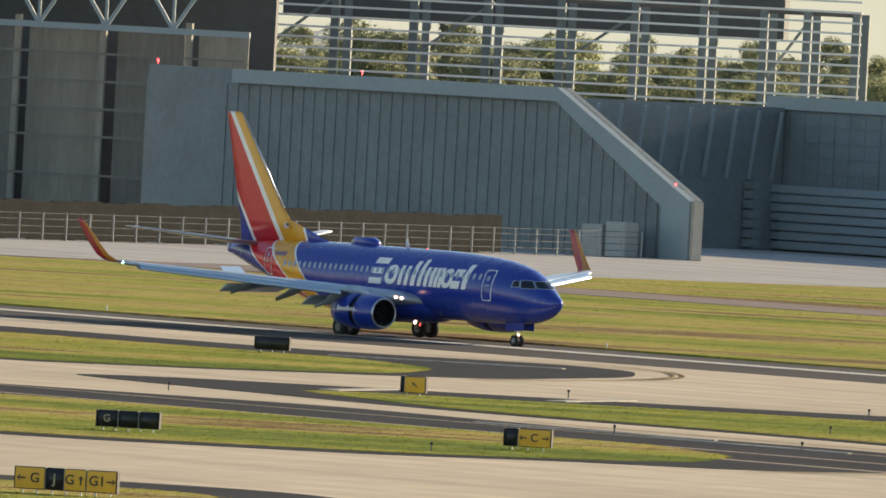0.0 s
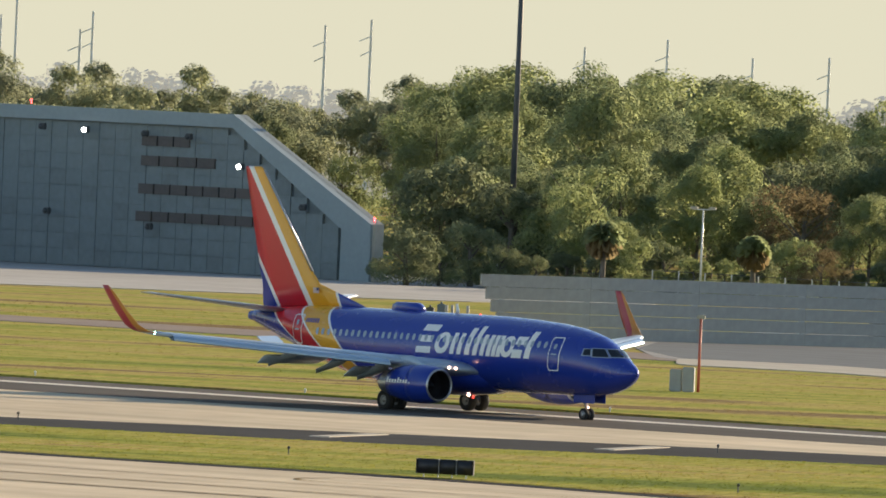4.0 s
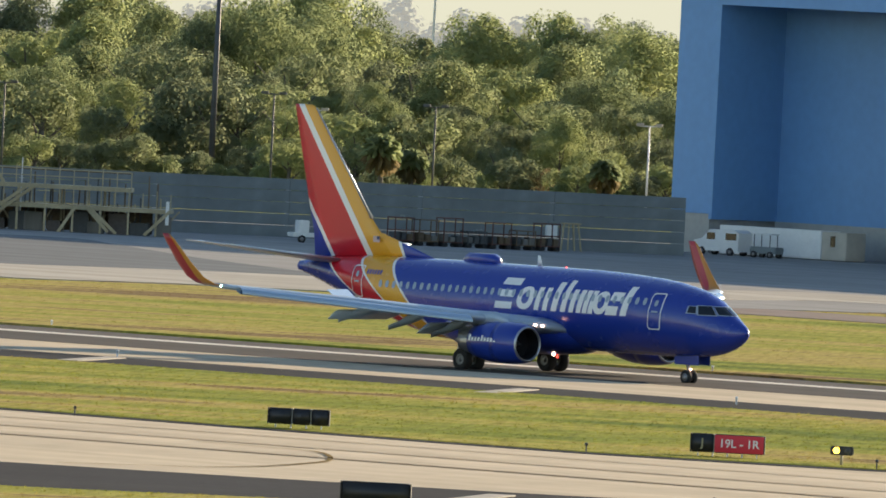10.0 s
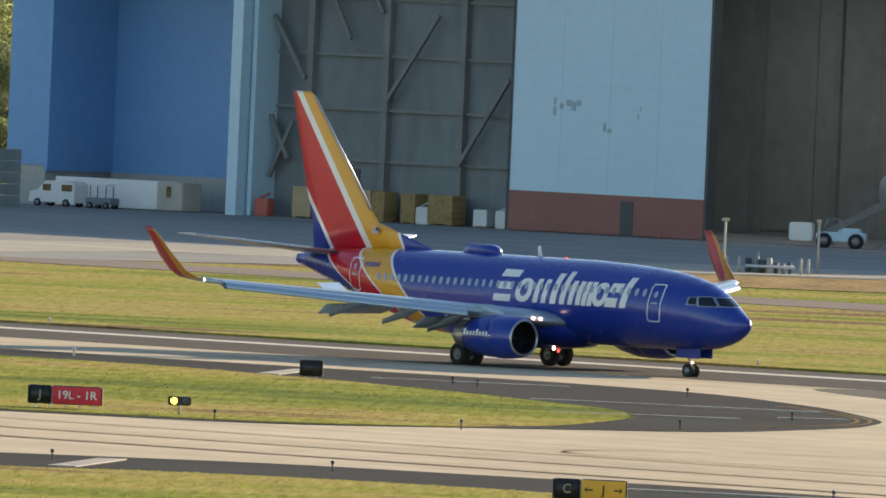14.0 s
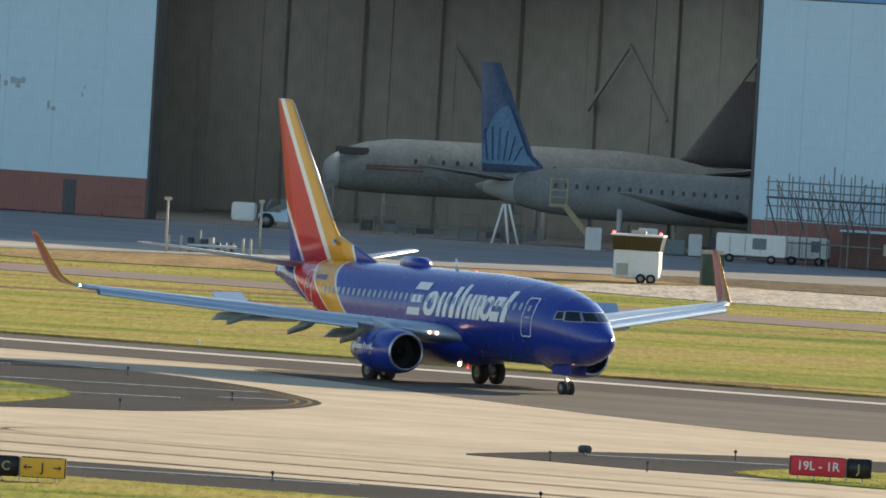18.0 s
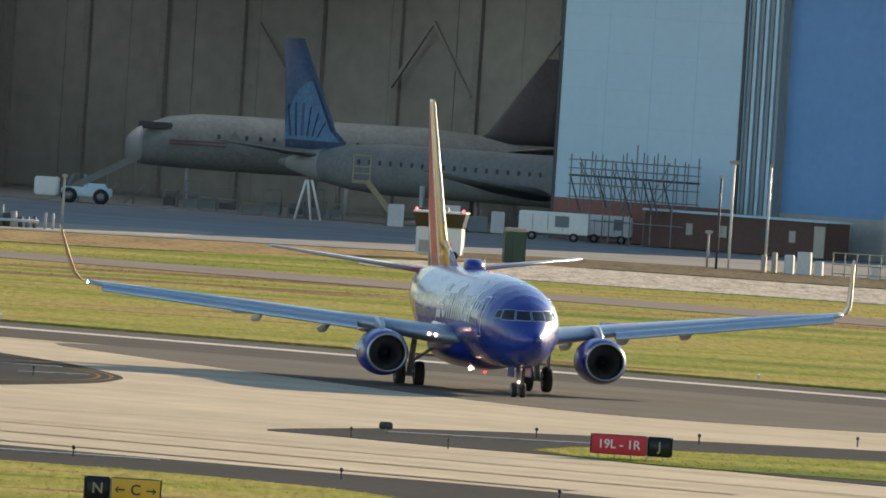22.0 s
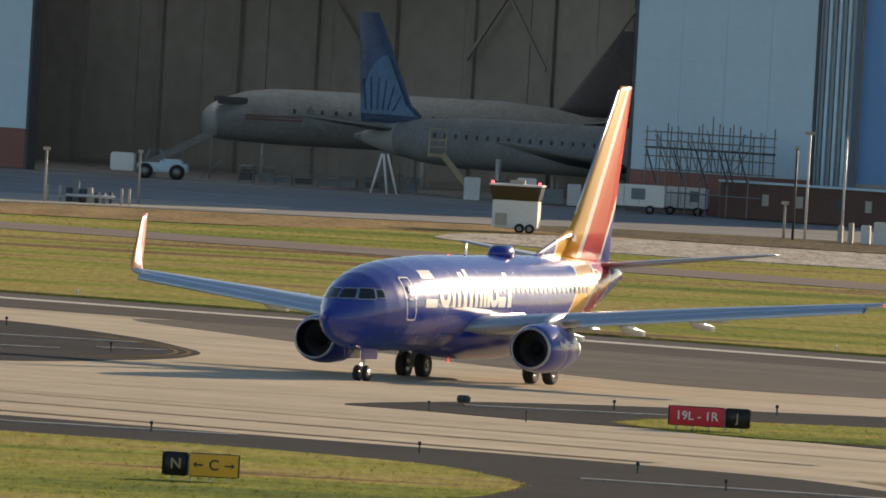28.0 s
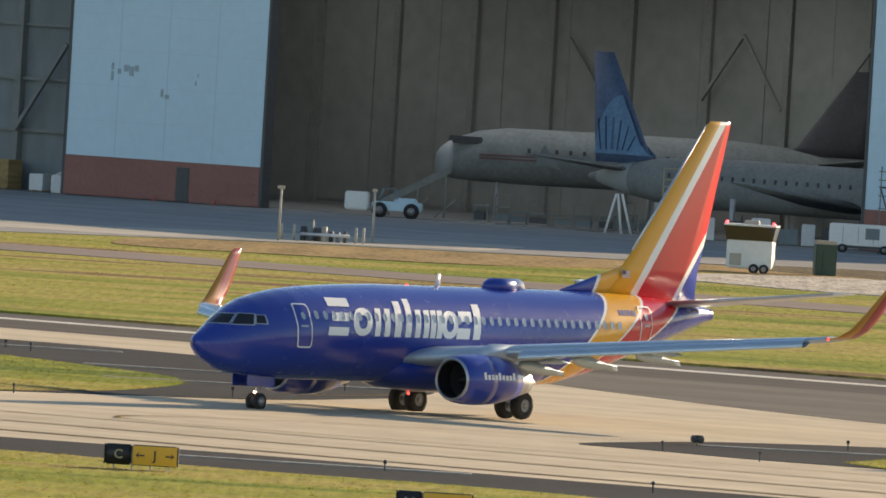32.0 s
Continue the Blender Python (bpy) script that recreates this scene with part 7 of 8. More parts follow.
for k in range(9):      # low stands and racks below the jets
    x = -8.6 + k * 1.5 + rng.uniform(-.3, .3)
    st = thing("work_stand", pose(x, 1266 - k * .9, .09, 0, 0, rng.uniform(-20, 20)), "dull steel work stand with gear under a parked jet", "work stand", "stands under the jets")
    w, h = rng.uniform(1.0, 1.7), rng.uniform(.7, 1.5)
    bm = bmesh.new()
    box(bm, 0, 0, h, w, .9, .1, .02)
    part("deck", bm, (M_GPANEL, M_INSTEEL, M_GPANEL)[k % 3], st)
    for dx in (-w * .45, w * .45):
        for dy in (-.4, .4):
            bm = bmesh.new()
            beam(bm, (dx, dy, 0), (dx, dy, h + (.9 if dy > 0 and k % 2 else 0)), .08, .08)
            part("leg", bm, M_INSTEEL, st)
    bm = bmesh.new()
    box(bm, rng.uniform(-.2, .2), 0, .15, w * .8, .7, h * .5, .05)
    part("gear_box", bm, (M_DSTEEL, M_GPANEL, M_CABIN_GREY)[k % 3], st)
    if k % 2:
        bm = bmesh.new()
        rod(bm, (-w * .45, .4, h + .9), (w * .45, .4, h + .9), .04, seg=6)
        part("rail", bm, M_INSTEEL, st)

# ---- scaffold and red-brown cabin before the right-hand door ----
M_SCAF = material("scaffold_tube", (0.20, 0.215, 0.22), 0.5, 0.3, 0.2, 2)
scaf = thing("scaffold", pose(*plan(-742.7, FO + 6), 0, 0, 0, DEG), "grey tube scaffold standing before a hangar door", "scaffold")
for k in range(12):
    u = -5.0 + k * .91
    for v in (0, 1.6):
        bm = bmesh.new()
        rod(bm, (u, v, 0 if k % 2 == 0 else 3.1), (u, v, 6.2 + rng.uniform(-.5, .5) + (1.0 if k == 5 and v else 0)), .045, seg=6)
        part("standard", bm, M_SCAF, scaf)
for z in (1.6, 3.2, 4.1, 5.2, 5.8):
    for v in (0, 1.6):
        bm = bmesh.new()
        rod(bm, (-5.2 + (1.6 if z == 1.6 else 0), v, z), (5.2, v, z), .04, seg=6)
        part("ledger", bm, M_SCAF, scaf)
bm = bmesh.new()
box(bm, 0, .8, 4.62, 10.4, 1.5, .14)
part("deck", bm, M_DSTEEL, scaf, "dark plank deck")
for u, z0, z1, lean in ((-5.0, 4.6, 2.2, 1.0), (-2.6, 4.6, 2.6, .9), (-.6, 4.6, 2.0, 1.2), (1.4, 4.6, 2.2, 1.0), (1.9, 4.6, 2.0, 1.1), (3.2, 4.6, 2.6, .8)):
    bm = bmesh.new()
    rod(bm, (u, 0, z0), (u + lean, 0, z1), .06, seg=6)
    part("brace", bm, M_DSTEEL, scaf)
for k in range(12):     # crossed tubes crowded in the middle bays
    u = -3.0 + k * .42
    bm = bmesh.new()
    rod(bm, (u, .1 * k, rng.uniform(2.0, 3.0)), (u + rng.choice((-1, 1)) * rng.uniform(.9, 1.9), .1 * k, rng.uniform(5.0, 6.2)), .045, seg=6)
    part("brace", bm, M_SCAF, scaf)
M_CABIN = material("dark_red_cladding", (0.115, 0.062, 0.05), 0.8, spread=0.15, scale=0.5)
cabin = thing("site_cabin", pose(*plan(-733.5, FO + 4), 0, 0, 0, DEG), "long red-brown site cabin against the hangar", "cabin")
bm = bmesh.new()
box(bm, 0, 0, .1, 16, 2.6, 2.5, .05)
part("body", bm, M_CABIN, cabin)
bm = bmesh.new()
box(bm, 0, 0, 2.6, 16.3, 2.9, .14, .03)
part("roof", bm, M_HPALE, cabin)
for u in (-4, -1, 2.5, 5):
    bm = bmesh.new()
    box(bm, u, -1.33, 1.1, .55, .06, .8)
    part("notice", bm, M_CREAM if u != 2.5 else M_DSTEEL, cabin)
bm = bmesh.new()
box(bm, 7.4, -1.4, .15, .9, .1, 2.2)
part("door", bm, M_CREAM, cabin)
pens = thing("equipment_pen", pose(37.2, 1143, 0, 0, 0, -14), "pale fenced pen with meters and boxes on gravel", "fence")
for k in range(13):
    bm = bmesh.new()
    rod(bm, (-1.5 + k * .8, 0, 0), (-1.5 + k * .8, 0, 1.7), .05, seg=6)
    part("post", bm, M_CREAM, pens)
for z in (.3, .9, 1.65):
    bm = bmesh.new()
    rod(bm, (-1.5, 0, z), (8.2, 0, z), .035, seg=6)
    part("rail", bm, M_CREAM, pens)
for dx, w, h in ((-4.6, .6, 1.3), (-3.6, .9, 1.55), (-2.6, .5, 1.0), (-5.6, .3, 1.4), (-6.3, .3, 1.2), (1.2, .6, 1.0), (4.0, 1.2, 1.2)):
    bm = bmesh.new()
    box(bm, dx, .9, 0, w, .5, h, .04)
    part("meter_box", bm, M_STEEL if w > .4 else M_CREAM, pens)
# ---- before the left-hand bay: van, cart, long trailer, crates ----
van = thing("white_van", pose(*plan(-867.9, FO + 4.2), 0, 0, 0, 180 - 34), "small white van parked by the hangar", "van")
bm = bmesh.new()
prof = [(-2.1, .35), (-2.1, 1.75), (-1.7, 1.95), (.6, 1.95), (1.35, 1.25), (2.05, 1.1), (2.15, .35)]
a_, b_ = [bm.verts.new((x, -.85, z)) for x, z in prof], [bm.verts.new((x, .85, z)) for x, z in prof]
bm.faces.new(a_)
bm.faces.new(b_)
for i in range(len(prof)):
    j = (i + 1) % len(prof)
    bm.faces.new((a_[i], a_[j], b_[j], b_[i]))
part("body", bm, M_WHITE, van)
for s in (-.86, .86):
    for x0, x1 in ((-1.9, -.9), (.1, .85)):
        bm = bmesh.new()
        box(bm, (x0 + x1) / 2, s, 1.2, x1 - x0, .03, .5)
        part("window", bm, M_TINT, van)
    for x in (-1.35, 1.3):
        wheel(van, x, s * .95, .32)
cart = thing("utility_cart", pose(*plan(-863.5, FO + 4.2), 0, 0, 0, 150), "open utility cart with a white roof", "cart")
bm = bmesh.new()
box(bm, 0, 0, .35, 2.3, 1.2, .5, .06)
part("body", bm, M_GPANEL, cart)
bm = bmesh.new()
box(bm, .1, 0, 1.75, 1.7, 1.25, .1, .04)
part("roof", bm, M_WHITE, cart)
for x in (-.6, .8):
    for y in (-.5, .5):
        bm = bmesh.new()
        rod(bm, (x, y, .8), (x, y, 1.8), .035, seg=6)
        part("roof_post", bm, M_DSTEEL, cart)
for x in (-.7, .75):
    wheel(cart, x, .6, .27, .18)
    wheel(cart, x, -.6, .27, .18)
trailer = thing("storage_trailer", pose(*plan(-865.2, FO - .4), 0, 0, 0, DEG), "long white storage trailer with a small office end", "trailer")
bm = bmesh.new()
box(bm, -1.1, 0, .12, 10.2, 2.2, 2.12, .04)
part("box", bm, M_WHITE, trailer)
bm = bmesh.new()
box(bm, 5.25, 0, .1, 2.45, 2.2, 2.1, .04)
part("office", bm, M_CREAM, trailer)
bm = bmesh.new()
box(bm, 5.15, -1.12, 1.1, .45, .05, .8)
part("window", bm, M_TINT, trailer)
bm = bmesh.new()
box(bm, 0, 0, .0, 12, 1.8, .1)
part("chassis", bm, M_DSTEEL, trailer)
for a, w, h, mt in ((-847.95, 1.8, 2.3, M_WOOD), (-846.2, 1.5, 2.25, M_DIRT), (-844.4, 1.0, 1.2, M_DIRT), (-842.1, 1.75, 2.3, M_WOOD), (-840.5, 1.2, 2.25, M_DIRT), (-837.6, 1.4, 2.2, M_DIRT), (-834.5, 2.4, 2.2, M_DIRT), (-830.6, 1.3, 1.3, M_STEEL)):
    c = thing("crate", pose(*plan(a, FO - 1.2), .09, 0, 0, DEG), "tall plywood crate standing in the hangar door", "crate", "crates")
    bm = bmesh.new()
    box(bm, 0, 0, .1, w, 1.6, h - .1, .02)
    part("box", bm, mt, c)
    for dx in (-w * .35, w * .35):
        bm = bmesh.new()
        box(bm, dx, 0, 0, .12, 1.6, .1)
        part("skid", bm, M_WOOD, c)
for a, mt in ((-836.3, M_STEEL), (-828.6, M_STEEL), (-852.0, M_REDPOST)):
    bm = bmesh.new()
    box(bm, 0, 0, 0, 1.4, .8, 1.3, .1)
    rod(bm, (-.5, 0, 1.3), (.5, 0, 1.7), .08)
    tagged(part("tool_trolley", bm, mt, None, m=pose(*plan(a, FO - .9), .09, 0, 0, DEG)), "metal tool trolley at the hangar door", "trolley")
for a in (-817.9, -812.2):
    bm = bmesh.new()
    lathe(bm, [(0, .2), (.03, .2), (.03, .12), (.5, .02)], 12, "z", (0, 0, 0))
    tagged(part("traffic_cone", bm, M_REDPOST, None, m=pose(*plan(a, FO + 1.2), .05)), "small orange traffic cone on the apron", "cone", "cones")

# ---- slatted blast wall, yellow docks, equipment along its foot ----
wall = thing("slatted_wall", pose(0, 0, 0), "long pale grey wall of horizontal metal slats", "wall")


def slat_run(w, x0, y0, x1, y1, mat, rows, rake=0.0):
    d = Vector((x1 - x0, y1 - y0))
    n = max(1, int(d.length / 9))
    ang = math.degrees(math.atan2(d.y, d.x))
    for k in range(n):
        q = Vector((x0, y0)) + d * (k + .5) / n
        for j in range(rows):
            bm = bmesh.new()
            cut = rake * (rows - 1 - j) / (rows - 1) if k == 0 else 0
            box(bm, cut / 2, .006 * j, 0, d.length / n - .02 - cut, .16, .83, 0)
            part("slat", bm, mat, w, m=pose(q.x, q.y, .05 + j * .86, 0, 0, ang))
        bm = bmesh.new()
        box(bm, -d.length / n / 2 + (rake + .3 if k == 0 else 0), .4, 0, .3, .3, rows * .86)
        part("post", bm, M_STEEL, w, m=pose(q.x, q.y, 0, 0, 0, ang))


slat_run(wall, -163.8, 1187.2, -137.6, 1217.8, M_BARE, 5, 2.0)
# Mottled slats, darker than the front wall's: the shade is in the colour
M_BACKWALL = material("weathered_shaded_slats", (0.165, 0.19, 0.20), 0.7, spread=0.25, scale=0.15, fine=4)
wall_back = thing("slatted_wall", pose(0, 0, 0), "long blue-grey wall of horizontal metal slats, painted dark as in shade", "wall")
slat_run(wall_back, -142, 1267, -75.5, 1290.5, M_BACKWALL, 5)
docks = thing("maintenance_dock", pose(-118.8, 1249, 0, 0, 0, 0), "weathered yellow steel work platforms with stairs and rails", "work platform")
for (u0, u1, z, dp) in ((-16, 9, 2.0, 3), (-8.4, 6.1, 3.4, 2.4), (-15, -6.5, 3.5, 2.6), (-25, -16.2, 1.9, 2.6), (-23.5, -15.4, 3.7, 2.0)):
    bm = bmesh.new()
    box(bm, (u0 + u1) / 2, 0, z - .3, u1 - u0, dp, .3)
    part("deck", bm, M_YSTEEL, docks)
    n = int((u1 - u0) / 1.0)
    for k in range(n + 1):
        u = u0 + k * (u1 - u0) / n
        bm = bmesh.new()
        beam(bm, (u, -dp / 2, z), (u, -dp / 2, z + (1.1 if k % 3 else 1.3)), .08, .08)
        part("rail_post", bm, M_YSTEEL, docks)
        if k % 2 == 0 and z < 3:
            bm = bmesh.new()
            beam(bm, (u, -dp / 2, 0), (u, -dp / 2, z), .14, .14)
            part("leg", bm, M_YSTEEL, docks)
        elif k % 3 == 0:
            bm = bmesh.new()
            beam(bm, (u, dp / 2, 0), (u, dp / 2, z), .14, .14)
            part("leg", bm, M_YSTEEL, docks)
    if z > 3:
        for zz in (.6, 1.1):
            bm = bmesh.new()
            beam(bm, (u0, -dp / 2, z + zz), (u1, -dp / 2, z + zz), .07, .07)
            part("rail", bm, M_YSTEEL, docks)
for u0, z0, u1, z1 in ((-4.7, .3, -.6, 3.4), (-5.2, .3, -1.1, 3.4), (-5.7, 4.3, -3.9, 2.2), (-3.6, 4.3, -3.0, 3.4), (7.2, .1, 9.0, 1.9), (3.0, 1.9, 4.6, .2), (5.2, .1, 3.2, 1.9), (-12, 0, -10.5, 1.9), (-8.5, 0, -9.8, 1.9), (1.0, 0, 2.2, 1.9)):
    bm = bmesh.new()
    beam(bm, (u0, -1.7, z0), (u1, -1.7, z1), .14, .22)
    part("stair", bm, M_YSTEEL, docks)
for u, h in ((-16.4, 7.2), (-15.6, 6.6), (-15.0, 6.2), (-13.5, 5.2), (-20.2, 7.0), (-21.6, 6.8), (-23.0, 5.8), (-9.7, 5.6), (-7.6, 5.5), (-2.0, 5.2)):
    bm = bmesh.new()
    beam(bm, (u, 1, 0), (u, 1, h), .09, .09)
    part("upright", bm, M_STEEL, docks)
for z in (4.2, 5.4, 6.4):
    for u0, u1 in ((-16.4, -15.0), (-23.0, -20.2)):
        bm = bmesh.new()
        beam(bm, (u0, 1, z), (u1, 1, z), .08, .08)
        part("scaffold_rail", bm, M_STEEL, docks)
M_RUSTSTEEL = material("rusty_brown_steel", (0.13, 0.095, 0.06), 0.8, spread=0.35, scale=0.6)
for k in range(78):      # crowded rear posts, braces and folded gear
    u = -25 + 33.5 * k / 78 + rng.uniform(-.2, .2)
    bm = bmesh.new()
    beam(bm, (u, 1.3, 0), (u + rng.uniform(-.1, .1), 1.3, rng.uniform(2.2, 4.4) + (.9 if u < -12 else 0)), rng.uniform(.06, .14), .1)
    part("rear_post", bm, (M_RUSTSTEEL, M_YSTEEL, M_DSTEEL, M_RUSTSTEEL)[k % 4], docks)
    if k % 2:
        bm = bmesh.new()
        beam(bm, (u, .6, rng.uniform(.1, .6)), (u + rng.choice((-1, 1)) * rng.uniform(.6, 1.4), .6, rng.uniform(1.3, 2.0)), .11, .1)
        part("brace", bm, (M_YSTEEL, M_RUSTSTEEL)[k // 2 % 2], docks)
for k in range(17):
    u = -24.6 + 1.95 * k
    bm = bmesh.new()
    box(bm, u, 1.5, .15, 1.8, .08, rng.uniform(1.2, 1.9), .02)
    part("back_sheet", bm, M_RUSTSTEEL, docks, "brown mesh sheet behind the platforms")
for k in range(9):
    bm = bmesh.new()
    box(bm, -4.5 + .45 * k, -1.95, .35 + .345 * k, .42, .5, .06)
    part("tread", bm, M_YSTEEL, docks)
for u0, u1, z in ((-24, 8, .9), (-24.5, -14, 2.7), (-23, -15.4, 4.8), (-15, 6, 4.4)):
    bm = bmesh.new()
    beam(bm, (u0, 1.25, z), (u1, 1.25, z), .09, .09)
    part("rear_rail", bm, M_RUSTSTEEL, docks)
bm = bmesh.new()
box(bm, 8.8, -1.6, .9, .22, .2, 1.7)
part("white_panel", bm, M_WHITE, docks, "white end panel")
for k in range(17):
    bm = bmesh.new()
    w, h = rng.uniform(.9, 1.5), rng.uniform(.8, 1.6)
    box(bm, 0, 0, 0, w, 1.0, h, .06)
    rod(bm, (-w * .3, 0, h), (-w * .2, 0, h + .35), .06, seg=6)
    tagged(part("storage_bin", bm, (M_DSTEEL, M_HALL2, M_LOUVRE)[k % 3], None, m=pose(-134.6 + 1.5 * k + rng.uniform(-.3, .3), 1249.6, 0, 0, 0, rng.uniform(-8, 8))), "dark storage bin under the work platforms", "bin", "bins under the platforms")
lift = thing("cargo_loader", pose(-99.5, 1258, 0, 0, 0, 20), "white low cargo loader by the wall", "loader")
bm = bmesh.new()
box(bm, 0, 0, .45, 5.2, 1.6, .3, .05)
box(bm, -1.7, 0, .75, .7, 1.4, .9, .05)
box(bm, 1.6, 0, .75, 1.2, 1.4, .8, .05)
part("frame", bm, M_WHITE, lift)
for dx in (-1.9, 1.9):
    wheel(lift, dx, -.7, .3)
M_CARTRED = material("dark_red_cart", (0.10, 0.045, 0.035), 0.7, spread=0.3, scale=1.0)
for k in range(7):
    cart = thing("baggage_cart", pose(-95 + k * 1.7, 1271 + k * 1.1, 0, 0, 0, 38), "dark shelved cart loaded with gear along the wall", "cart", "carts along the wall")
    paint = (M_CARTRED, M_RUSTSTEEL, M_CARTRED, M_DSTEEL)[k % 4]
    top = (2.0, 1.9, 2.1, 1.2, 1.9, 1.4)[k % 6]
    for z in (.35, 1.1, top):
        if z <= top:
            bm = bmesh.new()
            box(bm, 0, 0, z, 1.75, 1.1, .08, .02)
            part("shelf", bm, paint, cart)
    for dx in (-.82, .82):
        for dy in (-.5, .5):
            bm = bmesh.new()
            beam(bm, (dx, dy, .3), (dx, dy, top), .07, .07)
            part("post", bm, paint, cart)
        bm = bmesh.new()
        rod(bm, (dx * .8, -.55, .19), (dx * .8, .55, .19), .19, seg=10)
        part("wheel_pair", bm, M_TYRE, cart)
    for q in (-.55, .05, .6):
        bm = bmesh.new()
        box(bm, q, 0, .43, .48, .8, rng.uniform(.25, .6), .05)
        part("load", bm, (M_DSTEEL, M_RUSTSTEEL, M_HALL2)[rng.randrange(3)], cart)
    if k % 3 == 0:
        bm = bmesh.new()
        box(bm, .3, -.1, top + .08, .6, .5, .14, .04)
        part("case", bm, M_GPANEL, cart, "pale case on top")
stand = thing("yellow_stand", pose(-83.4, 1283.4, 0, 0, 0, 20), "yellow splayed maintenance stand by the wall", "work stand")
for dx, lean in ((-.6, .25), (-.2, .1), (.2, -.1), (.6, -.25)):
    bm = bmesh.new()
    beam(bm, (dx * 1.3, -.2, 0), (dx * 1.3 + lean, .1, 2.1), .12, .1)
    part("leg", bm, M_YSTEEL, stand)
bm = bmesh.new()
box(bm, 0, .1, 2.0, 1.4, .7, .12, .03)
part("platform", bm, M_YSTEEL, stand)
cab = thing("white_cabinet", pose(-84.7, 1281.1, 0, 0, 0, 20), "small white cabinet against the wall", "cabinet")
bm = bmesh.new()
box(bm, 0, 0, 1.0, .8, .5, .9, .03)
part("body", bm, M_WHITE, cab)
for dx in (-.3, .3):
    bm = bmesh.new()
    beam(bm, (dx, 0, 0), (dx, 0, 1.0), .07, .07)
    part("leg", bm, M_STEEL, cab)
low = thing("perimeter_fence", pose(0, 0, 0), "dark wire fence before the woods", "fence")
prev = None
for k in range(24):
    x, y = -207 + k * 2.6, 1478 - k * 3.0
    bm = bmesh.new()
    rod(bm, (x, y, 0), (x, y, 2.2), .06, seg=6)
    part("post", bm, M_STEEL, low)
    if prev:
        bm = bmesh.new()
        for z in (.4, 1.0, 1.6, 2.15):
            rod(bm, (*prev, z), (x, y, z), .025, seg=4)
        part("wire_panel", bm, M_DSTEEL, low)
    prev = (x, y)

# ---- small square sign and clutter by the slatted wall ----
sign4 = thing("square_sign", pose(-136.5, 967.6, 0, 0, 0, -8), "small square black sign with a pale numeral in the grass", "sign")
bm = bmesh.new()
box(bm, 0, 0, .12, 1.08, .2, 1.12, .04)
part("panel", bm, M_BLACK, sign4)
for dx in (-.35, .35):
    bm = bmesh.new()
    rod(bm, (dx, 0, 0), (dx, 0, .16), .04, seg=6)
    part("leg", bm, M_DSTEEL, sign4)
for a, b in (((.18, .28), (.30, 1.08)), ((.30, 1.08), (-.12, .55)), ((-.14, .55), (.36, .55))):
    bm = bmesh.new()
    beam(bm, (a[0], -.125, a[1]), (b[0], -.125, b[1]), .08, .02)
    part("numeral_stroke", bm, M_STEEL, sign4, "pale stroke of the numeral four")
for k, (x, y, h) in enumerate(((-175.6, 1226, 1.0), (-174.9, 1227, 1.4), (-174.0, 1228.4, 1.2), (-173.2, 1229.6, 1.3), (-172.6, 1231, 1.55))):
    bm = bmesh.new()
    box(bm, 0, 0, 0, .55 if k else 1.1, .5, h, .05)
    rod(bm, (0, 0, h), (0, 0, h + .15), .08, seg=8)
    tagged(part("valve_box", bm, M_DSTEEL if k % 2 else M_GPANEL2, None, m=pose(x, y, 0)), "dark valve box standing in the grass", "box", "valve boxes")
for x, y in ((-175.2, 1225.4), (-173.7, 1228), (-172.2, 1230.8), (-171.9, 1231.6), (-170.9, 1232.4)):
    bm = bmesh.new()
    rod(bm, (0, 0, 0), (0, 0, 1.5), .11, seg=8)
    tagged(part("bollard", bm, M_CREAM, None, m=pose(x, y, 0)), "pale yellow bollard in the grass", "bollard", "bollards by the wall")



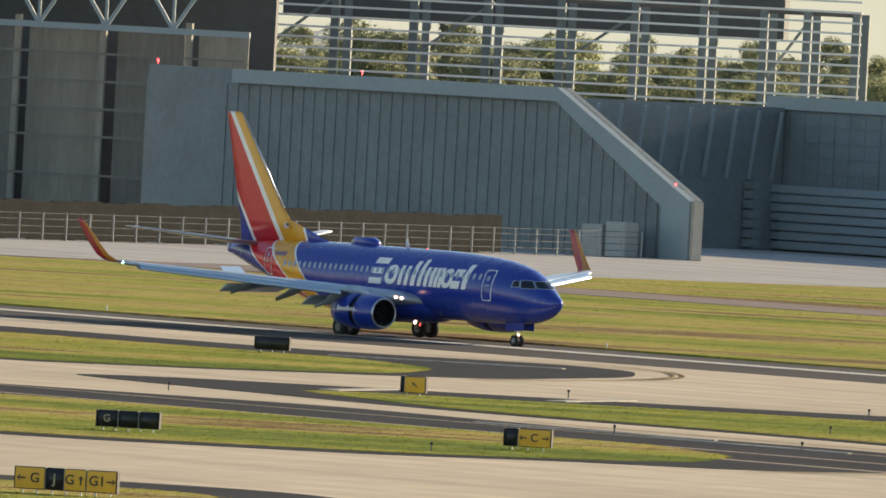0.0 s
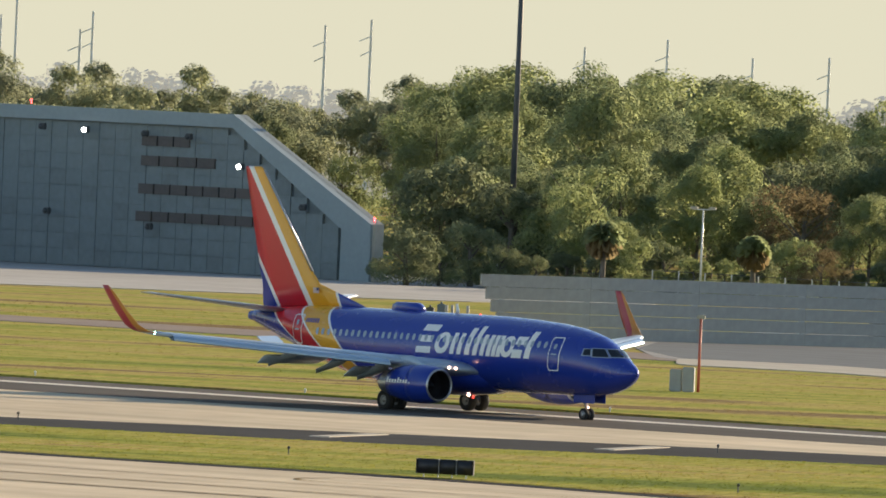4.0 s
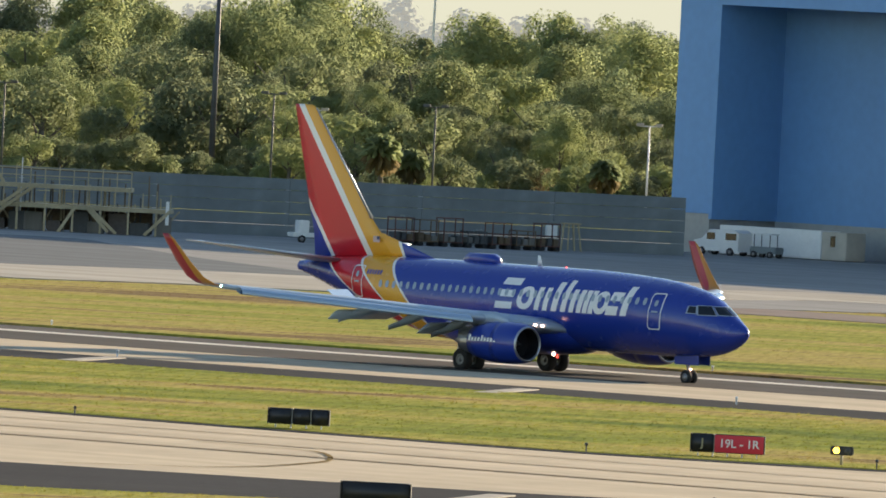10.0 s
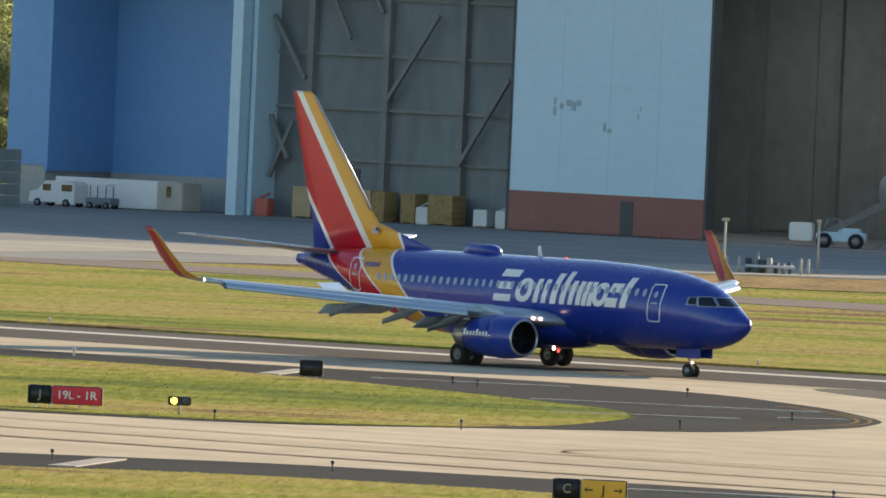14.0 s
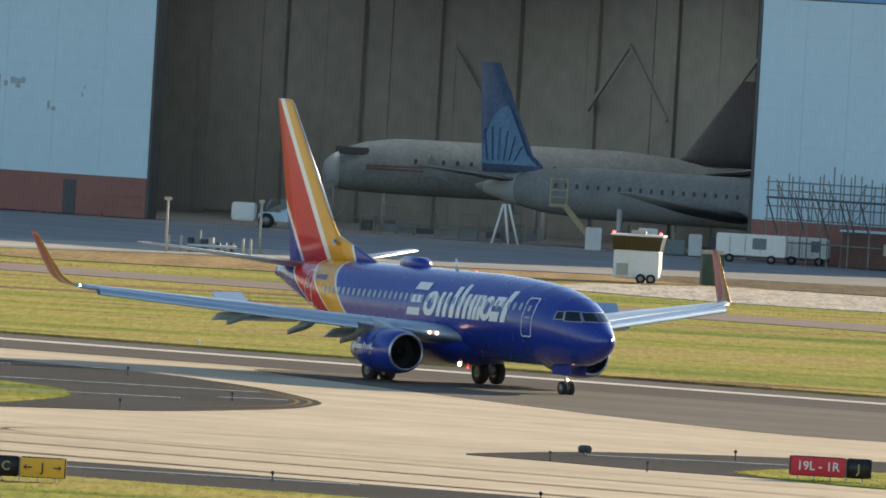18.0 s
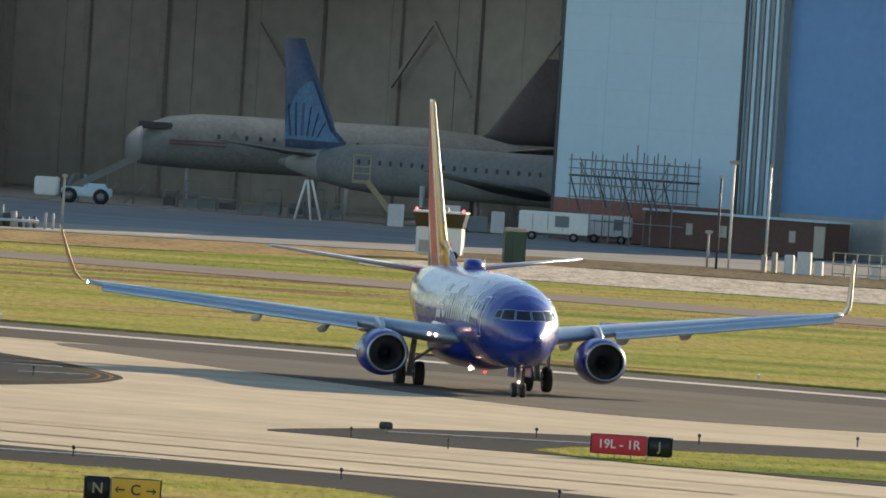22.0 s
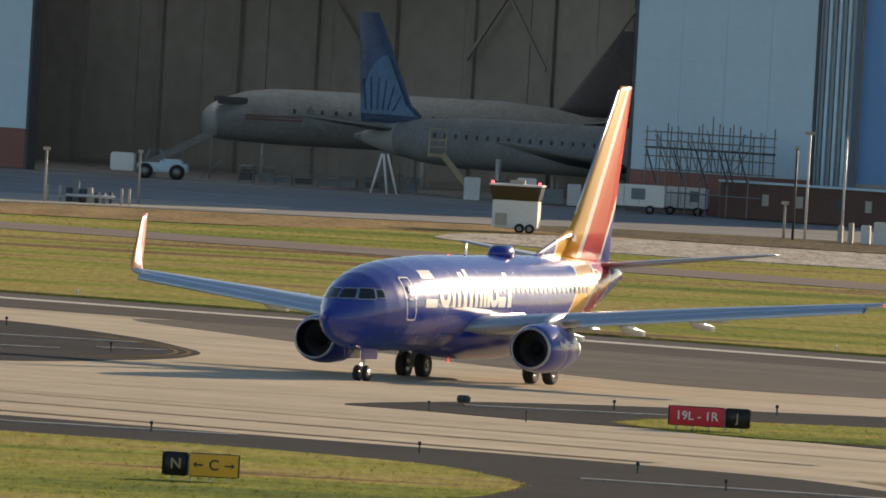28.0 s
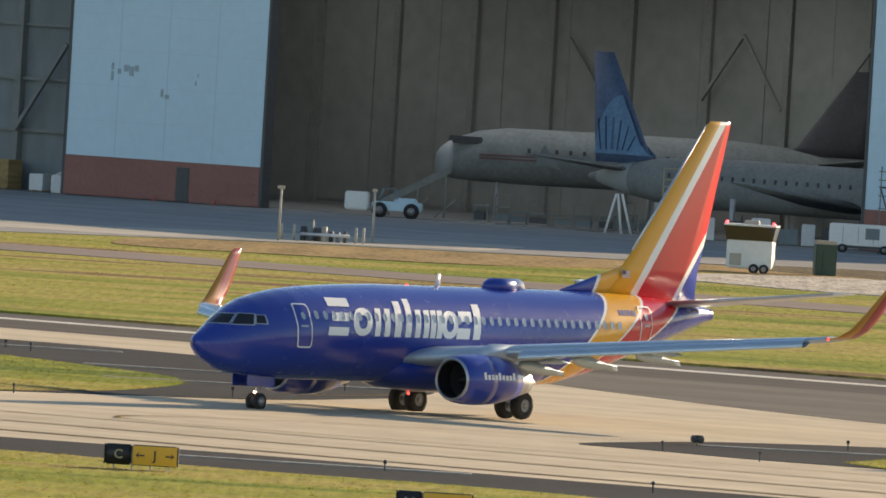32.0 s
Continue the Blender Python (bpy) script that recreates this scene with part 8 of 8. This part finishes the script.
# ---- what moves ----
TAXI_ROWS = [
    (0, -197.78, 985.59, -41.31), (2, -155.42, 947.65, -41.56), (4, -120.38, 915.41, -41.90), (7, -79.97, 878.93, -41.92), (9, -58.87, 859.67, -42.18),
    (11, -39.96, 842.67, -42.88), (13, -23.23, 827.64, -44.24), (15, -10.05, 814.76, -49.27), (17.5, 2.26, 795.34, -59.07), (19, 6.92, 783.64, -66.03), (20, 8.85, 776.0, -71.1),
    (21, 10.20, 767.9, -76.2), (22, 10.48, 759.8, -81.6), (23, 10.09, 751.6, -86.85), (24, 9.17, 745.3, -92.05), (26.5, 4.54, 730.35, -104.85), (28, 0.37, 718.63, -112.39), (30, -6.07, 710.44, -121.49),
    (32, -13.31, 705.12, -130.46),
]

def motions():
    walk(airliner, [(t, pose(x, y, 0, 0.95, 0, h)) for t, x, y, h in TAXI_ROWS])
    # flaps and spoilers come in while the airliner swings off the runway
    for ob, x, y, z, side, k in FLAPS:
        down, up = pose(x - .15, y, z - .12, 0, -28, -side * 11), pose(x + .6, y, z + .1, 0, -2, -side * 11)
        walk(ob, [(0, down), (16.0, down), (21.5, up), (32, up)])
    for ob, x, y, z in CANOES:
        walk(ob, [(0, pose(x, y, z, 0, -15)), (16.0, pose(x, y, z, 0, -15)), (21.5, pose(x, y, z, 0, -3)), (32, pose(x, y, z, 0, -3))])
    for ob, x, y, z, side in SPOILERS:
        walk(ob, [(0, pose(x, y, z, 0, 38, -side * 16)), (19.5, pose(x, y, z, 0, 38, -side * 16)), (21.0, pose(x, y, z, 0, -3, -side * 16)), (32, pose(x, y, z, 0, -3, -side * 16))])
    for ob, dx, dz in LAMPS:      # the glowing lamps slide inside the body, standing in for being switched off
        walk(ob, [(0, pose(0, 0, 0)), (22.3, pose(0, 0, 0)), (23.0, pose(dx, 0, dz)), (32, pose(dx, 0, dz))])
    for ob in SLEEVES:
        walk(ob, [(0, pose(-.55, 0, 0)), (2.2, pose(-.55, 0, 0)), (3.4, pose(0, 0, 0)), (32, pose(0, 0, 0))])


motions()
